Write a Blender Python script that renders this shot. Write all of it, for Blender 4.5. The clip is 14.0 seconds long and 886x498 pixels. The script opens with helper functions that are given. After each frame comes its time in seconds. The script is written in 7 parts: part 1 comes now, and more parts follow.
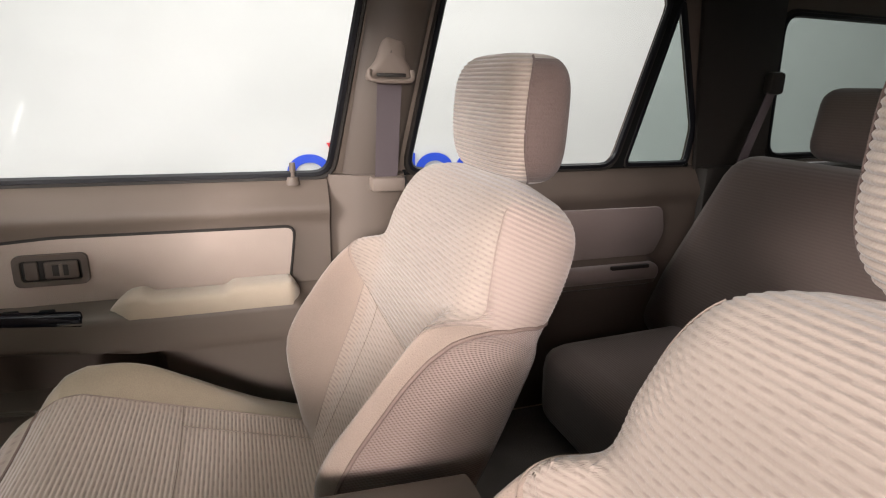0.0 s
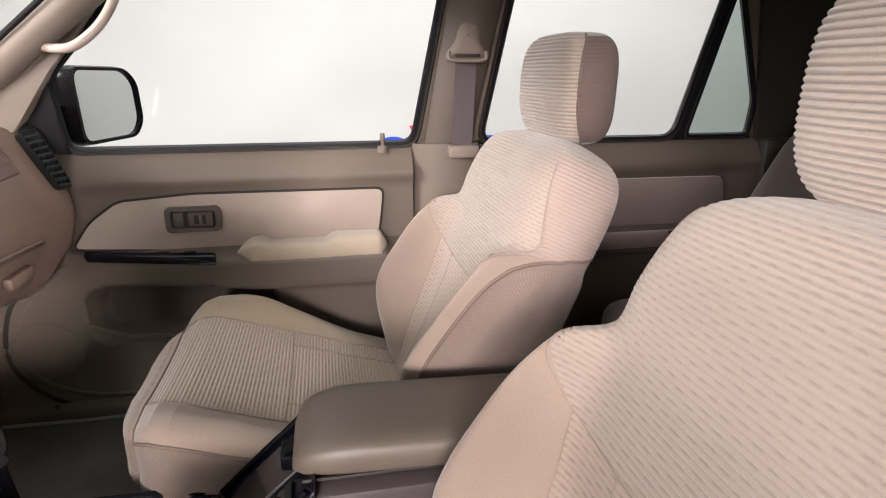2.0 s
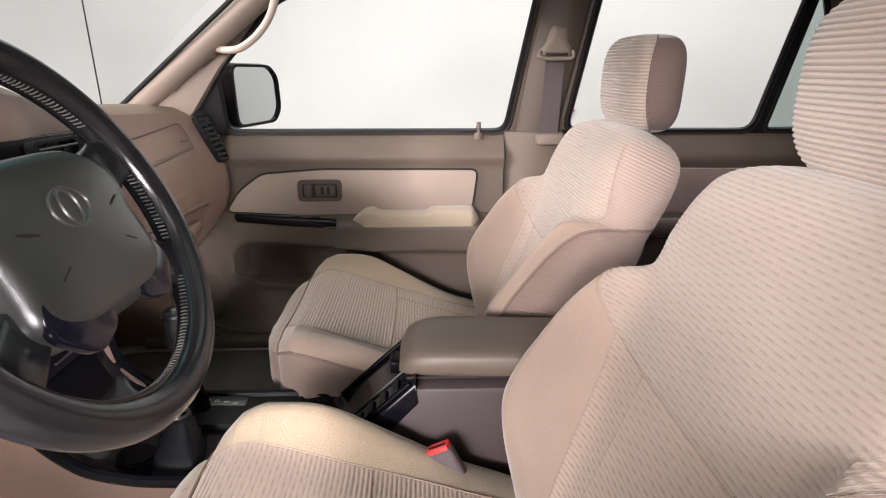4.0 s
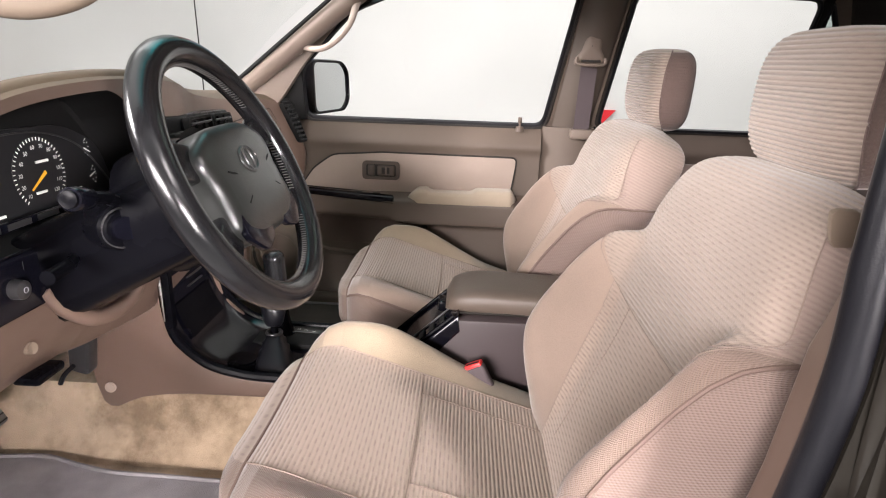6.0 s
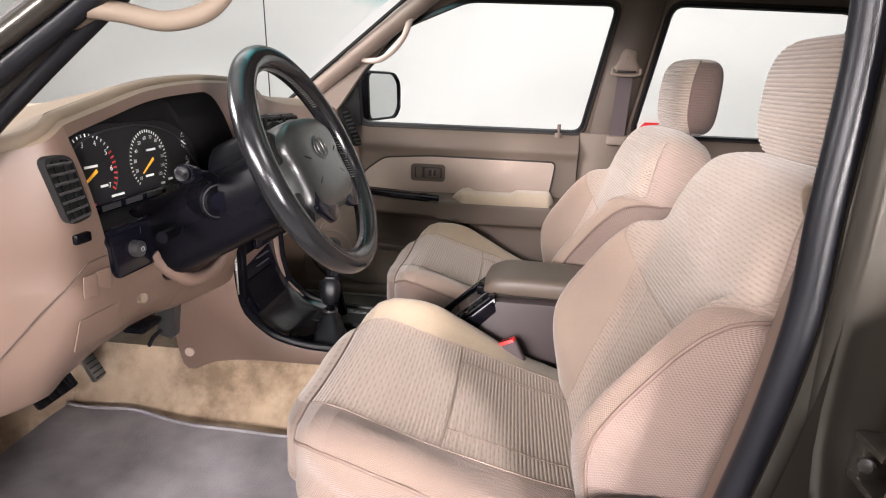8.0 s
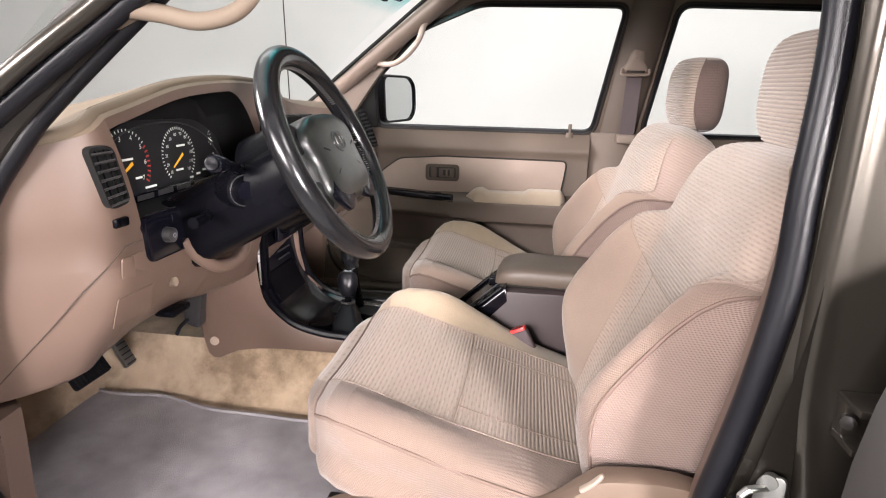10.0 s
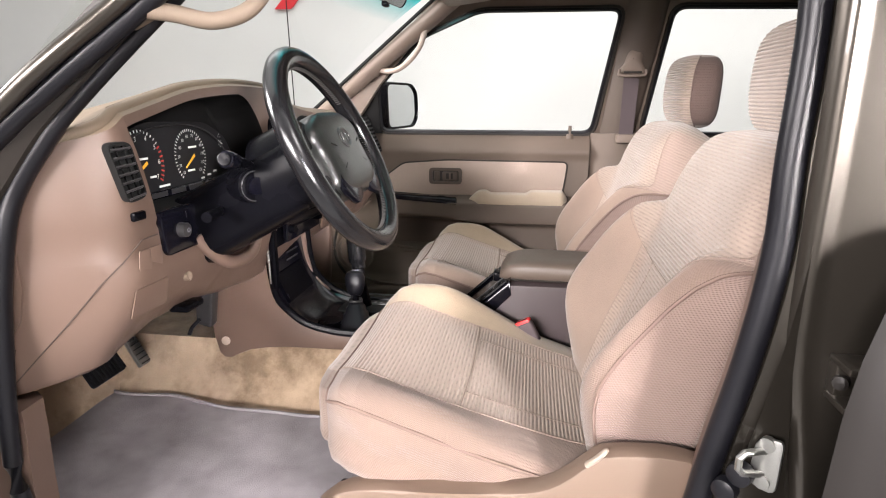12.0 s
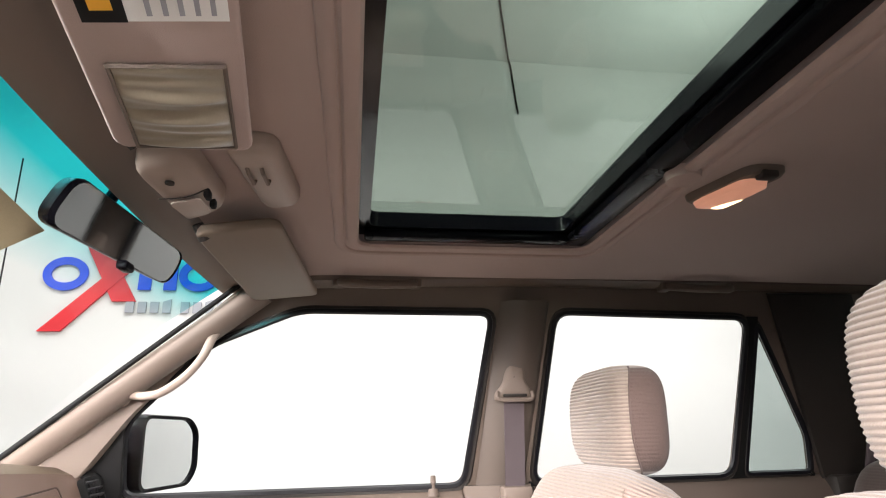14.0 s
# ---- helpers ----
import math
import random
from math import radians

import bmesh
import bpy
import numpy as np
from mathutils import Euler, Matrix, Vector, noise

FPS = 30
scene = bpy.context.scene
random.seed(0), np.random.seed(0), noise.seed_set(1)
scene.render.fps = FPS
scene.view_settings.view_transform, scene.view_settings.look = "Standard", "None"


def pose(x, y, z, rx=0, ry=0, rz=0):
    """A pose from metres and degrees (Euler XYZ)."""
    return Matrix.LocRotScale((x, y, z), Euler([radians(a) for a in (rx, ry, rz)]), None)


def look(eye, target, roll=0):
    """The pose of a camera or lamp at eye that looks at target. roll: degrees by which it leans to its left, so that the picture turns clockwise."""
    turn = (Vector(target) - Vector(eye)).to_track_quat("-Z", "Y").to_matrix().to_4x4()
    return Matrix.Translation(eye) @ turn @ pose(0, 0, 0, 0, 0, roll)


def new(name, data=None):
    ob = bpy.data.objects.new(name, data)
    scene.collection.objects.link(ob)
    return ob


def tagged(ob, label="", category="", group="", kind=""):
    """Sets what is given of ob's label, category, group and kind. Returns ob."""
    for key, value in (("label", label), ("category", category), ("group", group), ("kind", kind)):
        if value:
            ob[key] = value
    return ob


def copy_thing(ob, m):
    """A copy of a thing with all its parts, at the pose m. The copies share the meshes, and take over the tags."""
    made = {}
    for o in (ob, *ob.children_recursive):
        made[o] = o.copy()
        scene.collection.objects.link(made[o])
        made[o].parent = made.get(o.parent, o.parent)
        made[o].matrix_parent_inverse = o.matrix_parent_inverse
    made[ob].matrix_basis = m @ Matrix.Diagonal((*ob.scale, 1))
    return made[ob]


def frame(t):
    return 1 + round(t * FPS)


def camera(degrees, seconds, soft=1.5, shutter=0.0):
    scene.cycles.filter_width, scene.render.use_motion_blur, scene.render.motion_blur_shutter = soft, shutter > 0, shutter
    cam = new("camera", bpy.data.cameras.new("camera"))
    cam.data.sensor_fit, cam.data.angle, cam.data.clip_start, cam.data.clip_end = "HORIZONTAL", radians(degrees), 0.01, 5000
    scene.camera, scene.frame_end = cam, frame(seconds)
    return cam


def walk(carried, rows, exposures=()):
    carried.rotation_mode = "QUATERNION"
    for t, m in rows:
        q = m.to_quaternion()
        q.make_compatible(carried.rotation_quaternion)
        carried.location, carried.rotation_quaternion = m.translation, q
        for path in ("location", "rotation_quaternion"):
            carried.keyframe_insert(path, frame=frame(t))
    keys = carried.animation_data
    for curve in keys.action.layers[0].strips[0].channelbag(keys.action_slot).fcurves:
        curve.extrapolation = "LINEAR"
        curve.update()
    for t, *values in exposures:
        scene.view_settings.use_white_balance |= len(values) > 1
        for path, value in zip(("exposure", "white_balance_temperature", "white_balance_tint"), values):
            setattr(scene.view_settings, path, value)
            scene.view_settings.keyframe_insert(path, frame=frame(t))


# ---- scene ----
import functools

cam = camera(74.3, 14.0, soft=1.1)
PATH = [
    (0, (0.32, -0.526, 1.29), (0.956, 1.293, 0.753), 1.2),
    (0.5, (0.305, -0.567, 1.276), (0.842, 1.282, 0.734), 1.1),
    (1, (0.275, -0.622, 1.276), (0.767, 1.236, 0.724), 0.1),
    (1.5, (0.26, -0.676, 1.275), (0.726, 1.184, 0.707), -0.1),
    (2, (0.285, -0.717, 1.272), (0.659, 1.16, 0.694), 0.0),
    (2.5, (0.315, -0.755, 1.265), (0.533, 1.148, 0.69), 0.0),
    (3, (0.302, -0.821, 1.271), (0.408, 1.09, 0.69), -0.4),
    (3.2, (0.294, -0.845, 1.272), (0.376, 1.068, 0.694), -0.5),
    (5.3, (0.237, -1.107, 1.285), (0.267, 0.795, 0.669), 1.5),
    (5.5, (0.238, -1.138, 1.29), (0.244, 0.765, 0.675), 2.0),
    (6, (0.248, -1.212, 1.291), (0.188, 0.692, 0.683), 2.0),
    (6.5, (0.25, -1.272, 1.282), (0.135, 0.635, 0.687), 2.3),
    (7, (0.244, -1.307, 1.276), (0.085, 0.599, 0.691), 2.7),
    (7.5, (0.252, -1.337, 1.276), (0.061, 0.569, 0.7), 2.4),
    (8, (0.266, -1.36, 1.275), (0.054, 0.547, 0.709), 2.0),
    (8.5, (0.273, -1.381, 1.274), (0.044, 0.525, 0.715), 2.0),
    (9, (0.278, -1.394, 1.266), (0.027, 0.509, 0.707), 2.0),
    (11.5, (0.286, -1.456, 1.237), (0.001, 0.457, 0.729), 0.4),
    (12, (0.29, -1.461, 1.224), (0.001, 0.455, 0.726), 0.0),
    (12.5, (0.297, -1.4, 1.217), (0.018, 0.539, 0.816), -0.8),
    (13, (0.283, -1.232, 1.222), (0.145, 0.759, 1.098), -0.6),
    (13.5, (0.223, -0.951, 1.21), (0.336, 1.028, 1.477), -0.6),
    (14, (0.23, -0.764, 1.221), (0.52, 1.119, 1.829), -1.4),
]
walk(cam, [(t, look(eye, target, roll)) for t, eye, target, roll in PATH],
     [(0, 0.18, 6500, 10.5), (1.5, 0.18, 6500, 11.5), (3.0, 0.19, 6500, 13), (5.5, 0.22, 6500, 13), (9.0, 0.25, 6500, 13), (12.5, 0.35, 6500, 12), (14, 0.64, 6500, 11.5)])

# ---- world and unseen lights ----
world = bpy.data.worlds.new("world")
scene.world = world
world.use_nodes = True
world.node_tree.nodes["Background"].inputs[0].default_value = (0.9, 0.95, 1.0, 1)
world.node_tree.nodes["Background"].inputs[1].default_value = 0.3


def area_light(name, eye, target, sx, sy, power, col=(1, 1, 1), spread=180):
    lamp = bpy.data.lights.new(name, "AREA")
    lamp.shape, lamp.size, lamp.size_y, lamp.energy, lamp.color = "RECTANGLE", sx, sy, power, col
    lamp.spread = radians(spread)
    ob = new(name, lamp)
    ob.matrix_world = look(eye, target)
    return ob


# lamps added out of view: a wash for the side wall, a ceiling bounce
area_light("unseen_light", (0.3, 1.9, 3.6), (0.3, 1.9, 0), 6.6, 1.2, 72, (1.0, 0.99, 0.98))
area_light("unseen_light", (0.3, -0.6, 2.9), (0.3, -0.6, 4.2), 8.0, 3.0, 260, (1.0, 0.99, 0.99))
area_light("unseen_light", (2.0, -2.1, 3.3), (0.15, -0.45, 0.72), 0.9, 0.7, 9, (1.0, 0.93, 0.915), 80)
# narrow beam added to lift the passenger dash, then a front wall wash
area_light("unseen_light", (2.7, -4.4, 1.5), (-0.35, 0.42, 0.85), 1.0, 0.8, 9, (1.0, 0.95, 0.94), 20)
area_light("unseen_light", (-4.4, -1.2, 4.1), (-7.0, -1.2, 1.6), 5.0, 0.6, 55, (1.0, 0.99, 0.98))
# lamp added to brighten the passenger seat through the open door
area_light("unseen_light", (-2.2, -4.6, 2.2), (0.4, 0.1, 0.80), 1.8, 1.2, 26, (1.0, 0.945, 0.935), 60)
area_light("unseen_light", (2.7, 2.2, 3.2), (2.75, 2.4, 4.2), 0.8, 0.6, 17, (1.0, 1.0, 0.98))
# lamps added for the passenger door and, through the windscreen, the seats
area_light("unseen_light", (-0.9, -4.6, 2.0), (0.15, 0.60, 0.66), 1.0, 0.8, 14, (1.0, 0.94, 0.925), 40)
area_light("unseen_light", (-4.5, -0.9, 2.8), (0.4, 0.3, 0.8), 1.6, 1.0, 66, (1.0, 0.955, 0.945), 70)

# ---- materials ----


def nodes_of(name):
    m = bpy.data.materials.new(name)
    m.use_nodes = True
    nt = m.node_tree
    return m, nt.nodes, nt.links, nt.nodes["Principled BSDF"]


def math_node(N, L, op, a, b=None):
    n = N.new("ShaderNodeMath")
    n.operation = op
    for k, v in enumerate((a, b)):
        if v is None:
            continue
        if isinstance(v, (int, float)):
            n.inputs[k].default_value = v
        else:
            L.new(v, n.inputs[k])
    return n.outputs[0]


def scaled(col, k):
    return (min(1, col[0] * k), min(1, col[1] * k), min(1, col[2] * k), 1)


def surf(name, col, rough=0.6, metal=0.0, var=0.12, vscale=7.0, grain=500.0, bump=0.15, spec=0.5, sheen=0.0, coat=0.0, rvar=0.08):
    """A surface with broad blotches, fine grain and relief."""
    m, N, L, P = nodes_of(name)
    tc = N.new("ShaderNodeTexCoord")
    big, fine = N.new("ShaderNodeTexNoise"), N.new("ShaderNodeTexNoise")
    big.inputs["Scale"].default_value, big.inputs["Detail"].default_value = vscale, 4
    fine.inputs["Scale"].default_value, fine.inputs["Detail"].default_value = grain, 2
    for n in (big, fine):
        L.new(tc.outputs["Object"], n.inputs["Vector"])
    both = math_node(N, L, "ADD", math_node(N, L, "MULTIPLY", big.outputs["Fac"], 0.65), math_node(N, L, "MULTIPLY", fine.outputs["Fac"], 0.35))
    ramp = N.new("ShaderNodeValToRGB")
    ramp.color_ramp.elements[0].position, ramp.color_ramp.elements[1].position = 0.32, 0.68
    ramp.color_ramp.elements[0].color, ramp.color_ramp.elements[1].color = scaled(col, 1 - var), scaled(col, 1 + var)
    L.new(both, ramp.inputs[0])
    L.new(ramp.outputs[0], P.inputs["Base Color"])
    rr = math_node(N, L, "ADD", math_node(N, L, "MULTIPLY", big.outputs["Fac"], rvar * 2), rough - rvar)
    L.new(rr, P.inputs["Roughness"])
    P.inputs["Metallic"].default_value = metal
    P.inputs["Specular IOR Level"].default_value = spec
    P.inputs["Sheen Weight"].default_value = sheen
    P.inputs["Coat Weight"].default_value = coat
    if bump:
        b = N.new("ShaderNodeBump")
        b.inputs["Strength"].default_value, b.inputs["Distance"].default_value = bump, 0.002
        L.new(fine.outputs["Fac"], b.inputs["Height"])
        L.new(b.outputs[0], P.inputs["Normal"])
    return m


def ribbed(name, col, dark, pitch=0.0066, fleck=0.5, depth=0.9):
    """Ribbed seat cloth: ribs along the width, shade painted into the grooves, with small woven dashes there."""
    m, N, L, P = nodes_of(name)
    uv = N.new("ShaderNodeUVMap")
    uv.uv_map = "UVMap"
    sep = N.new("ShaderNodeSeparateXYZ")
    L.new(uv.outputs[0], sep.inputs[0])
    v = sep.outputs["Y"]
    wave = math_node(N, L, "SINE", math_node(N, L, "MULTIPLY", v, 2 * math.pi / pitch))
    h = math_node(N, L, "ADD", math_node(N, L, "MULTIPLY", wave, 0.5), 0.5)
    dash = math_node(N, L, "SINE", math_node(N, L, "MULTIPLY", sep.outputs["X"], 2 * math.pi / 0.021))
    row = math_node(N, L, "SINE", math_node(N, L, "MULTIPLY", v, math.pi / pitch))
    patch = N.new("ShaderNodeTexNoise")
    patch.inputs["Scale"].default_value, patch.inputs["Detail"].default_value = 5, 3
    L.new(uv.outputs[0], patch.inputs["Vector"])
    # darkens the colour between ridges, as their shade
    groove_shade = math_node(N, L, "SUBTRACT", 1.0, math_node(N, L, "POWER", h, 0.6))
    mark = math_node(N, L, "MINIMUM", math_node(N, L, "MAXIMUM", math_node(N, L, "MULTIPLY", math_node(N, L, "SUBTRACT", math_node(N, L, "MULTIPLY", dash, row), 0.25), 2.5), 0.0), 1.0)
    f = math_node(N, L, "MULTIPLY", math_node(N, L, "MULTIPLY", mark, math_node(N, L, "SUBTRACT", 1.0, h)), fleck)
    g = math_node(N, L, "ADD", math_node(N, L, "MULTIPLY", groove_shade, 0.34), f)
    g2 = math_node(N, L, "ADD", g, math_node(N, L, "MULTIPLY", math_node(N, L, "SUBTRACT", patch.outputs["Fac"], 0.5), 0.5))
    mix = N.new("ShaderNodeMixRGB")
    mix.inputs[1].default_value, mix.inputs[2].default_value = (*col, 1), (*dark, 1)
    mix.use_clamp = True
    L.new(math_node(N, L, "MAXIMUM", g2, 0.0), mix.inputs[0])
    L.new(mix.outputs[0], P.inputs["Base Color"])
    fine = N.new("ShaderNodeTexNoise")
    fine.inputs["Scale"].default_value = 420
    L.new(uv.outputs[0], fine.inputs["Vector"])
    hh = math_node(N, L, "ADD", h, math_node(N, L, "MULTIPLY", fine.outputs["Fac"], 1.2))
    b = N.new("ShaderNodeBump")
    b.inputs["Strength"].default_value, b.inputs["Distance"].default_value = depth, 0.0016
    L.new(hh, b.inputs["Height"])
    L.new(b.outputs[0], P.inputs["Normal"])
    P.inputs["Roughness"].default_value = 0.95
    P.inputs["Sheen Weight"].default_value = 0.25
    P.inputs["Specular IOR Level"].default_value = 0.2
    return m


def woven(name, col, dark, pitch=0.0035, depth=0.5):
    """Coarse basket-woven cloth."""
    m, N, L, P = nodes_of(name)
    uv = N.new("ShaderNodeUVMap")
    uv.uv_map = "UVMap"
    sep = N.new("ShaderNodeSeparateXYZ")
    L.new(uv.outputs[0], sep.inputs[0])
    a = math_node(N, L, "SINE", math_node(N, L, "MULTIPLY", sep.outputs["X"], 2 * math.pi / pitch))
    c = math_node(N, L, "SINE", math_node(N, L, "MULTIPLY", sep.outputs["Y"], 2 * math.pi / pitch))
    h = math_node(N, L, "ADD", math_node(N, L, "MULTIPLY", math_node(N, L, "MULTIPLY", a, c), 0.5), 0.5)
    big = N.new("ShaderNodeTexNoise")
    big.inputs["Scale"].default_value, big.inputs["Detail"].default_value = 7, 5
    L.new(uv.outputs[0], big.inputs["Vector"])
    # low threads get the darker colour, painting shade into the weave
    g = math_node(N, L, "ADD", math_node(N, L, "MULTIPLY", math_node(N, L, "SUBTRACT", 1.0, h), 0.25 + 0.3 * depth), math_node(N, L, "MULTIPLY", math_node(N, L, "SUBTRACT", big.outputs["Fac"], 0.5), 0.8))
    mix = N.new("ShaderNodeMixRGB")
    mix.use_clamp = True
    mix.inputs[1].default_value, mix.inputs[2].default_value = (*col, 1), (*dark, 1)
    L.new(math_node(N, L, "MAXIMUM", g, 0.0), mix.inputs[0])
    L.new(mix.outputs[0], P.inputs["Base Color"])
    b = N.new("ShaderNodeBump")
    b.inputs["Strength"].default_value, b.inputs["Distance"].default_value = depth, 0.0010
    L.new(h, b.inputs["Height"])
    L.new(b.outputs[0], P.inputs["Normal"])
    P.inputs["Roughness"].default_value = 0.95
    P.inputs["Sheen Weight"].default_value = 0.3
    P.inputs["Specular IOR Level"].default_value = 0.2
    return m


def glass(name, tint, gloss=1.0):
    m, N, L, P = nodes_of(name)
    N.remove(P)
    tr, gl, mx, fr = N.new("ShaderNodeBsdfTransparent"), N.new("ShaderNodeBsdfGlossy"), N.new("ShaderNodeMixShader"), N.new("ShaderNodeLayerWeight")
    tr.inputs[0].default_value = (*tint, 1)
    gl.inputs["Roughness"].default_value = 0.02
    edge = math_node(N, L, "POWER", fr.outputs["Facing"], 5.0)
    L.new(math_node(N, L, "MULTIPLY", math_node(N, L, "ADD", math_node(N, L, "MULTIPLY", edge, 0.7), 0.035), gloss), mx.inputs[0])
    L.new(tr.outputs[0], mx.inputs[1])
    L.new(gl.outputs[0], mx.inputs[2])
    L.new(mx.outputs[0], N["Material Output"].inputs[0])
    return m


def stained_carpet():
    """Beige pile with brown spill marks and rubbed pale patches."""
    m = surf("stained_beige_carpet", (0.47, 0.352, 0.245), 1.0, var=0.16, vscale=14, grain=700, bump=1.0, spec=0.1, sheen=0.3)
    N, L = m.node_tree.nodes, m.node_tree.links
    P, ramp = N["Principled BSDF"], [n for n in N if n.type == "VALTORGB"][0]
    tc, spots, cut = N.new("ShaderNodeTexCoord"), N.new("ShaderNodeTexNoise"), N.new("ShaderNodeValToRGB")
    spots.inputs["Scale"].default_value, spots.inputs["Detail"].default_value, spots.inputs["Roughness"].default_value = 4.6, 8, 0.66
    L.new(tc.outputs["Object"], spots.inputs["Vector"])
    L.new(spots.outputs["Fac"], cut.inputs[0])
    cut.color_ramp.elements[0].position, cut.color_ramp.elements[1].position = 0.45, 0.64
    mix = N.new("ShaderNodeMixRGB")
    mix.inputs[2].default_value = (0.105, 0.066, 0.034, 1)
    L.new(math_node(N, L, "MULTIPLY", cut.outputs[0], 0.8), mix.inputs[0])
    L.new(ramp.outputs[0], mix.inputs[1])
    L.new(mix.outputs[0], P.inputs["Base Color"])
    return m


def shade_glass():
    """Windscreen glass whose teal shade band fades in towards the top edge."""
    m = glass("windscreen_glass", (1, 1, 1), 0.5)
    N, L = m.node_tree.nodes, m.node_tree.links
    uv, sep, ramp = N.new("ShaderNodeUVMap"), N.new("ShaderNodeSeparateXYZ"), N.new("ShaderNodeValToRGB")
    uv.uv_map = "UVMap"
    L.new(uv.outputs[0], sep.inputs[0])
    L.new(sep.outputs["Y"], ramp.inputs[0])
    e = ramp.color_ramp.elements
    e[0].position, e[0].color = 0.74, (0.95, 0.975, 0.965, 1)
    e[1].position, e[1].color = 0.93, (0.02, 0.56, 0.60, 1)
    L.new(ramp.outputs[0], [n for n in N if n.type == "BSDF_TRANSPARENT"][0].inputs[0])
    return m


def emitter(name, col, power):
    m, N, L, P = nodes_of(name)
    P.inputs["Base Color"].default_value = (*col, 1)
    P.inputs["Emission Color"].default_value = (*col, 1)
    P.inputs["Emission Strength"].default_value = power
    return m


SEAT_COVER = surf("seat_cover_plastic", (0.150, 0.106, 0.079), 0.42, var=0.05, vscale=4, grain=1400, bump=0.1, spec=0.4)
LEVER = surf("lever_plastic", (0.30, 0.245, 0.20), 0.4, var=0.04, bump=0.05)
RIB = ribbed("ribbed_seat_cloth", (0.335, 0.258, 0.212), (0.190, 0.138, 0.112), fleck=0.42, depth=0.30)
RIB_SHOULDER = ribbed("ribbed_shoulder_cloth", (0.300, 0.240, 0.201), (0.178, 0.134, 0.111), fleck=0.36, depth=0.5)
# rear bench copy of RIB, darkened to carry the shade of the rear cabin
RIB_SHADED = ribbed("shaded_rib_cloth", (0.105, 0.077, 0.066), (0.078, 0.056, 0.048), fleck=0.1, depth=0.2)
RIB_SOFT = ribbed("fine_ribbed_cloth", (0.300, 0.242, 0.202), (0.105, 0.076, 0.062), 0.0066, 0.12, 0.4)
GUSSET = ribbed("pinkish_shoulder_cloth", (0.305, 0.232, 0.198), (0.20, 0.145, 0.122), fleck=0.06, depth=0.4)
VELOUR = surf("beige_velour", (0.262, 0.196, 0.158), 0.95, var=0.12, vscale=6, grain=480, bump=0.45, spec=0.15, sheen=0.35)
VELOUR_WORN = surf("worn_olive_velour", (0.295, 0.230, 0.165), 0.95, var=0.16, vscale=9, grain=480, bump=0.4, spec=0.15, sheen=0.35)
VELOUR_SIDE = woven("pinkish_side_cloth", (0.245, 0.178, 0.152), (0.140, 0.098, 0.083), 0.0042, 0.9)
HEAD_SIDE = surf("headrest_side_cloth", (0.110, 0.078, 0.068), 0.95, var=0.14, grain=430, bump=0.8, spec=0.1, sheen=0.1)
# darker than the side cloth: the shadow line along the piping is in it
PIPING = surf("cloth_piping", (0.178, 0.127, 0.107), 0.95, var=0.1, grain=900, bump=0.3, spec=0.1)
STITCH = surf("stitch_thread", (0.085, 0.08, 0.075), 0.8, bump=0)
SEAM = surf("seam_thread", (0.235, 0.178, 0.145), 0.9, bump=0)
TAN = surf("tan_dash_plastic", (0.128, 0.085, 0.066), 0.38, var=0.06, vscale=3, grain=1400, bump=0.12, spec=0.4)
CENTRE_POST = surf("centre_post_trim", (0.095, 0.074, 0.060), 0.5, var=0.07, vscale=4, grain=1500, bump=0.1, spec=0.45)
JOINT = surf("dash_joint", (0.06, 0.042, 0.034), 0.8, bump=0)
PAD = surf("beige_dash_pad", (0.205, 0.158, 0.118), 0.6, var=0.06, vscale=3, grain=1400, bump=0.12, spec=0.4)
TRIM = surf("brown_grey_trim", (0.128, 0.098, 0.078), 0.55, var=0.07, vscale=4, grain=1500, bump=0.12, spec=0.4)
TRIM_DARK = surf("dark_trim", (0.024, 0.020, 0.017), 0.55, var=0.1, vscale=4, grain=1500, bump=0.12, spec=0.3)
PILLAR = surf("pillar_trim", (0.185, 0.145, 0.118), 0.6, var=0.06, vscale=4, grain=1500, bump=0.1, spec=0.35)
# door cloth copy with the shade behind the privacy glass in its colour
REAR_CLOTH_SHADED = woven("shaded_insert_cloth", (0.20, 0.15, 0.135), (0.13, 0.095, 0.085), 0.0028)
DOOR_EDGE = surf("satin_dark_door", (0.012, 0.010, 0.009), 0.5, var=0.1, vscale=3, grain=600, bump=0.03, spec=0.3)
DOOR_CLOTH = woven("door_insert_cloth", (0.44, 0.355, 0.305), (0.30, 0.235, 0.195), 0.0028)
ARM_CLOTH = surf("armrest_cloth", (0.44, 0.36, 0.275), 0.9, var=0.07, grain=1200, bump=0.25, spec=0.2, sheen=0.3)
LID = surf("console_lid_vinyl", (0.115, 0.088, 0.070), 0.45, var=0.08, grain=1300, bump=0.15, spec=0.5)
CONSOLE = surf("console_plastic", (0.048, 0.034, 0.035), 0.5, var=0.07, grain=1300, bump=0.12, spec=0.4)
BLACK = surf("black_plastic", (0.0028, 0.0028, 0.004), 0.26, var=0.2, grain=900, bump=0.05, spec=0.06)
BLACK_MATT = surf("matt_black", (0.008, 0.008, 0.008), 0.7, var=0.2, grain=900, bump=0.05, spec=0.2)
GLOSS_BLACK = surf("glossy_black", (0.004, 0.004, 0.007), 0.14, var=0.2, grain=300, bump=0.0, spec=0.3, rvar=0.05)
LEATHER = surf("black_leather", (0.008, 0.008, 0.009), 0.20, var=0.25, vscale=20, grain=700, bump=0.05, spec=0.5, rvar=0.12)
VINYL = surf("dark_grey_vinyl", (0.016, 0.017, 0.016), 0.30, var=0.15, vscale=10, grain=1000, bump=0.12, spec=0.5, coat=0.12)
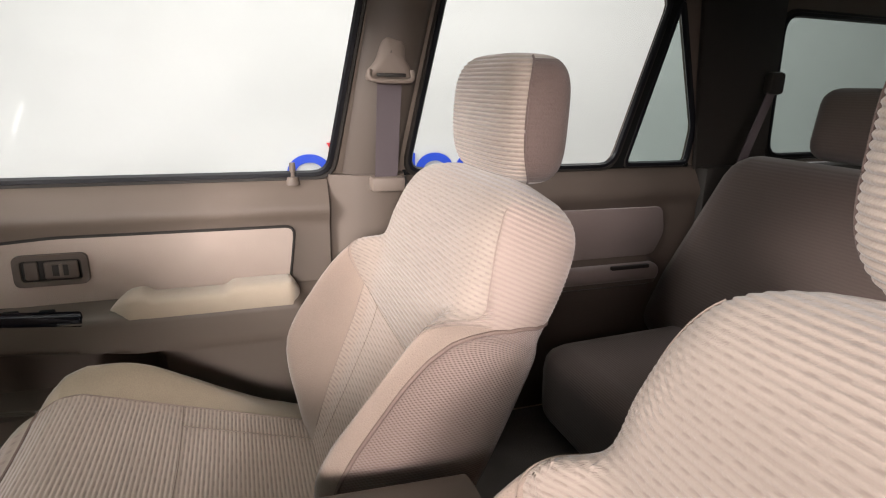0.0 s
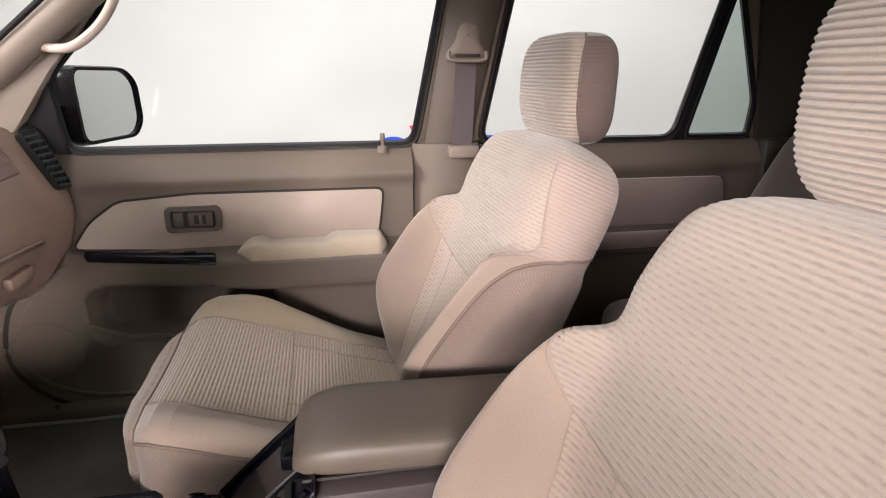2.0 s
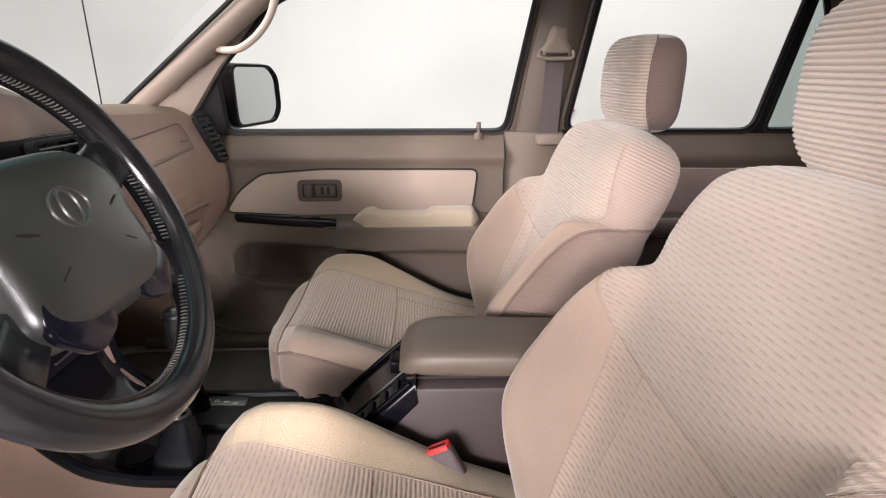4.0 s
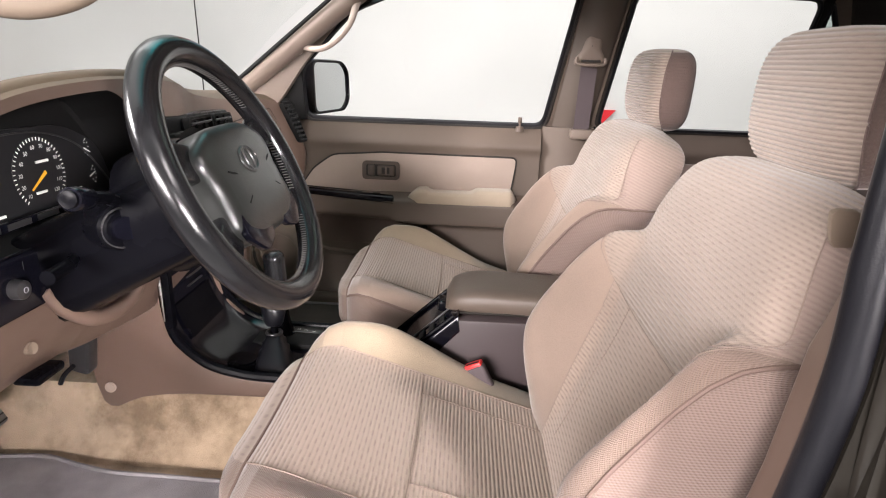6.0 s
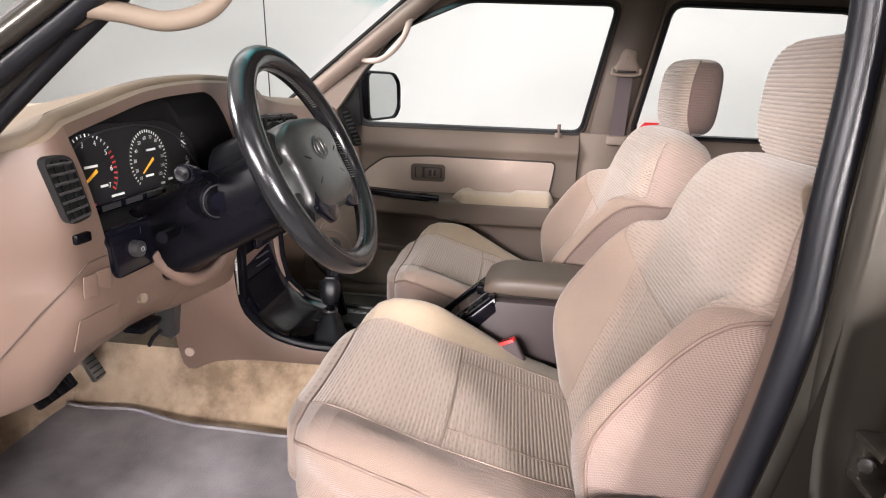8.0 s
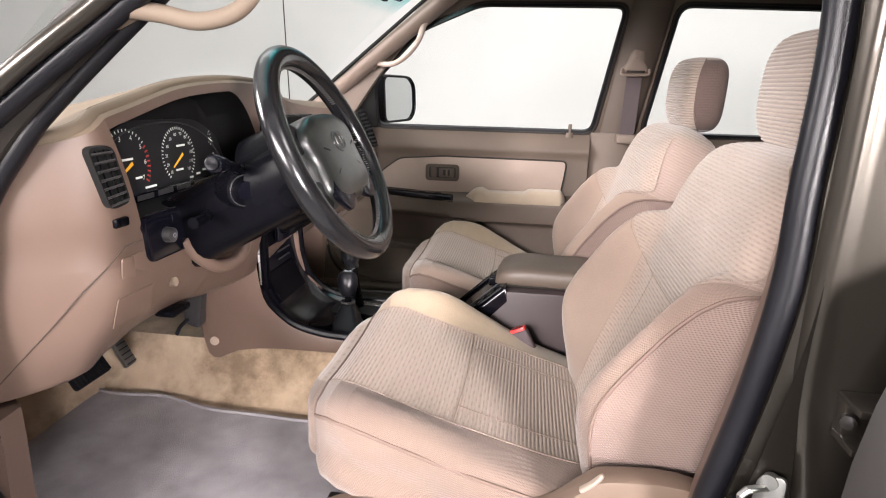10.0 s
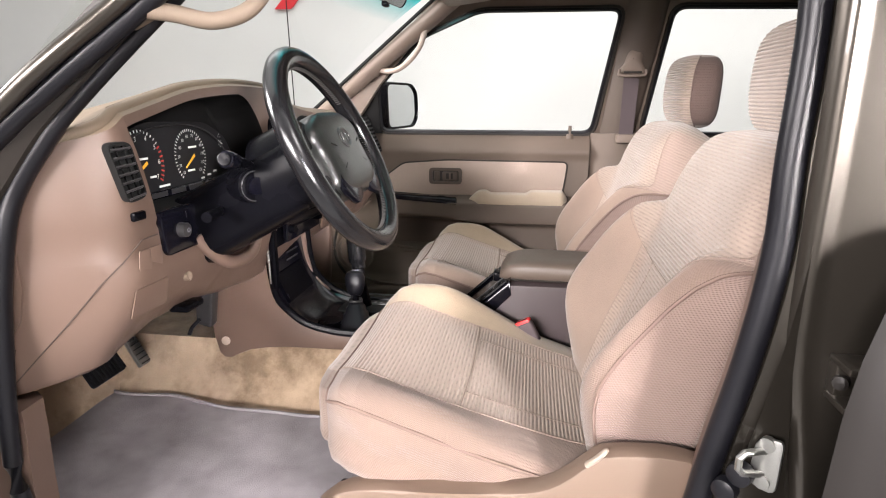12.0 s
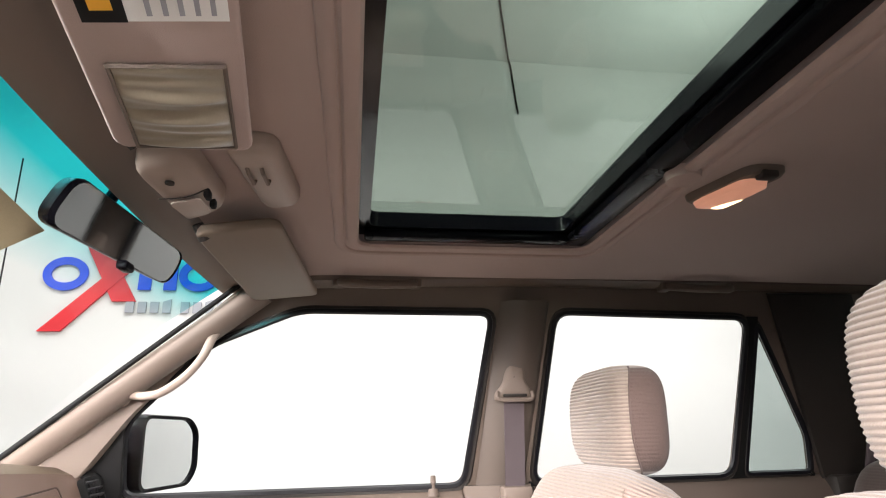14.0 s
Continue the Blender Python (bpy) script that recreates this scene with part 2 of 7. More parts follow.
SLAT = surf("grey_vent_slat", (0.030, 0.029, 0.030), 0.30, var=0.2, grain=900, bump=0.04, spec=0.5)
EMBLEM = surf("raised_emblem", (0.026, 0.026, 0.025), 0.36, var=0.1, bump=0, spec=0.5)
DASH_TOP = surf("olive_dash_top", (0.150, 0.113, 0.078), 0.6, var=0.08, vscale=3, grain=1400, bump=0.14, spec=0.35)
# TRIM darkened to put shade on the rear door; front handle parts share it
TRIM_DARKENED = surf("darkened_trim", (0.088, 0.066, 0.053), 0.55, var=0.07, vscale=4, grain=1500, bump=0.12, spec=0.4)
SKIRT = woven("cushion_skirt_cloth", (0.225, 0.163, 0.133), (0.130, 0.092, 0.074), 0.0042, 0.8)
RUBBER = surf("black_rubber", (0.006, 0.006, 0.008), 0.36, var=0.2, grain=500, bump=0.1, spec=0.28)
CARPET = stained_carpet()
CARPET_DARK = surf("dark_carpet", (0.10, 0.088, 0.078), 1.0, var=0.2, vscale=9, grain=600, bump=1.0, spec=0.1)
MAT = surf("grey_floor_mat", (0.275, 0.250, 0.268), 1.0, var=0.30, vscale=14, grain=700, bump=0.9, spec=0.1, sheen=0.2)
HEADLINER = surf("headliner_cloth", (0.42, 0.322, 0.285), 0.98, var=0.05, vscale=3, grain=1100, bump=0.3, spec=0.1, sheen=0.2)
PAINT = surf("dark_bronze_paint", (0.045, 0.039, 0.032), 0.30, metal=0.7, var=0.08, vscale=2, grain=2500, bump=0.0, spec=0.5, coat=0.5)
CHROME = surf("bright_metal", (0.72, 0.70, 0.66), 0.28, metal=1.0, var=0.05, bump=0)
STEEL = surf("zinc_steel", (0.34, 0.34, 0.325), 0.42, metal=1.0, var=0.1, bump=0.05)
BELT = surf("belt_webbing", (0.10, 0.080, 0.084), 0.85, var=0.08, grain=900, bump=0.4, spec=0.2)
RED = surf("red_button", (0.75, 0.03, 0.03), 0.4, var=0.05, bump=0)
WHITE_MARK = surf("white_marking", (0.85, 0.85, 0.82), 0.5, var=0.03, bump=0)
ORANGE = surf("orange_needle", (0.85, 0.42, 0.03), 0.5, var=0.03, bump=0)
RED_MARK = surf("red_marking", (0.65, 0.04, 0.03), 0.5, var=0.03, bump=0)
DIAL = surf("dial_black", (0.008, 0.008, 0.010), 0.6, var=0.1, bump=0)
WALL = surf("white_studio_wall", (0.66, 0.66, 0.645), 0.7, var=0.025, vscale=0.8, grain=5, bump=0, spec=0.3)
STUDIO_FLOOR = surf("studio_floor", (0.55, 0.55, 0.54), 0.5, var=0.08, vscale=1.5, grain=80, bump=0.05)
SIGN_BLUE = surf("sign_blue", (0.02, 0.075, 0.62), 0.5, var=0.05, bump=0)
SIGN_RED = surf("sign_red", (0.66, 0.02, 0.03), 0.5, var=0.05, bump=0)
SIGN_GREY = surf("sign_grey", (0.32, 0.33, 0.36), 0.5, var=0.05, bump=0)
GLASS = glass("clear_glass", (0.975, 0.985, 0.98), 0.6)
GLASS_TINT = glass("privacy_glass", (0.70, 0.755, 0.745), 0.6)
GLASS_ROOF = glass("sunroof_glass", (0.47, 0.53, 0.49), 1.0)
GLASS_BAND = shade_glass()
# silver darkened to stand in for a dimmer reflection
MIRROR_DIM = surf("darkened_mirror_silver", (0.27, 0.275, 0.28), 0.05, metal=1.0, var=0.01, bump=0, rvar=0.0)
MIRROR = surf("mirror_silver", (0.85, 0.87, 0.88), 0.03, metal=1.0, var=0.01, bump=0, rvar=0.0)
GAUGE_WHITE = emitter("dial_white_print", (0.85, 0.86, 0.82), 0.16)
GAUGE_ORANGE = emitter("dial_orange_needle", (0.85, 0.42, 0.03), 0.22)
LENS = emitter("dome_lens", (0.74, 0.34, 0.22), 0.30)
BULB = emitter("dome_bulb_glow", (1.0, 0.72, 0.42), 2.2)
CASE = surf("taupe_case_plastic", (0.37, 0.30, 0.255), 0.5, var=0.05, grain=1500, bump=0.08, spec=0.4)

# ---- helpers for building ----


def where(ob):
    m = ob.matrix_basis.copy()
    while ob.parent:
        ob = ob.parent
        m = ob.matrix_basis @ m
    return m


def part(name, bm, material, parent=None, label="", smooth=True, sharp=35, **tags):
    """Links a bmesh, drawn in world places, as one mesh under a thing or a part."""
    if parent is not None:
        bm.transform(where(parent).inverted())
    bmesh.ops.recalc_face_normals(bm, faces=bm.faces[:])
    me = bpy.data.meshes.new(name)
    if smooth:
        lim = radians(sharp)
        for f in bm.faces:
            f.smooth = True
        for e in bm.edges:
            if len(e.link_faces) == 2 and e.calc_face_angle(0) > lim:
                e.smooth = False
    bm.to_mesh(me)
    bm.free()
    me.materials.append(material)
    ob = new(name, me)
    if parent is not None:
        ob.parent = parent
    return tagged(ob, label, **tags)


def thing(name, at, label, category, group="", kind=""):
    ob = new(name)
    ob.location = at
    ob.empty_display_size = 0.05
    return tagged(ob, label, category, group, kind)


def V(*a):
    return Vector(a)


def box(x0, x1, y0, y1, z0, z1, r=0.004, seg=2, bm=None):
    """A box with rounded edges."""
    bm = bm or bmesh.new()
    made = bmesh.ops.create_cube(bm, size=1)["verts"]
    for v in made:
        v.co = V(x0 + (x1 - x0) * (v.co.x + 0.5), y0 + (y1 - y0) * (v.co.y + 0.5), z0 + (z1 - z0) * (v.co.z + 0.5))
    if r:
        edges = list({e for v in made for e in v.link_edges})
        bmesh.ops.bevel(bm, geom=edges, offset=r, segments=seg, profile=0.5, affect="EDGES", clamp_overlap=True)
    return bm


def spline(pts, n, closed=False):
    """Smooth points through pts."""
    pts = [Vector(p) for p in pts]
    k = len(pts)
    out = []
    spans = k if closed else k - 1
    for s in range(spans):
        p = [pts[(s + d) % k] if closed else pts[max(0, min(k - 1, s + d))] for d in (-1, 0, 1, 2)]
        for q in range(n):
            t = q / n
            out.append(0.5 * (2 * p[1] + (p[2] - p[0]) * t + (2 * p[0] - 5 * p[1] + 4 * p[2] - p[3]) * t * t + (3 * p[1] - p[0] - 3 * p[2] + p[3]) * t ** 3))
    if not closed:
        out.append(pts[-1])
    return out


def tube(pts, r, sides=8, closed=False, bm=None, flat=1.0, cap=True, up=(0, 0, 1)):
    """A round (or flattened) bar along pts."""
    bm = bm or bmesh.new()
    pts = [Vector(p) for p in pts]
    n = len(pts)
    rings = []
    radii = r if isinstance(r, (list, tuple)) else [r] * n
    for i, p in enumerate(pts):
        d = (pts[(i + 1) % n] - pts[i - 1]) if closed else (pts[min(n - 1, i + 1)] - pts[max(0, i - 1)])
        d.normalize()
        side = d.cross(Vector(up))
        if side.length < 1e-4:
            side = d.cross(V(1, 0, 0.01))
        side.normalize()
        top = side.cross(d)
        rings.append([bm.verts.new(p + radii[i] * (math.cos(a) * side + flat * math.sin(a) * top)) for a in (2 * math.pi * k / sides for k in range(sides))])
    for i in range(n if closed else n - 1):
        a, b = rings[i], rings[(i + 1) % n]
        for k in range(sides):
            bm.faces.new((a[k], a[(k + 1) % sides], b[(k + 1) % sides], b[k]))
    if cap and not closed:
        bm.faces.new(rings[0])
        bm.faces.new(rings[-1][::-1])
    return bm


def prism(outline, to, r=0.003, seg=2):
    """A plate: a flat outline pushed by the vector to, its edges rounded."""
    bm = bmesh.new()
    f = bm.faces.new([bm.verts.new(p) for p in outline])
    got = bmesh.ops.extrude_face_region(bm, geom=[f])["geom"]
    for v in got:
        if isinstance(v, bmesh.types.BMVert):
            v.co += Vector(to)
    if r:
        rim = [e for e in bm.edges if len(e.link_faces) == 2 and e.calc_face_angle(0) > 0.6]
        bmesh.ops.bevel(bm, geom=rim, offset=r, segments=seg, profile=0.5, affect="EDGES", clamp_overlap=True)
    return bm


def rounded(pts, r, n=4):
    """Outline with its corners rounded by r."""
    pts = [Vector(p) for p in pts]
    out = []
    for i, p in enumerate(pts):
        a, b = pts[i - 1] - p, pts[(i + 1) % len(pts)] - p
        k = min(r, a.length * 0.45, b.length * 0.45)
        s, e = p + a.normalized() * k, p + b.normalized() * k
        for q in range(n + 1):
            t = q / n
            out.append((1 - t) ** 2 * s + 2 * t * (1 - t) * p + t * t * e)
    return out


def loft(rings, closed=True, caps=False, uv=None):
    """A skin over rings of equal length; uv(i, j) in metres."""
    bm = bmesh.new()
    grid = [[bm.verts.new(p) for p in ring] for ring in rings]
    lay = bm.loops.layers.uv.new("UVMap") if uv else None
    m = len(rings[0])
    for i in range(len(rings) - 1):
        for j in range(m if closed else m - 1):
            k = (j + 1) % m
            f = bm.faces.new((grid[i][j], grid[i][k], grid[i + 1][k], grid[i + 1][j]))
            if lay:
                for l, (a, b) in zip(f.loops, ((i, j), (i, j + 1), (i + 1, j + 1), (i + 1, j))):
                    l[lay].uv = uv(a, b)
    if caps:
        for row in (grid[0], grid[-1][::-1]):
            bm.faces.new(row)
    return bm


def curve_table(table, x):
    """Value on a smooth curve through rows of (x, value)."""
    xs, vs = [r[0] for r in table], [r[1] for r in table]
    if x <= xs[0] or x >= xs[-1]:
        return vs[0] if x <= xs[0] else vs[-1]
    k = max(i for i in range(len(xs) - 1) if xs[i] <= x)
    t = (x - xs[k]) / (xs[k + 1] - xs[k])
    slope = lambda i: (vs[min(i + 1, len(xs) - 1)] - vs[max(i - 1, 0)]) / (xs[min(i + 1, len(xs) - 1)] - xs[max(i - 1, 0)]) * (xs[k + 1] - xs[k])
    a, b = slope(k), slope(k + 1)
    return vs[k] * (2 * t ** 3 - 3 * t ** 2 + 1) + a * (t ** 3 - 2 * t ** 2 + t) + vs[k + 1] * (3 * t ** 2 - 2 * t ** 3) + b * (t ** 3 - t ** 2)


def smooth_in(d, w):
    """1 inside (d < -w), 0 outside (d > w)."""
    t = max(0.0, min(1.0, 0.5 - d / (2 * w)))
    return t * t * (3 - 2 * t)


def lin(table, x):
    xs = [r[0] for r in table]
    return float(np.interp(x, xs, [r[1] for r in table]))


def split_loft(rings, region, uv):
    """A closed skin cut into one bmesh for each region."""
    bins = {}
    m = len(rings[0])
    for i in range(len(rings) - 1):
        for j in range(m):
            bins.setdefault(region(i, j), []).append((i, j))
    out = {}
    for name, cells in bins.items():
        bm = bmesh.new()
        lay = bm.loops.layers.uv.new("UVMap")
        vs = {}

        def vert(i, j):
            key = (i, j % m)
            if key not in vs:
                vs[key] = bm.verts.new(rings[i][j % m])
            return vs[key]

        for i, j in cells:
            keys = ((i, j), (i, j + 1), (i + 1, j + 1), (i + 1, j))
            if len({k for k in ((a, b % m) for a, b in keys)}) < 4:
                continue
            f = bm.faces.new([vert(*k) for k in keys])
            for l, k in zip(f.loops, keys):
                l[lay].uv = uv(*k)
        out[name] = bm
    return out

# ---- studio round the car ----


def slab(name, x0, x1, y0, y1, z0, z1, material, label, category):
    return part(name, box(x0, x1, y0, y1, z0, z1, 0), material, None, label, smooth=False, category=category, kind="structure")


slab("ground", -7, 8, -6.2, 3.5, -0.15, -0.05, STUDIO_FLOOR, "smooth light grey studio floor under the car", "floor")
slab("wall_side", -7, 8, 3.3, 3.5, -0.05, 4.2, WALL, "smooth white studio wall beside the car", "wall")
slab("wall_front", -7.2, -7, -6.2, 3.5, -0.05, 4.2, WALL, "smooth white studio wall ahead of the car", "wall")
slab("wall_rear", 8, 8.2, -6.2, 3.5, -0.05, 4.2, WALL, "smooth white studio wall behind the car", "wall")
slab("wall_far", -7, 8, -6.4, -6.2, -0.05, 4.2, WALL, "smooth white studio wall on the open side", "wall")
slab("studio_ceiling", -7, 8, -6.2, 3.3, 4.2, 4.3, WALL, "white studio ceiling above the car", "ceiling")


def wall_sign(x, z, s, label):
    """A dealer's mark as plain shapes: rings, crossed bars and small grey bars on the wall."""
    y = 3.295
    sign = thing("wall_sign", (x, y, z), label, "sign")

    def ring(cx, cz, a, b, w):
        n = 40
        rings = []
        for k in range(n + 1):
            t = 2 * math.pi * k / n
            c, d = math.cos(t), math.sin(t)
            rings.append([V(x + s * (cx + a * c), y, z + s * (cz + b * d)), V(x + s * (cx + (a - w) * c), y, z + s * (cz + (b - w) * d)),
                          V(x + s * (cx + (a - w) * c), y - 0.012, z + s * (cz + (b - w) * d)), V(x + s * (cx + a * c), y - 0.012, z + s * (cz + b * d))])
        part("ring", loft(rings), SIGN_BLUE, sign)

    def bar(pts, material, depth=0.014, name="bar"):
        part(name, prism([V(x + s * px, y, z + s * pz) for px, pz in pts], (0, -depth, 0), 0), material, sign)

    ring(-0.02, 0, 0.225, 0.185, 0.085)
    bar([(-0.20, -0.62), (0.02, -0.62), (0.97, 0.41), (0.80, 0.41)], SIGN_RED, 0.02, "stroke")
    bar([(0.16, 0.30), (0.38, 0.30), (0.72, -0.30), (0.48, -0.30)], SIGN_RED, 0.017, "stroke")
    for dx in (0.72, 0.98):
        bar([(dx, -0.17), (dx + 0.13, -0.17), (dx + 0.13, 0.18), (dx, 0.18)], SIGN_BLUE)
    ring(1.34, 0, 0.215, 0.18, 0.085)
    ring(1.80, 0, 0.215, 0.18, 0.085)
    bar([(2.05, -0.17), (2.18, -0.17), (2.18, 0.18), (2.05, 0.18)], SIGN_BLUE)
    for k in range(9):
        bx = 0.62 + k * 0.125 + (0.06 if k > 3 else 0)
        bar([(bx, -0.42), (bx + 0.085, -0.42), (bx + 0.085, -0.30 if k % 3 else -0.27), (bx, -0.30)], SIGN_GREY)
    return sign


wall_sign(-1.66, 2.30, 0.62, "blue, red and grey dealer sign mounted on the white wall")
wall_sign(0.75, 0.74, 0.62, "blue and red dealer sign low on the white wall")

# ---- body shell of the car ----


def side_y(z):
    """The passenger side leans in above the belt line."""
    return 0.735 - max(0.0, z - 1.10) * 0.285


def sheet(outer, holes, place, thick, r=0.0):
    """A panel with openings cut through; place() maps (x, z) to the world, thick pushes it outward."""
    bm = bmesh.new()
    edges = []
    for loop in [outer] + holes:
        vs = [bm.verts.new((p[0], 0, p[1])) for p in loop]
        edges += [bm.edges.new((vs[i], vs[(i + 1) % len(vs)])) for i in range(len(vs))]
    bmesh.ops.triangle_fill(bm, use_beauty=True, use_dissolve=False, edges=edges, normal=(0, 1, 0))
    got = bmesh.ops.extrude_face_region(bm, geom=bm.faces[:])["geom"]
    far = {v for v in got if isinstance(v, bmesh.types.BMVert)}
    for v in bm.verts:
        x, z = v.co.x, v.co.z
        v.co = place(x, z) + (Vector(thick) if v in far else V(0, 0, 0))
    return bm


def r2(pts, r, n=4):
    return [(p.x, p.z) for p in rounded([(a, 0, b) for a, b in pts], r, n)]


FRONT_WIN = r2([(-0.275, 1.105), (0.497, 1.105), (0.562, 1.505), (0.10, 1.508), (-0.10, 1.43), (-0.275, 1.26)], 0.035)
REAR_WIN = r2([(0.668, 1.105), (1.205, 1.105), (1.247, 1.497), (0.722, 1.508)], 0.04)
QUARTER = r2([(1.240, 1.107), (1.432, 1.107), (1.42, 1.20), (1.272, 1.487)], 0.018)
CARGO = r2([(1.70, 1.12), (2.45, 1.13), (2.42, 1.47), (1.575, 1.475)], 0.05)
on_side = lambda x, z: V(x, side_y(z), z)

wall = part("wall_right", sheet([(-0.47, 1.10), (2.62, 1.10), (2.62, 1.575), (0.02, 1.575), (-0.05, 1.545), (-0.47, 1.19)], [FRONT_WIN, REAR_WIN, QUARTER, CARGO], on_side, (0, 0.016, 0)),
            TRIM, None, "brown-grey trimmed upper side of the car with window openings", category="wall", kind="structure", sharp=30)
for loop, n in ((FRONT_WIN, "window_1"), (REAR_WIN, "window_2"), (QUARTER, "window_3"), (CARGO, "window_4")):
    dark = n in ("window_3", "window_4")
    cx, cz = sum(p[0] for p in loop) / len(loop), sum(p[1] for p in loop) / len(loop)
    win = thing(n, (cx, side_y(cz) + 0.02, cz), "privacy-tinted fixed side window with black seal" if dark else "clear side window with black rubber seal", "window", kind="structure")
    pane = part("pane", prism([V(x, side_y(z) + 0.006, z) for x, z in loop], (0, 0.004, 0), 0), GLASS_TINT if dark else GLASS, win, "tinted glass pane" if dark else "clear glass pane", smooth=False)
    pane.visible_shadow = False
    part("seal", tube([V(x, side_y(z) - 0.002, z) for x, z in loop], 0.008, 6, True, up=(0, 1, 0)), RUBBER, win, "black rubber window seal")
    part("frame", tube([V(cx + (x - cx) * 1.018, side_y(z) - 0.001, cz + (z - cz) * 1.035) for x, z in loop], 0.007, 6, True, up=(0, 1, 0)), TRIM_DARK, win)

# dark divider bar between rear door glass and quarter glass
part("window_divider", prism([V(1.206, 0.728, 1.10), V(1.238, 0.728, 1.10), V(1.276, side_y(1.5) - 0.006, 1.5), V(1.244, side_y(1.5) - 0.006, 1.5)], (0, 0.02, 0), 0.003), BLACK_MATT, None,
     "black upright divider in the rear door window", category="trim", kind="structure")

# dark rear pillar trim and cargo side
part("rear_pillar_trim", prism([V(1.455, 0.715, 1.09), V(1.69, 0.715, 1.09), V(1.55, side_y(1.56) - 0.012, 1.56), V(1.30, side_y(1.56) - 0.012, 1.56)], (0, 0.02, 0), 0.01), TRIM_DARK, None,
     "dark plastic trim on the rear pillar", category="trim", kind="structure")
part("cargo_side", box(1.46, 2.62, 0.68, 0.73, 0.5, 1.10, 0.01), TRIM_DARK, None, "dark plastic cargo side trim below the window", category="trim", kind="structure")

# centre pillar on the passenger side: upper trim and lower trim
part("pillar_trim", loft([[V(0.525 + 0.055 * t, side_y(1.10 + 0.43 * t) - 0.004, 1.10 + 0.43 * t), V(0.545 + 0.055 * t, side_y(1.10 + 0.43 * t) - 0.028, 1.10 + 0.43 * t),
                           V(0.585 + 0.062 * t, side_y(1.10 + 0.43 * t) - 0.034, 1.10 + 0.43 * t), V(0.63 + 0.058 * t, side_y(1.10 + 0.43 * t) - 0.028, 1.10 + 0.43 * t),
                           V(0.645 + 0.06 * t, side_y(1.10 + 0.43 * t) - 0.004, 1.10 + 0.43 * t)] for t in [k / 8 for k in range(9)]], closed=True, caps=True), CENTRE_POST, None,
     "beige plastic trim on the centre pillar", category="trim", kind="structure", sharp=60)
part("pillar_lower_trim", loft([[V(0.488 - 0.0 * t, 0.745, 1.105 - 0.6 * t), V(0.500 - 0.0 * t, 0.712, 1.105 - 0.6 * t), V(0.56 - 0.02 * t, 0.69, 1.105 - 0.6 * t), V(0.62, 0.69, 1.105 - 0.6 * t), V(0.655, 0.70, 1.105 - 0.6 * t), V(0.665, 0.745, 1.105 - 0.6 * t)]
                                for t in [k / 6 for k in range(7)]], closed=True, caps=True), TRIM, None, "brown-grey lower pillar trim beside the front seat", category="trim", kind="structure", sharp=50)

# front pillar, passenger side, with trim along the windscreen
def bar_between(a, b, w, h, n=8, bow=0.0, side=(0, 1, 0)):
    a, b = Vector(a), Vector(b)
    pts = [a.lerp(b, k / n) + V(0, 0, bow * math.sin(math.pi * k / n)) for k in range(n + 1)]
    return tube(pts, w, 10, flat=h / w, up=side)


part("front_pillar_trim", bar_between((-0.50, 0.655, 1.16), (0.02, 0.585, 1.545), 0.030, 0.045), PILLAR, None, "beige plastic trim along the passenger front pillar", category="trim", kind="structure", sharp=60)
part("front_pillar_foot", prism(rounded([V(-0.50, 0.652, 1.150), V(-0.345, 0.652, 1.150), V(-0.322, 0.652, 1.182), V(-0.255, 0.650, 1.276), V(-0.140, 0.645, 1.400), V(-0.22, 0.645, 1.385), V(-0.44, 0.652, 1.205)], 0.012), (0, 0.034, 0), 0.006), PILLAR, None, "beige plastic foot of the passenger front pillar trim", category="trim", kind="structure", sharp=60)
part("front_pillar_seal", bar_between((-0.52, 0.615, 1.165), (-0.02, 0.545, 1.555), 0.006, 0.006), BLACK_MATT, None, "black windscreen edge along the front pillar", category="trim", kind="structure")

# driver side front pillar (dark), roof rail and door opening seal
part("front_pillar_left", loft([[c + V(0.000, 0.022, 0.006), c + V(0.006, 0.0, -0.010), c + V(-0.004, -0.030, -0.012), c + V(-0.020, -0.055, 0.004), c + V(-0.040, -0.045, 0.020), c + V(-0.036, 0.010, 0.018)]
                                for c in spline([(-0.47, -0.765, 1.03), (-0.41, -0.752, 1.112), (-0.362, -0.738, 1.180), (-0.328, -0.722, 1.223), (-0.270, -0.695, 1.291), (-0.198, -0.676, 1.362), (-0.09, -0.66, 1.455), (0.02, -0.65, 1.535)], 4)], caps=True), TRIM_DARK, None,
     "dark brown painted front pillar at the open door", category="trim", kind="structure", sharp=25)
part("front_pillar_left_outer", tube(spline([(-0.43, -0.815, 1.165), (-0.379, -0.803, 1.206), (-0.332, -0.793, 1.247), (-0.284, -0.778, 1.288), (-0.21, -0.748, 1.352), (-0.10, -0.725, 1.445), (0.02, -0.70, 1.54)], 4), 0.012, 20), PAINT, None, "dark bronze outer edge of the front pillar", category="trim", kind="structure", sharp=60)
part("pillar_weatherstrip_left", tube(spline([(-0.42, -0.795, 1.150), (-0.370, -0.785, 1.197), (-0.325, -0.772, 1.236), (-0.277, -0.757, 1.277), (-0.203, -0.728, 1.342), (-0.09, -0.705, 1.437), (0.03, -0.68, 1.53)], 4), 0.014, 20), RUBBER, None, "black weatherstrip along the front pillar", category="trim", kind="structure")
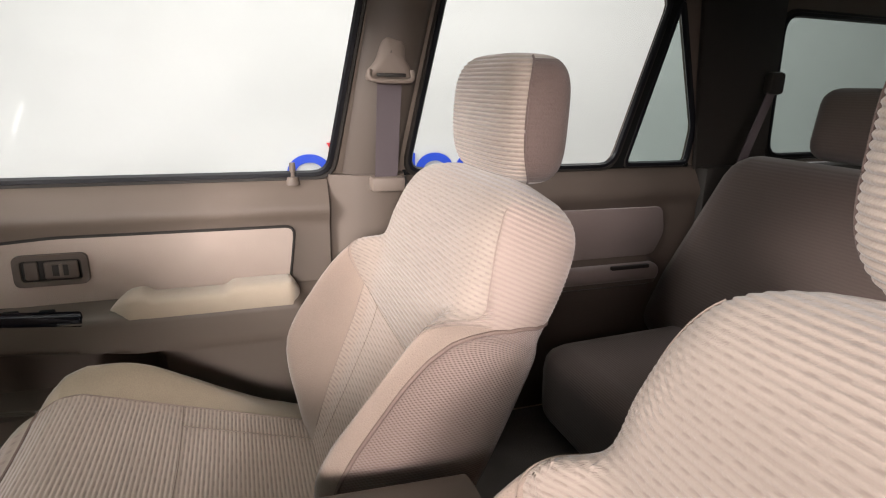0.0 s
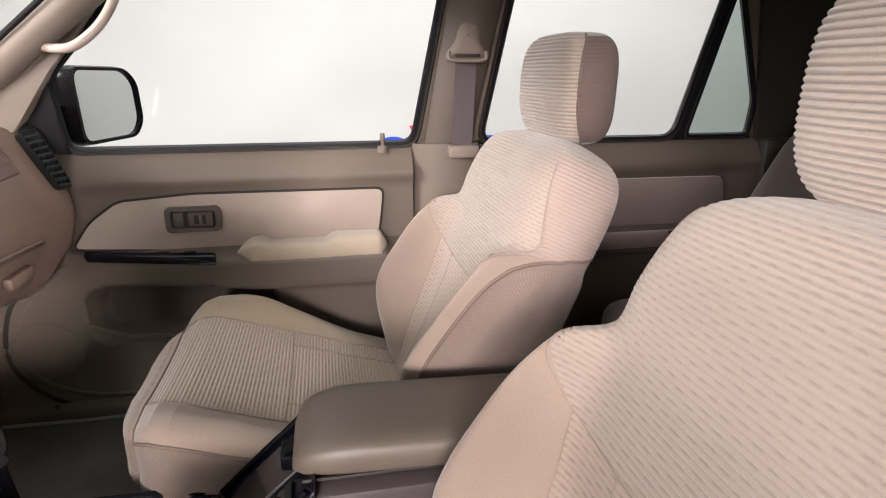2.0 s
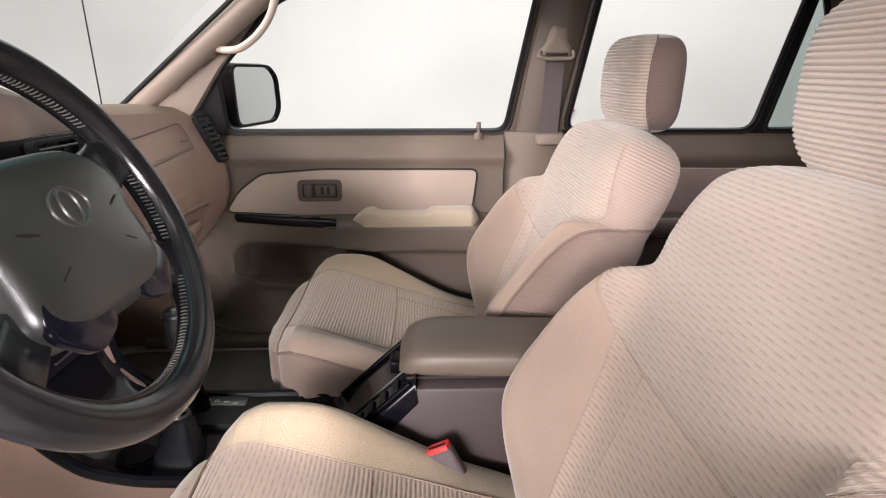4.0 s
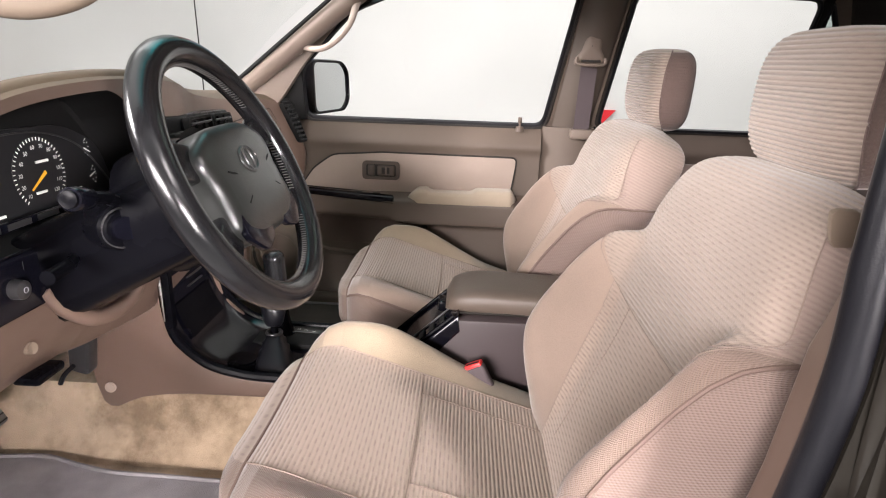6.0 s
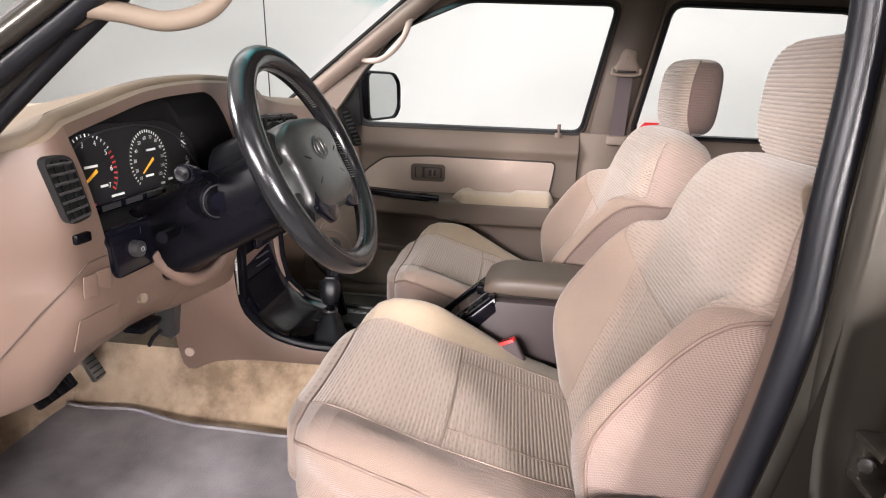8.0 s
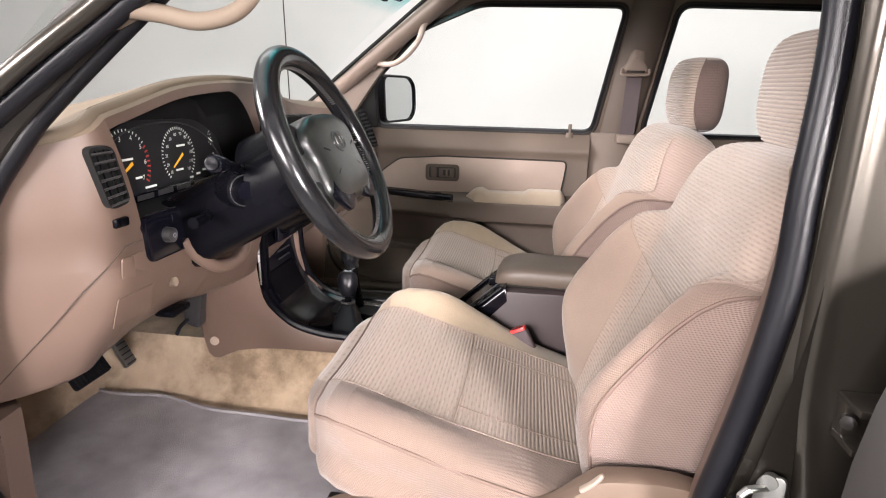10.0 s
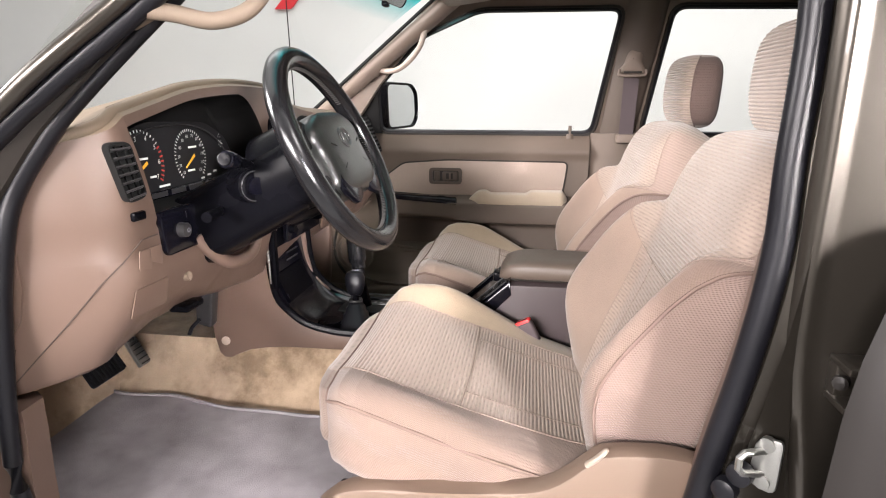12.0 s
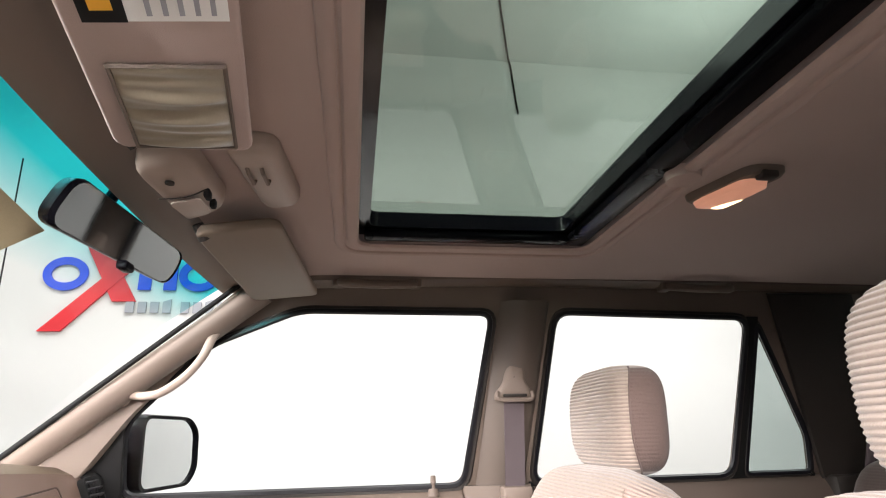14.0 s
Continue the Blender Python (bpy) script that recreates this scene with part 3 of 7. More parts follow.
part("door_seal_left", tube(spline([(-0.16, -0.735, 0.42), (-0.42, -0.765, 0.47), (-0.485, -0.775, 0.63), (-0.453, -0.780, 0.897), (-0.428, -0.774, 1.032), (-0.408, -0.762, 1.100), (-0.360, -0.747, 1.172), (-0.327, -0.732, 1.215), (-0.269, -0.702, 1.283), (-0.198, -0.682, 1.352), (-0.09, -0.667, 1.445), (0.06, -0.655, 1.53), (0.45, -0.645, 1.55)], 5), 0.013, 20), RUBBER, None,
     "black rubber seal round the open front door", category="trim", kind="structure")
part("kick_panel_left", loft([[V(-0.62, -0.715, z), V(-0.46 + a, -0.705 - 0.3 * a, z), V(-0.435 + a, -0.722 - 0.3 * a, z), V(-0.430 + a, -0.755, z), V(-0.62, -0.77, z)] for a, z in ((-0.045, 0.755), (-0.045, 0.70), (-0.050, 0.62), (-0.050, 0.53), (-0.03, 0.50), (0.02, 0.47))], caps=True), TAN, None,
     "tan plastic kick panel beside the pedals", category="trim", kind="structure", sharp=40)
part("roof_rail_left", tube([V(0.0, -0.66, 1.57), V(0.6, -0.64, 1.585), V(1.4, -0.64, 1.58), V(2.6, -0.64, 1.56)], 0.05, 10, flat=0.7), TRIM, None, "trim along the driver side roof edge", category="trim", kind="structure")
part("roof_rail_right", tube([V(0.02, 0.575, 1.572), V(0.6, 0.572, 1.585), V(1.4, 0.572, 1.58), V(2.6, 0.572, 1.565)], 0.040, 10, flat=0.55), TRIM, None, "brown-grey trim along the passenger roof edge", category="trim", kind="structure")

# roof: outer skin, headliner with the sunroof opening


def roof_z(x, y):
    return 1.585 - 0.10 * max(0.0, abs(y + 0.04) - 0.38) ** 1.3 - 0.22 * max(0.0, 0.16 - x) ** 1.4 - 0.01 * max(0, x - 1.2)


def headliner():
    """A grid with the sunroof hole, following the roof."""
    xs = sorted({-0.06, -0.02, 0.03, 0.08, 0.13, 0.18, 0.228, 0.700, 0.76, 0.85, 1.0, 1.2, 1.4, 1.7, 2.0, 2.3, 2.62} | {0.228 + 0.0472 * k for k in range(11)})
    ys = sorted({-0.66, -0.60, -0.54, -0.48, -0.42, 0.340, 0.39, 0.43, 0.48, 0.53, 0.575} | {-0.42 + 0.076 * k for k in range(11)})
    bm = bmesh.new()
    grid = {(i, j): bm.verts.new((x, y, roof_z(x, y))) for i, x in enumerate(xs) for j, y in enumerate(ys)}
    for i in range(len(xs) - 1):
        for j in range(len(ys) - 1):
            if 0.22 < (xs[i] + xs[i + 1]) / 2 < 0.70 and -0.425 < (ys[j] + ys[j + 1]) / 2 < 0.34:
                continue
            bm.faces.new((grid[i, j], grid[i + 1, j], grid[i + 1, j + 1], grid[i, j + 1]))
    rim = [e for e in bm.edges if len(e.link_faces) == 1 and all(0.2 < v.co.x < 0.72 and -0.43 < v.co.y < 0.36 for v in e.verts)]
    up = bmesh.ops.extrude_edge_only(bm, edges=rim)["geom"]
    for v in up:
        if isinstance(v, bmesh.types.BMVert):
            v.co.z += 0.035
    return bm


part("ceiling", headliner(), HEADLINER, None, "taupe cloth headliner with a sunroof opening", category="ceiling", kind="structure", sharp=50)
part("roof_skin", sheet([(-0.05, -0.70), (2.66, -0.70), (2.66, 0.62), (-0.05, 0.62)], [r2([(0.21, -0.44), (0.715, -0.44), (0.715, 0.36), (0.21, 0.36)], 0.04)], lambda x, y: V(x, y, 1.635 - 0.12 * max(0.0, 0.2 - x)), (0, 0, 0.012)), PAINT, None,
     "dark bronze painted roof skin", category="roof", kind="structure")

sun = thing("sunroof", (0.45, -0.05, 1.60), "closed tinted glass sunroof with a black frame", "sunroof")
part("frame", sheet([(0.225, -0.423), (0.703, -0.423), (0.703, 0.343), (0.225, 0.343)], [r2([(0.252, -0.395), (0.636, -0.395), (0.636, 0.290), (0.252, 0.290)], 0.02)], lambda x, y: V(x, y, 1.604), (0, 0, 0.03)), GLOSS_BLACK, sun, "black frame")
pane = part("pane", box(0.24, 0.69, -0.41, 0.325, 1.624, 1.629, 0), GLASS_ROOF, sun, "tinted glass pane", smooth=False)
part("rail", box(0.243, 0.65, 0.300, 0.330, 1.586, 1.604, 0.005), BLACK, sun)
part("rail", box(0.648, 0.690, -0.40, 0.33, 1.586, 1.602, 0.005), BLACK, sun)
part("surround", tube([V(x, y, roof_z(x, y) - 0.001) for x, y in r2([(0.220, -0.432), (0.708, -0.432), (0.708, 0.350), (0.220, 0.350)], 0.05)], 0.012, 8, True, flat=0.6), HEADLINER, sun, "padded cloth rim")

part("trim_ring", tube([V(x, y, roof_z(x, y) + 0.001) for x, y in r2([(0.196, -0.475), (0.738, -0.475), (0.738, 0.392), (0.196, 0.392)], 0.06)], 0.010, 10, True, flat=0.7), HEADLINER, sun, "raised cloth ridge")

# floor
part("floor", box(-1.12, 2.62, -0.74, 0.73, 0.44, 0.478, 0), CARPET, None, "worn beige carpet with brown stains", category="floor", kind="structure")
part("firewall", prism([V(-0.74, -0.74, 0.47), V(-0.84, -0.74, 0.66), V(-0.92, -0.74, 0.90), V(-1.00, -0.74, 1.16), V(-1.12, -0.74, 1.16), V(-1.12, -0.74, 0.44)], (0, 1.47, 0), 0), CARPET, None, "carpeted firewall and toe board below the dashboard", category="wall", kind="structure")
part("sill_left", box(-0.50, 0.56, -0.80, -0.735, 0.40, 0.50, 0.02), TAN, None, "tan plastic door sill trim", category="trim", kind="structure")
part("tunnel", prism([V(-1.05, -0.235, 0.47), V(-1.05, -0.190, 0.52), V(-1.05, -0.158, 0.625), V(-1.05, 0.078, 0.625), V(-1.05, 0.11, 0.52), V(-1.05, 0.15, 0.47)], (2.05, 0, 0), 0.02, 3), CARPET, None, "carpeted transmission tunnel", category="floor", kind="structure")
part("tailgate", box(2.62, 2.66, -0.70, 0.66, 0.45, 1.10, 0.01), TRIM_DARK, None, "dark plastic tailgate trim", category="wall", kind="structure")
rear_pane = part("rear_glass", box(2.62, 2.625, -0.62, 0.58, 1.10, 1.53, 0), GLASS_TINT, None, "tinted rear window glass", smooth=False, category="window", kind="structure")
rear_pane.visible_shadow = False
# rear body on the driver side
part("body_side_left", sheet([(0.64, 0.45), (2.66, 0.45), (2.66, 1.57), (0.68, 1.57)], [r2([(0.74, 1.10), (1.30, 1.10), (1.28, 1.48), (0.78, 1.48)], 0.05), r2([(1.62, 1.10), (2.4, 1.10), (2.35, 1.47), (1.6, 1.47)], 0.05)],
     lambda x, z: V(x, -0.80 + max(0, z - 1.1) * 0.3, z), (0, -0.05, 0)), PAINT, None, "dark bronze rear body side with window openings", category="wall", kind="structure")

# windscreen
def wind(u, v):
    """u across from -1 to 1, v up from 0 to 1."""
    top, low = V(-0.062 - 0.022 * (1 - u * u), -0.04 + 0.625 * u, 1.560), V(-0.52 - 0.20 * (1 - u * u), -0.04 + 0.665 * u, 1.155)
    return low.lerp(top, v) + V(-0.015, 0, 0.02) * math.sin(math.pi * v)


screen = thing("window_5", wind(0, 0), "laminated windscreen with a teal shade band at the top", "windscreen", kind="structure")
pane = part("pane", loft([[wind(-1 + 2 * i / 24, j / 16) for i in range(25)] for j in range(17)], closed=False, uv=lambda i, j: (j / 24, i / 16)), GLASS_BAND, screen, "clear glass with a teal band along the top")
pane.visible_shadow = False
part("header", loft([[wind(-1.02 + 2.04 * i / 24, 0.985) + d for i in range(25)] for d in (V(-0.02, 0, 0.012), V(-0.004, 0, -0.012), V(0.02, 0, -0.012), V(0.045, 0, -0.006), V(0.075, 0, 0.014))], closed=False), PILLAR, screen, "brown trim along the top edge")

# ---- front seats ----
RECLINE = math.atan2(0.21, 0.46)


def back_place(cx, s, y, d):
    """A place on the backrest: s up along it in metres, d forward of its middle line."""
    u, n = V(math.sin(RECLINE), 0, math.cos(RECLINE)), V(-math.cos(RECLINE), 0, math.sin(RECLINE))
    return V(0.425, cx, 0.675) + u * s + n * d + V(0, y, 0)


BACK_L = 0.553
BACK_W = [(-0.06, 0.215), (0.0, 0.236), (0.08, 0.252), (0.18, 0.256), (0.26, 0.252), (0.32, 0.246), (0.345, 0.240), (0.360, 0.230), (0.372, 0.228), (0.42, 0.227), (0.47, 0.219), (0.505, 0.206), (0.53, 0.184), (0.545, 0.154), (0.553, 0.115)]
BACK_B = [(-0.06, -0.012), (-0.024, 0.017), (0.05, 0.068), (0.10, 0.089), (0.15, 0.090), (0.20, 0.082), (0.26, 0.070), (0.31, 0.055), (0.340, 0.040), (0.355, 0.022), (0.368, 0.004), (0.42, 0.006), (0.48, 0.004), (0.52, -0.008), (0.553, -0.045)]
BACK_T = [(-0.06, 0.100), (0.1, 0.122), (0.30, 0.130), (0.45, 0.136), (0.52, 0.132), (0.545, 0.115), (0.553, 0.095)]
BACK_C = [(-0.06, 0.0), (0.0, 0.0), (0.12, -0.008), (0.22, -0.012), (0.30, -0.006), (0.38, 0.008), (0.46, 0.014), (0.50, 0.008), (0.53, -0.008), (0.553, -0.042)]
BACK_INSERT = [(-0.06, 0.42), (0.0, 0.46), (0.10, 0.56), (0.20, 0.70), (0.262, 0.80), (0.32, 0.78), (0.42, 0.70), (0.553, 0.66)]


RIB_PITCH = 0.0066


def rib_wave(v, pitch=RIB_PITCH):
    """Rounded ridges with narrow grooves, between -1 and 1."""
    return 1 - 2 * (0.5 - 0.5 * math.sin(2 * math.pi * v / pitch)) ** 1.6


@functools.lru_cache(maxsize=None)
def back_section(h):
    return seat_section(*(curve_table(tab, h) for tab in (BACK_W, BACK_B, BACK_T, BACK_C, BACK_INSERT)), 12)


def seat_section(w, b, t, c, f, n=4):
    """Half outline: middle, insert seam, bolster crest, piping, side, rear."""
    d4 = b - 0.022
    half = [(0.0, c), (0.55 * f * w, c + 0.001), (f * w, c + 0.14 * max(0.0, b - c)), ((0.38 * f + 0.62) * w, b), (0.972 * w, d4), (0.992 * w, 0.5 * d4 - 0.5 * t), (0.93 * w, -0.94 * t), (0.72 * w, -1.04 * t), (0.0, -1.06 * t)]
    ring = half + [(-y, d) for y, d in half[-2:0:-1]]
    return [(p.x, p.y) for p in spline([(y, d, 0) for y, d in ring], n, True)]


def front_seat(cx, label):
    seat = thing("front_seat", (0.2, cx, 0.48), label, "car seat", "front seats")
    # backrest
    n = 4
    hs = [-0.06 + 0.4155 * (k / 378) for k in range(379)] + [0.3555 + (BACK_L - 0.3555) * (k / 197) for k in range(1, 198)]
    m = 16 * n

    def par(j):
        p = j / n
        return p if p <= 8 else p - 16

    def edge_h(p):
        """Height of the seam under the shoulder cloth: low across the front, rising round the side."""
        return curve_table([(0, 0.250), (1.0, 0.252), (2.0, 0.264), (2.5, 0.290), (3.0, 0.318), (3.5, 0.340), (4.0, 0.354), (4.5, 0.364), (5.2, 0.375), (6.75, 0.398), (8, 0.40)], abs(p))

    def seam_p(h):
        """Where the piped seam runs round the side."""
        return lin([(-0.1, 3.90), (0.20, 4.00), (0.26, 4.06), (0.30, 4.14), (0.33, 4.28), (0.348, 4.46), (0.36, 4.68), (0.375, 5.2), (0.398, 6.7)], h)

    def row_h(base, p):
        e = edge_h(p)
        return -0.06 + (base + 0.06) * (e + 0.06) / 0.4155 if base <= 0.3555 else e + (base - 0.3555) * (BACK_L - e) / (BACK_L - 0.3555)

    def col_p(p, h):
        """Moves the column at 4.5 onto the piped seam and, above it, the one at 3.5 onto the shoulder seam."""
        a, k = abs(p), seam_p(min(h, 0.36))
        low = a if a <= 2 or a >= 6.75 else (2 + (a - 2) * (k - 2) / 2.5 if a <= 4.5 else k + (a - 4.5) * (6.75 - k) / 2.25)
        q = lin([(0.36, 4.25), (0.42, 4.0), (0.505, 3.45)], h)
        high = a if a <= 2 or a >= 6.75 else (2 + (a - 2) * (q - 2) / 1.5 if a <= 3.5 else q + (a - 3.5) * (6.75 - q) / 3.25)
        f = smooth_in(edge_h(a) + 0.022 - h, 0.022)
        return math.copysign(low + (high - low) * f, p)

    def on_back(h, p, lift=0.0):
        """A place on the skin of the backrest."""
        sec = back_section(round(h, 4))
        q = p * 12
        k = math.floor(q)
        (ya, da), (yb, db) = sec[k % len(sec)], sec[(k + 1) % len(sec)]
        return back_place(cx, h, (ya + (yb - ya) * (q - k)) * (1 + lift), da + (db - da) * (q - k) + 0.28 * lift)

    rings = []
    for base in hs:
        ring = []
        for j in range(m):
            p = par(j)
            h = row_h(base, p)
            cloth = abs(p) < 6.7 if base > 0.357 else abs(p) < 1.95
            ring.append(on_back(h, col_p(p, h), (0.0024 if abs(p) < 3.5 else 0.0034) * (rib_wave(h) - 0.6) if cloth else 0.0))
        rings.append(ring)
    mid = rings[-1]
    centre = sum(mid, V(0, 0, 0)) / m
    rings.append([centre.lerp(p, 0.5) + V(0.003, 0, 0.006) for p in mid])
    rings.append([centre + V(0.004, 0, 0.008)] * m)
    hs += [BACK_L + 0.01, BACK_L + 0.02]

    def region(i, j):
        p, h = abs(par(j + 0.5)), (hs[i] + hs[min(i + 1, len(hs) - 1)]) / 2
        if p > 6.75:
            return "back_panel"
        if h > 0.3555:
            return "shoulder" if p < 3.5 or h > 0.525 else ("gusset_near" if par(j + 0.5) < 0 else "gusset_far")
        if p < 2:
            return "backrest_insert"
        return ("bolster_near" if par(j + 0.5) < 0 else "bolster_far") if p < 4.5 else ("side_panel_near" if par(j + 0.5) < 0 else "side_panel_far")

    def uv(i, j):
        p = 0 if j == m else par(j)
        return (p * 0.055, row_h(hs[i], p) if i < len(hs) - 2 else hs[i])

    looks = {"back_panel": ("back_panel", TRIM), "shoulder": ("shoulder_panel", RIB_SHOULDER), "gusset_near": ("shoulder_side", GUSSET), "gusset_far": ("shoulder_side", GUSSET), "backrest_insert": ("backrest", RIB), "bolster_near": ("bolster", VELOUR), "bolster_far": ("bolster", VELOUR),
             "side_panel_near": ("side_panel", VELOUR_SIDE), "side_panel_far": ("side_panel", VELOUR_SIDE)}
    for key, bm in split_loft(rings, region, uv).items():
        part(looks[key][0], bm, looks[key][1], seat, sharp=80)
    # seams of the backrest
    for sgn in (1, -1):
        part("seam", tube([on_back(0.0 + 0.264 * k / 24, sgn * 2.0, 0.001) for k in range(25)], 0.0010, 5), SEAM, seat)
        part("piping", tube([on_back(h, sgn * seam_p(h), 0.003) for h in [-0.05 + 0.447 * k / 60 for k in range(61)]], 0.0030, 6), PIPING, seat)
        part("seam", tube([on_back(edge_h(p), sgn * p, 0.001) for p in [2.0 + 2.5 * k / 24 for k in range(25)]], 0.0010, 5), SEAM, seat)
        part("seam", tube([on_back(h, sgn * col_p(3.5, h), 0.002) for h in [0.362 + 0.15 * k / 24 for k in range(25)]], 0.0010, 5), SEAM, seat)
        part("seam", tube([on_back(0.255 - 0.25 * k / 12, sgn * 1.0, 0.0) for k in range(13)], 0.0007, 5), SEAM, seat)
    part("seam", tube([on_back(edge_h(k / 8 * 2.0), k / 8 * 2.0, 0.0) for k in range(-8, 9)], 0.0008, 5), SEAM, seat)
    # cushion
    lx = 0.459
    stations = [k / 420 for k in range(421)]

    def top_z(t):
        return lin([(0, 0.735), (0.03, 0.752), (0.08, 0.763), (0.15, 0.762), (0.45, 0.716), (0.8, 0.668), (1.0, 0.645)], t)

    def cush_place(t, y, dz):
        return V(-0.034 + lx * t, cx + y, top_z(t) + dz)

    def cush_section(t, nn):
        w = curve_table([(0, 0.198), (0.02, 0.222), (0.05, 0.242), (0.10, 0.259), (0.16, 0.268), (0.5, 0.272), (0.85, 0.262), (1, 0.25)], t)
        b = curve_table([(0, 0.004), (0.08, 0.022), (0.16, 0.034), (0.28, 0.050), (0.38, 0.052), (0.5, 0.040), (0.65, 0.022), (0.8, 0.008), (1, 0.004)], t)
        h = lin([(0, 0.095), (0.04, 0.125), (0.12, 0.140), (1, 0.14)], t)
        side = lambda b, sg: [(0, 0), (0.40 * w * sg, 0.002), (0.66 * w * sg, 0.006), (0.83 * w * sg, b), (0.955 * w * sg, 0.62 * b - 0.004), (1.0 * w * sg, -0.030), (0.99 * w * sg, -0.075), (0.93 * w * sg, -h), (0, -h)]
        # the door side is pressed flat by use
        ring = side(b, 1) + side(0.42 * b, -1)[-2:0:-1]
        return [(p.x, p.y) for p in spline([(y, d, 0) for y, d in ring], nn, True)]

    rings = []
    first = [cush_place(0, y, d) for y, d in cush_section(0, n)]
    cen = sum(first, V(0, 0, 0)) / len(first)
    nose = (0.0, 0.25, 0.5, 0.68, 0.80, 0.89, 0.95, 0.985)
    for q in nose:
        rings.append([cen.lerp(p, q) + V(-0.046 * (1 - q ** 2.2) ** 0.5, 0, -0.010 * (1 - q)) for p in first])
    ts = [-0.13 * (1 - q) for q in nose]
    for t in stations:
        rings.append([cush_place(t, y + (0.006 * noise.noise(V(t * 9, d * 26, 3.1)) if d < 0.0 and y < -0.2 else 0), d + (0.0004 * (rib_wave(lx * t) - 0.6) if j <= 7 or j >= 57 else 0)) for j, (y, d) in enumerate(cush_section(t, n))])
        ts.append(t)
    m = len(rings[0])

    def creg(i, j):
        p, t = abs(par(j + 0.5)), ts[i]
        if p > 7.2:
            return "underside"
        if p > 4.6 or (i < len(nose) and nose[i] < (0.5 if p < 2 else 0.78)):
            return "skirt"
        if p < 2:
            return "insert"
        return "bolster_a" if par(j + 0.5) > 0 else "bolster_b"

    def cuv(i, j):
        p = j / n if j / n <= 8 else j / n - 16
        if j == m:
            p = 0
        return (p * 0.055, ts[i] * lx)

    clooks = {"underside": ("underside", BLACK_MATT), "skirt": ("cushion_skirt", SKIRT), "insert": ("cushion", RIB), "bolster_a": ("cushion_bolster", VELOUR_WORN), "bolster_b": ("cushion_bolster", VELOUR)}
    for key, bm in split_loft(rings, creg, cuv).items():
        part(clooks[key][0], bm, clooks[key][1], seat, sharp=80)

    def on_cush(t, p):
        sec = cush_section(t, 16)
        q = p * 16
        k = math.floor(q)
        (ya, da), (yb, db) = sec[k % len(sec)], sec[(k + 1) % len(sec)]
        y, d = ya + (yb - ya) * (q - k), da + (db - da) * (q - k)
        return cush_place(t, y * 1.003, d + 0.0008)

    for sgn in (1, -1):
        part("seam", tube([on_cush(0.0 + 0.98 * k / 30, sgn * 2.0) for k in range(31)], 0.0012, 5), SEAM, seat)
        part("piping", tube([on_cush(0.01 + 0.97 * k / 40, sgn * 4.6) for k in range(41)], 0.003, 6), PIPING, seat)
        part("seam", tube([on_cush(0.50 + 0.48 * k / 16, sgn * 1.1) for k in range(17)], 0.0008, 5), SEAM, seat)
    part("piping", tube([on_cush(0.005, k / 16 * 4.6) for k in range(-16, 17)], 0.003, 6), PIPING, seat)
    part("seam", tube([on_cush(0.50 - 0.01 * abs(k) / 8, k / 8 * 2.0) for k in range(-8, 9)], 0.0010, 5), SEAM, seat)
    # headrest: level outlines stacked up, the ribbed cloth wrapping round to a seam on each side
    HN, HZ = 96, 190
    hc = V(0.733, cx + 0.016, 1.242)

    def head_ring(v, grow=0.0):
        """Level outline at v from -1 (bottom) to 1 (top)."""
        el = math.asin(max(-1.0, min(1.0, math.copysign(abs(v) ** 2.0, v))))
        q = max(0.0, math.cos(el)) ** 0.5
        z = 0.099 * v
        nose = 0.010 * max(0.0, -v) ** 2
        out = []
        for k in range(HN):
            w = 2 * math.pi * k / HN
            cw, sw = -math.cos(w), math.sin(w)
            x = 0.060 * math.copysign(abs(cw) ** 0.62, cw) * q
            y = 0.136 * math.copysign(abs(sw) ** 0.50, sw) * q
            if x < 0:
                x *= 1 - 0.10 * v * v + 1.2 * nose * v
            lift = grow * (rib_wave(0.099 * v) - 0.4)
            out.append(hc + V(x * (1 + lift / 0.06) + 0.035 * z + (nose if x < 0 else 0), y * (1 + 0.3 * lift / 0.136), z))
        return out

    vs = [math.sin(math.pi / 2 * (-1 + 2 * k / HZ)) for k in range(HZ + 1)]
    ribbed_k = lambda k: min(k, HN - k) < 27
    rings = []
    for v in vs:
        plain, ribs = head_ring(v), head_ring(v, 0.0016)
        rings.append([ribs[k] if ribbed_k(k) or ribbed_k(k - 1) or abs(v) > 0.93 else plain[k] for k in range(HN)])

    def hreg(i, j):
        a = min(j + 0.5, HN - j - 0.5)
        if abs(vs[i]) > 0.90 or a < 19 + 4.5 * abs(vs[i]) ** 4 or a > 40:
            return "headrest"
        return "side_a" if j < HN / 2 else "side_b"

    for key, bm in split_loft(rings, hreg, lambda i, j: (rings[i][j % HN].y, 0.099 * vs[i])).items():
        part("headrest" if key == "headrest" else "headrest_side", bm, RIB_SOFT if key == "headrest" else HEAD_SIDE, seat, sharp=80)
    for sgn in (1, -1):
        line = []
        for v in [-0.93 + 1.86 * k / 40 for k in range(41)]:
            a = 19 + 4.5 * abs(v) ** 4
            ring = head_ring(v)
            k = int(a) % HN
            p = ring[k].lerp(ring[k + 1], a - int(a))
            line.append(V(p.x, 2 * hc.y - p.y if sgn > 0 else p.y, p.z))
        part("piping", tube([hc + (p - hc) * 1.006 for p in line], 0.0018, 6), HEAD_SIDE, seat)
        part("headrest_post", tube([V(0.700, cx + 0.016 + sgn * 0.062, 1.09), V(0.728, cx + 0.016 + sgn * 0.062, 1.17)], 0.006, 10), CHROME, seat, "bright headrest post")
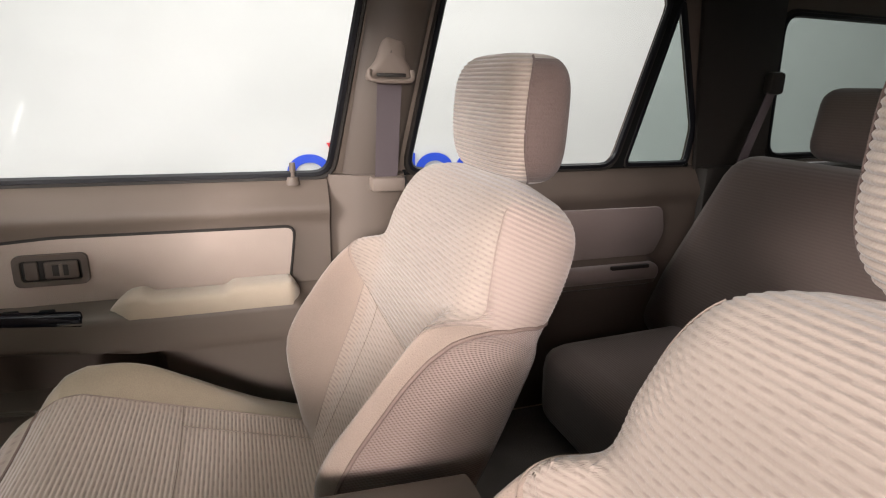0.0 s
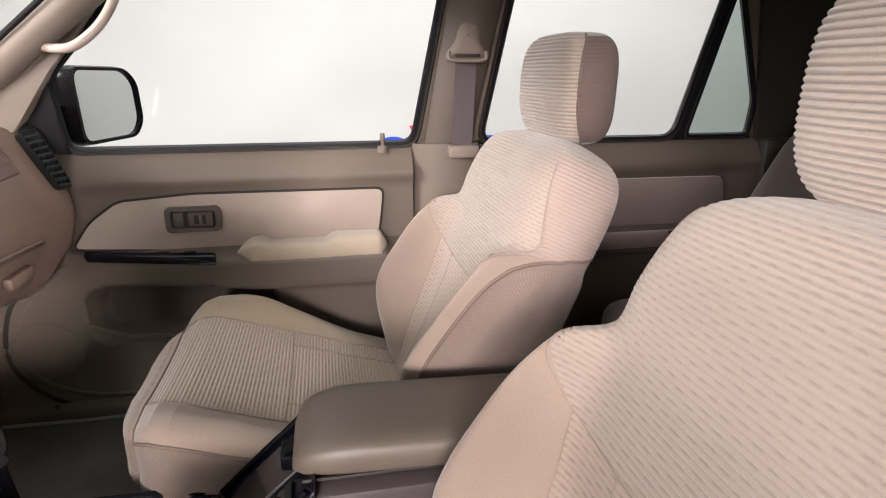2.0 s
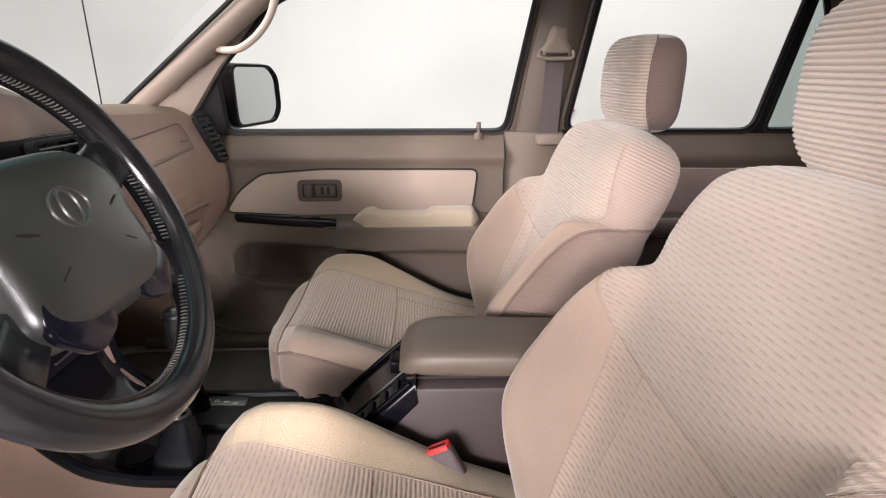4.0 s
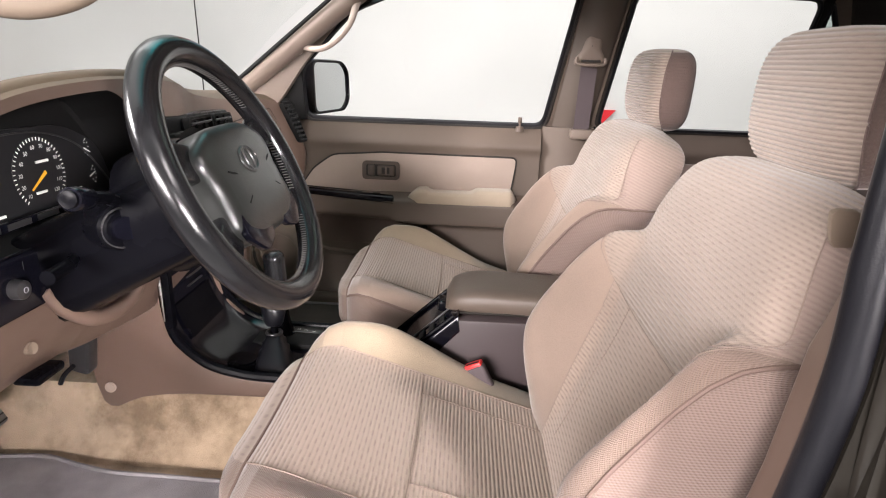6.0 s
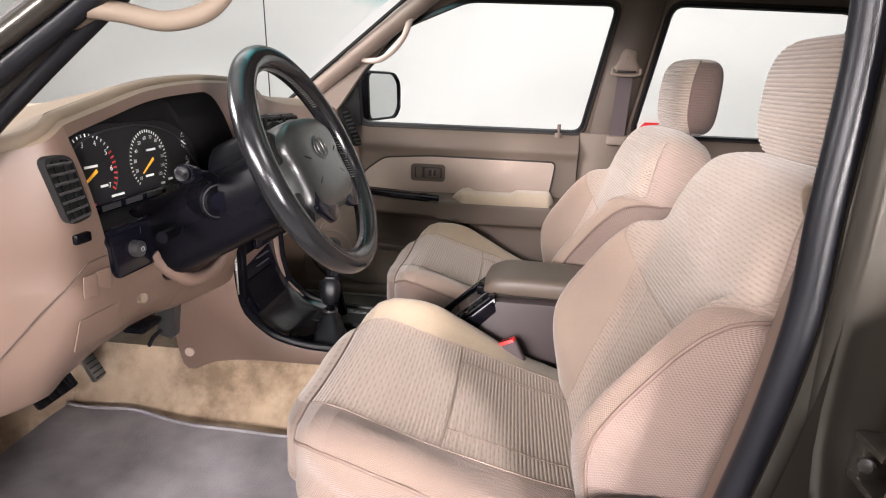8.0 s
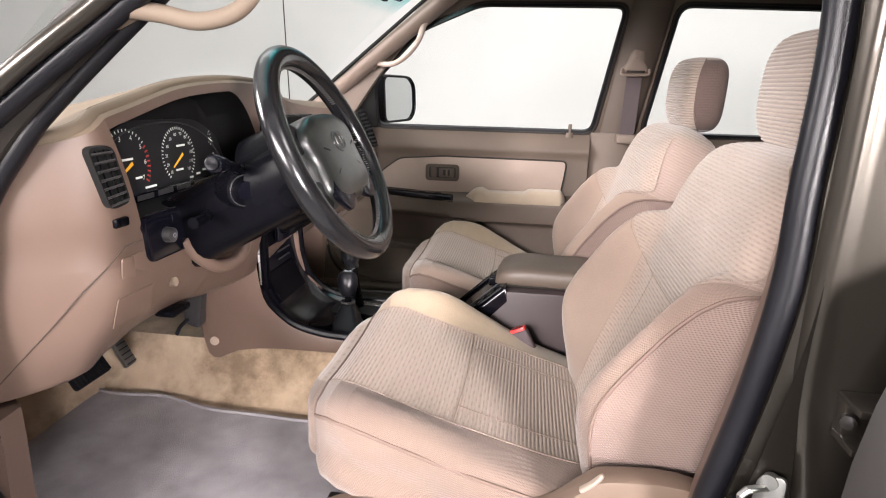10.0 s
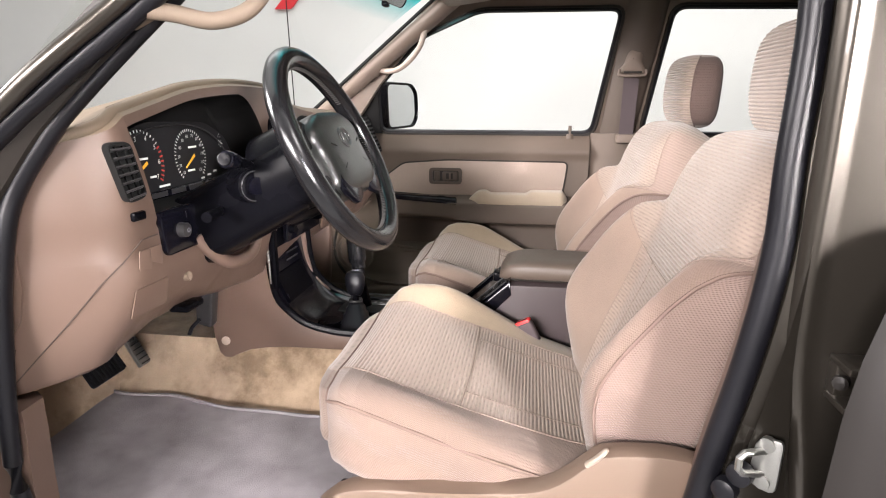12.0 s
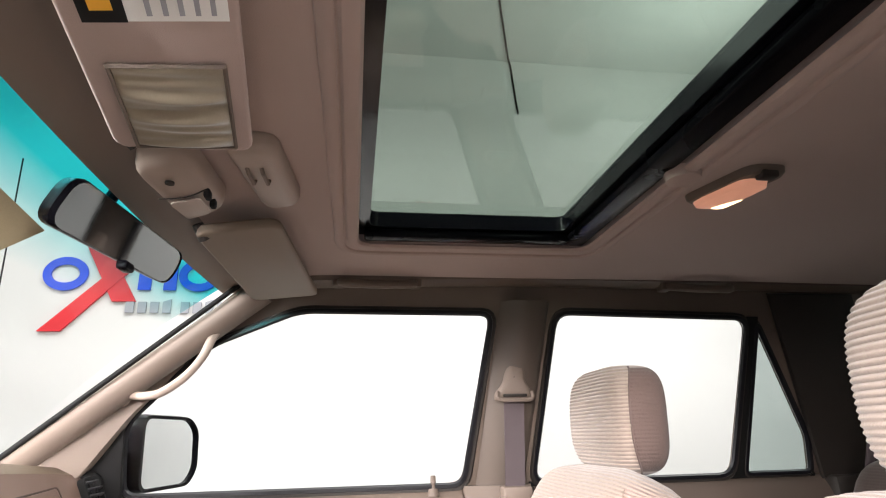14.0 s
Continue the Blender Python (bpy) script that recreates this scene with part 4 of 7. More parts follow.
        part("post_guide", tube([V(0.697, cx + 0.016 + sgn * 0.062, 1.120), V(0.7055, cx + 0.016 + sgn * 0.062, 1.146)], [0.019, 0.014], 14), PAD, seat)
    # base
    cover = [(-0.025, 0.585), (0.005, 0.612), (0.05, 0.630), (0.19, 0.640), (0.30, 0.652), (0.35, 0.672), (0.395, 0.712), (0.425, 0.726), (0.52, 0.728), (0.58, 0.690), (0.56, 0.56), (0.06, 0.54), (-0.03, 0.56)]
    part("side_cover", prism(spline([V(x, cx - 0.262, z) for x, z in cover], 3, True), (0, -0.040, 0), 0.004, 2), SEAT_COVER, seat, "tan plastic side cover")
    part("recliner_lever", tube(spline([(0.388, cx - 0.299, 0.708), (0.400, cx - 0.304, 0.722), (0.414, cx - 0.306, 0.740)], 4), [0.0065] * 5 + [0.006] * 2 + [0.0055, 0.003], 10, flat=0.7), LEVER, seat, "pale plastic recliner lever")
    part("adjuster_knob", tube([V(0.20, cx - 0.30, 0.585), V(0.20, cx - 0.322, 0.585), V(0.20, cx - 0.324, 0.585)], [0.030, 0.027, 0.018], 20), PAD, seat, "round adjuster knob")
    for yy in (-0.2, 0.2):
        part("seat_rail", box(-0.02, 0.50, cx + yy - 0.02, cx + yy + 0.02, 0.466, 0.56, 0.005), BLACK_MATT, seat)
    return seat


passenger = front_seat(0.345, "beige ribbed cloth bucket seat beside the closed passenger door")
driver = copy_thing(passenger, Matrix.Translation((0.196, -0.408, 0.490)))
tagged(driver, "beige ribbed cloth bucket seat behind the steering wheel, worn side bolster")
for ob in driver.children:
    if ob.name.startswith(("bolster", "cushion_bolster")) and sum(v.co.y for v in ob.data.vertices) < 0:
        ob.material_slots[0].link = "OBJECT"
        ob.material_slots[0].material = SKIRT

# ---- rear bench ----


def rear_seat():
    seat = thing("rear_bench", (1.2, 0.0, 0.48), "ribbed cloth rear bench seat, coloured dark for the shaded rear", "car seat")
    def slabby(x0, x1, y0, y1, z0, z1, r, tilt, name, material):
        bm = box(x0, x1, y0, y1, z0, z1, r, 4)
        piv = V(x0, 0, z0)
        bmesh.ops.rotate(bm, cent=piv, matrix=Matrix.Rotation(tilt, 3, "Y"), verts=bm.verts[:])
        if name == "backrest":
            for v in bm.verts:
                v.co.y += 0.30 * max(0.0, v.co.y - 0.35) * max(0.0, 1.15 - v.co.z) / 0.28
        lay = bm.loops.layers.uv.new("UVMap")
        for f in bm.faces:
            for l in f.loops:
                l[lay].uv = (l.vert.co.y, l.vert.co.x * (1 if abs(tilt) < 0.2 else 0) + l.vert.co.z)
        return part(name, bm, material, seat)
    slabby(0.965, 1.45, -0.68, 0.62, 0.50, 0.71, 0.06, -0.03, "cushion", RIB_SHADED)
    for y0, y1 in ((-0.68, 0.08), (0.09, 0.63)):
        slabby(1.31, 1.47, y0, y1, 0.66, 1.185, 0.07, 0.30, "backrest", RIB_SHADED)
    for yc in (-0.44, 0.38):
        slabby(1.56, 1.66, yc - 0.13, yc + 0.13, 1.145, 1.31, 0.04, 0.12, "headrest", RIB_SHADED)
        part("headrest_post", tube([V(1.56, yc - 0.05, 1.08), V(1.60, yc - 0.05, 1.18)], 0.006, 8), CHROME, seat)
    return seat


rear_seat()

# ---- passenger side doors ----


def box_dist(x, z, x0, x1, z0, z1, r):
    dx, dz = abs(x - (x0 + x1) / 2) - (x1 - x0) / 2 + r, abs(z - (z0 + z1) / 2) - (z1 - z0) / 2 + r
    return math.hypot(max(dx, 0), max(dz, 0)) + min(max(dx, dz), 0) - r


def front_door_y(x, z):
    y = 0.702 + 0.032 * max(0, (z - 1.045) / 0.055) ** 2
    ledge = max(0.0, min(1.0, (x + 0.30) / 0.40))
    ledge = ledge * ledge * (3 - 2 * ledge)
    y -= 0.058 * ledge * smooth_in(box_dist(x, z, -0.6, 0.435, 0.775, 0.868, 0.03), 0.012)
    y -= 0.016 * smooth_in(box_dist(x, z, -0.6, 0.6, 0.40, 0.872, 0.01), 0.006)
    y -= 0.012 * smooth_in(abs(z - 1.035) - 0.012, 0.02)
    y += 0.075 * smooth_in(box_dist(x, z, -0.275, 0.14, 0.662 - 0.05 * max(0.0, x), 0.785 - 0.10 * max(0.0, x), 0.045), 0.012)
    y -= 0.006 * smooth_in(math.hypot(x + 0.379, z - 0.642) - 0.074, 0.002)
    y -= 0.03 * max(0.0, (0.56 - z) / 0.1)
    y += 0.035 * max(0.0, min(1.0, (-0.27 - x) / 0.05)) * max(0.0, min(1.0, (z - 0.80) / 0.06))
    return y


def rear_door_y(x, z):
    y = 0.702 + 0.032 * max(0, (z - 1.045) / 0.055) ** 2
    y -= 0.012 * smooth_in(abs(z - 1.035) - 0.012, 0.02)
    y -= 0.05 * smooth_in(box_dist(x, z, 0.85, 1.33, 0.80, 0.862, 0.03), 0.012)
    y += 0.006 * smooth_in(box_dist(x, z, 0.90, 1.36, 0.87, 1.005, 0.04), 0.004)
    return y


def moulded(x0, x1, z0, z1, fy, step=0.0085, thick=0.03):
    """A moulded panel whose depth follows fy(x, z)."""
    nx, nz = max(2, int((x1 - x0) / step)), max(2, int((z1 - z0) / step))
    bm = bmesh.new()
    g = [[bm.verts.new((x0 + (x1 - x0) * i / nx, fy(x0 + (x1 - x0) * i / nx, z0 + (z1 - z0) * j / nz), z0 + (z1 - z0) * j / nz)) for j in range(nz + 1)] for i in range(nx + 1)]
    for i in range(nx):
        for j in range(nz):
            bm.faces.new((g[i][j], g[i][j + 1], g[i + 1][j + 1], g[i + 1][j]))
    rim = [e for e in bm.edges if len(e.link_faces) == 1]
    for v in bmesh.ops.extrude_edge_only(bm, edges=rim)["geom"]:
        if isinstance(v, bmesh.types.BMVert):
            v.co.y += thick
    return bm


def cloth_plate(outline, y, thick, material, name, parent, label="", r=0.003):
    bm = prism([V(x, y, z) for x, z in outline], (0, thick, 0), r)
    lay = bm.loops.layers.uv.new("UVMap")
    for f in bm.faces:
        for l in f.loops:
            l[lay].uv = (l.vert.co.x, l.vert.co.z)
    return part(name, bm, material, parent, label)


door = thing("front_door", (0.0, 0.70, 0.47), "closed passenger door with brown-grey trim and beige cloth insert", "car door")
panel = part("door_panel", moulded(-0.54, 0.492, 0.47, 1.099, front_door_y), TRIM, door, "brown-grey moulded plastic panel", sharp=50)
INSERT = r2([(-0.292, 0.885), (-0.25, 0.945), (-0.185, 0.992), (-0.02, 1.004), (0.418, 1.002), (0.412, 0.95), (0.402, 0.875), (0.0, 0.868)], 0.02)
cloth_plate(INSERT, 0.694, 0.01, DOOR_CLOTH, "cloth_insert", door, "beige woven cloth insert")
part("insert_edge", tube([V(x, 0.697, z) for x, z in INSERT], 0.0035, 6, True, up=(0, 1, 0)), TRIM_DARK, door)
# armrest with a scooped pull
arm = []
for k in range(41):
    t = k / 40
    x = 0.068 + 0.352 * t
    end = min(1.0, (t / 0.09) ** 0.6 if t < 0.09 else ((1 - t) / 0.05) ** 0.6 if t > 0.95 else 1.0)
    top = 0.902 - 0.012 * (smooth_in(abs(t - 0.40) - 0.21, 0.035)) - 0.014 * (1 - min(1, t / 0.22)) ** 2
    zc, hh = (top + 0.842) / 2, (top - 0.842) / 2 * max(0.15, end)
    yc, hw = 0.668, 0.040 * max(0.3, end)
    arm.append([V(x, yc + hw * math.copysign(abs(math.cos(a)) ** 0.5, math.cos(a)), zc + hh * math.copysign(abs(math.sin(a)) ** 0.5, math.sin(a))) for a in (2 * math.pi * q / 20 for q in range(20))])
part("armrest", loft(arm, caps=True), ARM_CLOTH, door, "padded beige cloth armrest", sharp=70)
part("armrest_seam", tube([V(0.075 + 0.34 * k / 20, 0.634, 0.846) for k in range(21)], 0.003, 5), TRIM_DARK, door)
# inside handle
part("handle_bezel", sheet(r2([(-0.086, 0.916), (0.036, 0.916), (0.036, 0.976), (-0.086, 0.976)], 0.014), [r2([(-0.074, 0.926), (0.025, 0.926), (0.025, 0.966), (-0.074, 0.966)], 0.008)], lambda x, z: V(x, 0.684, z), (0, 0.014, 0)), TRIM_DARKENED, door, "plastic handle surround")
# floor coloured dark to put shade into the recess
part("handle_recess", box(-0.078, 0.029, 0.692, 0.699, 0.922, 0.970, 0), TRIM_DARK, door)
part("door_handle", box(-0.036, 0.020, 0.680, 0.690, 0.929, 0.963, 0.006, 3), TRIM_DARKENED, door, "pull handle")
# raised dark plate that paints the shade of a hollow
part("hollow_shade", box(-0.022, 0.004, 0.6785, 0.6815, 0.936, 0.957, 0.003), TRIM_DARK, door)
part("lock_slider", box(-0.068, -0.046, 0.684, 0.692, 0.928, 0.964, 0.004), TRIM_DARKENED, door)
part("handle_slot", box(-0.0105, -0.004, 0.677, 0.680, 0.934, 0.959, 0.001), TRIM, door)
# switch strip
strip = part("switch_strip", prism(rounded([V(-0.270, 0.684, 0.874), V(0.022, 0.640, 0.868), V(0.026, 0.632, 0.848), V(-0.262, 0.680, 0.858)], 0.006), (0, 0.012, 0.006), 0.002), GLOSS_BLACK, door, "black switch strip")
for sx in (-0.11, -0.05):
    part("window_switch", box(sx, sx + 0.026, 0.652 - sx * 0.14, 0.664 - sx * 0.14, 0.862, 0.876, 0.003), BLACK_MATT, strip)
part("speaker_rim", tube([V(-0.379 + 0.074 * math.cos(a), 0.676, 0.642 + 0.074 * math.sin(a)) for a in (2 * math.pi * k / 40 for k in range(40))], 0.0022, 5, True, up=(0, 1, 0)), TRIM, door)
part("pocket_rim", tube([V(x, 0.682, z) for x, z in r2([(-0.292, 0.700), (-0.20, 0.668), (0.13, 0.645), (0.13, 0.65), (-0.20, 0.673), (-0.29, 0.706)], 0.005)], 0.003, 5, True, up=(0, 1, 0)), TRIM, door)
part("panel_crease", tube(spline([V(x, min(front_door_y(x, z), 0.688) - 0.002, z) for x, z in ((-0.315, 0.85), (-0.37, 0.80), (-0.418, 0.74), (-0.441, 0.643), (-0.398, 0.575), (-0.313, 0.532), (-0.20, 0.522), (0.05, 0.520), (0.3, 0.520))], 6), 0.005, 8), TRIM, door, "raised edge of the door panel")
part("door_gap", tube(spline([V(x, min(front_door_y(x, z), 0.688) - 0.001, z) for x, z in ((-0.31, 0.885), (-0.378, 0.818), (-0.440, 0.757), (-0.466, 0.644), (-0.430, 0.559), (-0.332, 0.506), (-0.196, 0.500), (0.2, 0.500))], 6), 0.0055, 8), TRIM_DARK, door, "dark shut line round the door")
part("belt_molding", tube([V(-0.30 + 0.80 * k / 10, 0.735, 1.103) for k in range(11)], 0.007, 6), BLACK_MATT, door, "black rubber belt moulding")
knob = part("lock_knob", tube([V(0.422, 0.728, 1.098), V(0.422, 0.728, 1.112), V(0.422, 0.728, 1.114), V(0.422, 0.728, 1.130)], [0.006, 0.005, 0.007, 0.006], 10), TRIM, door, "lock knob")
part("knob_collar", tube([V(0.422, 0.726, 1.085), V(0.422, 0.726, 1.101)], [0.016, 0.011], 12), TRIM, door)
part("mirror_corner", prism([V(-0.272, 0.708, 1.10), V(-0.40, 0.708, 1.10), V(-0.40, 0.688, 1.17), V(-0.272, 0.672, 1.275)], (0, 0.018, 0), 0.004), BLACK_MATT, door, "black corner cover")
part("tweeter", tube([V(-0.335, 0.70, 1.135), V(-0.330, 0.674, 1.14), V(-0.329, 0.668, 1.14)], [0.030, 0.026, 0.018], 18), BLACK_MATT, door, "round black tweeter cover")

rear_door = thing("rear_door", (1.1, 0.70, 0.47), "closed rear door with brown-grey trim and cloth insert", "car door")
part("door_panel", moulded(0.668, 1.468, 0.47, 1.099, rear_door_y, 0.011), TRIM_DARKENED, rear_door, "brown-grey moulded plastic panel", sharp=50)
cloth_plate(r2([(0.90, 0.872), (1.335, 0.872), (1.365, 0.93), (1.352, 1.0), (0.92, 1.003)], 0.02), 0.698, 0.01, REAR_CLOTH_SHADED, "cloth_insert", rear_door, "shaded taupe cloth insert")
part("armrest", box(0.86, 1.325, 0.645, 0.70, 0.818, 0.862, 0.018, 3), REAR_CLOTH_SHADED, rear_door, "cloth armrest")
part("belt_molding", tube([V(0.66 + 0.78 * k / 10, 0.735, 1.103) for k in range(11)], 0.007, 6), BLACK_MATT, rear_door)
part("window_slider", box(1.17, 1.28, 0.636, 0.648, 0.858, 0.868, 0.003), TRIM_DARK, rear_door)

part("kick_panel", prism(rounded([V(-0.485, 0.658, 0.49), V(-0.70, 0.658, 0.49), V(-0.70, 0.658, 0.92), V(-0.47, 0.658, 0.80)], 0.03), (0, 0.05, 0), 0.006), TAN, None, "tan plastic kick panel ahead of the door", category="trim", kind="structure")
part("sill_right", box(-0.55, 0.60, 0.64, 0.70, 0.47, 0.515, 0.012, 3), TRIM, None, "brown-grey plastic door sill trim", category="trim", kind="structure")
part("sill_screw", tube([V(-0.37, 0.65, 0.512), V(-0.37, 0.65, 0.518)], 0.006, 10), CHROME, None, "small bright screw on the sill trim", category="screw")

# ---- outside mirror ----
mir = thing("side_mirror", (-0.21, 0.80, 1.10), "black door mirror outside the passenger window", "mirror")
a0, a1, MN = V(-0.275, 0.775, 0), V(-0.192, 0.994, 0), V(0.935, -0.355, 0)


def on_mirror(u, z, d=0.0):
    p = a0.lerp(a1, u)
    return V(p.x, p.y, z) + MN * d


outl = [(0.02, 1.285), (0.80, 1.283), (0.97, 1.25), (1.0, 1.15), (0.86, 1.112), (0.06, 1.108)]
out = rounded([on_mirror(u, z) for u, z in outl], 0.03, 5)
cen = sum(out, V(0, 0, 0)) / len(out)
rings = [[cen.lerp(p, 0.90) + MN * -0.004 for p in out], [cen.lerp(p, 0.92) + MN * 0.008 for p in out], [p + MN * 0.010 for p in out], [cen.lerp(p, 1.04) - MN * 0.01 for p in out],
         [cen.lerp(p, 1.0) - MN * 0.05 for p in out], [cen.lerp(p, 0.7) - MN * 0.085 for p in out], [cen - MN * 0.095 for p in out]]
part("housing", loft(rings), BLACK, mir, "black plastic housing", sharp=50)
part("mirror_glass", prism([cen.lerp(p, 0.915) for p in out], MN * 0.002, 0), MIRROR, mir, "mirror glass", smooth=False)
part("mount", prism([V(-0.36, 0.72, 1.12), V(-0.29, 0.74, 1.12), V(-0.29, 0.74, 1.20), V(-0.36, 0.72, 1.19)], (0.0, 0.08, 0), 0.006), BLACK, mir)

front = thing("car_bonnet", (-1.3, -0.04, 0.2), "dark bronze bonnet and front wings of the car", "bonnet")
part("bonnet_panel", loft([[V(-0.74 - 1.15 * t, -0.04 + 0.84 * u, 1.105 - 0.10 * t * t - 0.06 * abs(u) ** 4) for u in [-1 + 2 * k / 12 for k in range(13)]] for t in [k / 8 for k in range(9)]] , closed=False), PAINT, front, "painted bonnet")
for y0, y1 in ((-0.90, -0.86), (0.78, 0.82)):
    part("wing", prism([V(-0.45, y0, 0.45), V(-1.85, y0, 0.45), V(-1.90, y0, 0.90), V(-0.74, y0, 1.05), V(-0.52, y0, 1.06)], (0, y1 - y0, 0), 0.01), PAINT, front, "painted front wing")
part("nose", box(-1.95, -1.88, -0.88, 0.80, 0.40, 1.00, 0.03, 3), PAINT, front)
part("cowl", loft([[wind(-1 + 2 * i / 24, 0) + d for i in range(25)] for d in (V(0.01, 0, -0.03), V(0.0, 0, 0.004), V(-0.05, 0, -0.01), V(-0.12, 0, -0.06))], closed=False), BLACK_MATT, front, "black plastic cowl")
for y0 in (-0.55, 0.10):
    part("wiper", tube([V(-0.73, y0, 1.165), V(-0.70, y0 + 0.15, 1.180), V(-0.655, y0 + 0.42, 1.190)], 0.008, 6), BLACK_MATT, front, "black wiper arm")
part("ceiling_cable", tube([V(1.15, 2.45, 4.193), V(1.44, 3.27, 4.19), V(1.46, 3.292, 4.16), V(1.486, 3.292, 3.82), V(1.50, 3.292, 3.70)], 0.008, 6), BLACK_MATT, None, "thin black cable along the white studio wall", category="cable")
ant = thing("radio_antenna", (-0.640, 0.80, 1.04), "thin black antenna mast on the front wing", "antenna")
part("mast", tube([V(-0.640, 0.80, 1.03), V(-0.655, 0.79, 1.95)], 0.0022, 6), BLACK_MATT, ant)
part("mast_base", tube([V(-0.640, 0.80, 1.03), V(-0.640, 0.80, 1.08)], [0.014, 0.006], 12), BLACK, ant)

# ---- dashboard ----
dash = thing("dashboard", (-0.45, -0.03, 0.78), "tan and beige moulded dashboard with black instrument hood", "dashboard")


def dash_profile(y):
    ztop = curve_table([(-0.76, 1.168), (-0.70, 1.192), (-0.62, 1.222), (-0.50, 1.252), (-0.40, 1.263), (-0.28, 1.267), (-0.15, 1.262), (-0.03, 1.250), (0.15, 1.222), (0.30, 1.204), (0.48, 1.194), (0.62, 1.186), (0.70, 1.172), (0.73, 1.160)], y)
    xo = -0.13 * max(0.0, (-0.665 - y) / 0.09) ** 2 - 0.04 * max(0.0, (y - 0.675) / 0.053) ** 2.5 + 0.030 * (1 - smooth_in(y - 0.645, 0.035))
    rec = REC0 < y < REC1
    zl = min(ztop - 0.034, curve_table([(-0.70, 1.15), (-0.636, 1.182), (-0.50, 1.225), (-0.36, 1.238), (-0.28, 1.226), (-0.235, 1.190), (-0.20, 1.140), (-0.165, 1.085), (-0.14, 1.050)], y))
    w = smooth_in(y - 0.02, 0.14)
    fx = -0.300
    fall = 0.065 * max(0.0, min(1.0, (0.02 - y) / 0.20))
    drv = [(-0.84, 1.12), (-0.70, ztop - 0.05 - fall), (-0.55, ztop - 0.006 - 0.8 * fall), (fx - 0.10, ztop - 0.35 * fall), (fx - 0.030, ztop - 0.004), (fx - 0.006, ztop - 0.018)]
    pas = [(-0.84, 1.13), (-0.70, ztop - 0.03), (-0.58, ztop - 0.004), (-0.46, ztop), (-0.405, ztop - 0.006), (-0.372, ztop - 0.022)]
    z6 = ztop - 0.035
    if rec:
        drv += [(fx - 0.006, zl), (fx - 0.10, zl - 0.012), (-0.405, min(zl - 0.02, 1.20)), (-0.392, 1.048), (-0.315, 1.040)]
    else:
        drv += [(fx - 0.002, z6), (fx + 0.002, z6 * 0.75 + 1.04 * 0.25), (fx + 0.004, z6 * 0.5 + 1.04 * 0.5), (fx + 0.004, z6 * 0.25 + 1.04 * 0.75), (fx + 0.002, 1.040)]
    pas += [(-0.358, 1.140), (-0.346, 1.115), (-0.333, 1.088), (-0.319, 1.060), (-0.309, 1.035)]
    low = lin([(-0.76, 0.750), (-0.74, 0.762), (-0.70, 0.792), (-0.62, 0.790), (-0.55, 0.812), (-0.41, 0.828), (-0.34, 0.815), (-0.2, 0.80), (0.2, 0.80), (0.69, 0.79)], y)
    knee = 0.010 * smooth_in(abs(y + 0.43) - 0.25, 0.04)
    lowx = lin([(-0.76, -0.46), (-0.70, -0.40), (-0.62, -0.43), (-0.5, -0.41), (-0.40, -0.385), (-0.2, -0.375), (0.6, -0.40)], y)
    drv += [(-0.306, 1.020), (-0.304, 0.985), (-0.304 + knee, 0.955), (-0.318 + knee, 0.905), (lowx + 0.03, low + 0.018), (lowx, low), (lowx - 0.05, low - 0.004), (-0.66, low + 0.02)]
    pas += [(-0.302, 1.010), (-0.299, 0.985), (-0.301, 0.950), (-0.318, 0.900), (lowx + 0.02, low + 0.025), (lowx - 0.01, low), (lowx - 0.06, low - 0.01), (-0.66, low - 0.02)]
    pts = [V(a * w + c * (1 - w) + xo, y, b * w + d * (1 - w)) for (a, b), (c, d) in zip(drv, pas)]
    # the left edge of the instrument opening leans outward
    lean = 0.26 * max(0.0, 1 - abs(y - REC0) / 0.11) ** 2
    for p in pts[4:12]:
        p.y -= lean * max(-0.06, min(0.10, p.z - 1.09))
    return pts


REC0, REC1 = -0.636, -0.150
ys = [-0.755, -0.745, -0.735, -0.725, -0.715, -0.705, -0.695, -0.685, -0.675, -0.66, -0.645, REC0 - 0.0004, REC0 + 0.0004]
ys += [REC0 + (REC1 - REC0) * k / 60 for k in range(1, 60)] + [REC1 - 0.0004, REC1 + 0.0004, -0.135, -0.12, -0.10, -0.08, -0.06, -0.03] + [0.0 + 0.04 * k for k in range(17)] + [0.652, 0.665, 0.675, 0.685, 0.70, 0.712, 0.722, 0.728]
rings = [dash_profile(y) for y in ys]


def dreg(i, j):
    y = (ys[i] + ys[i + 1]) / 2
    if j <= 4:
        return "dash_pad"
    if REC0 < y < REC1 and 6 <= j <= 9:
        return "instrument_hood"
    return "lower_panel" if j >= 12 else "dash_face"


bins = {}
for i in range(len(rings) - 1):
    for j in range(len(rings[0]) - 1):
        bins.setdefault(dreg(i, j), []).append((i, j))
for name, cells in bins.items():
    bm = bmesh.new()
    vs = {}
    for i, j in cells:
        f = []
        for key in ((i, j), (i, j + 1), (i + 1, j + 1), (i + 1, j)):
            if key not in vs:
                vs[key] = bm.verts.new(rings[key[0]][key[1]])
            f.append(vs[key])
        bm.faces.new(f)
    part(name, bm, {"dash_pad": DASH_TOP, "instrument_hood": BLACK_MATT, "dash_face": TAN, "lower_panel": TAN}[name], dash, {"dash_pad": "beige soft dash top", "instrument_hood": "black instrument hood"}.get(name, "tan moulded plastic"), sharp=42)
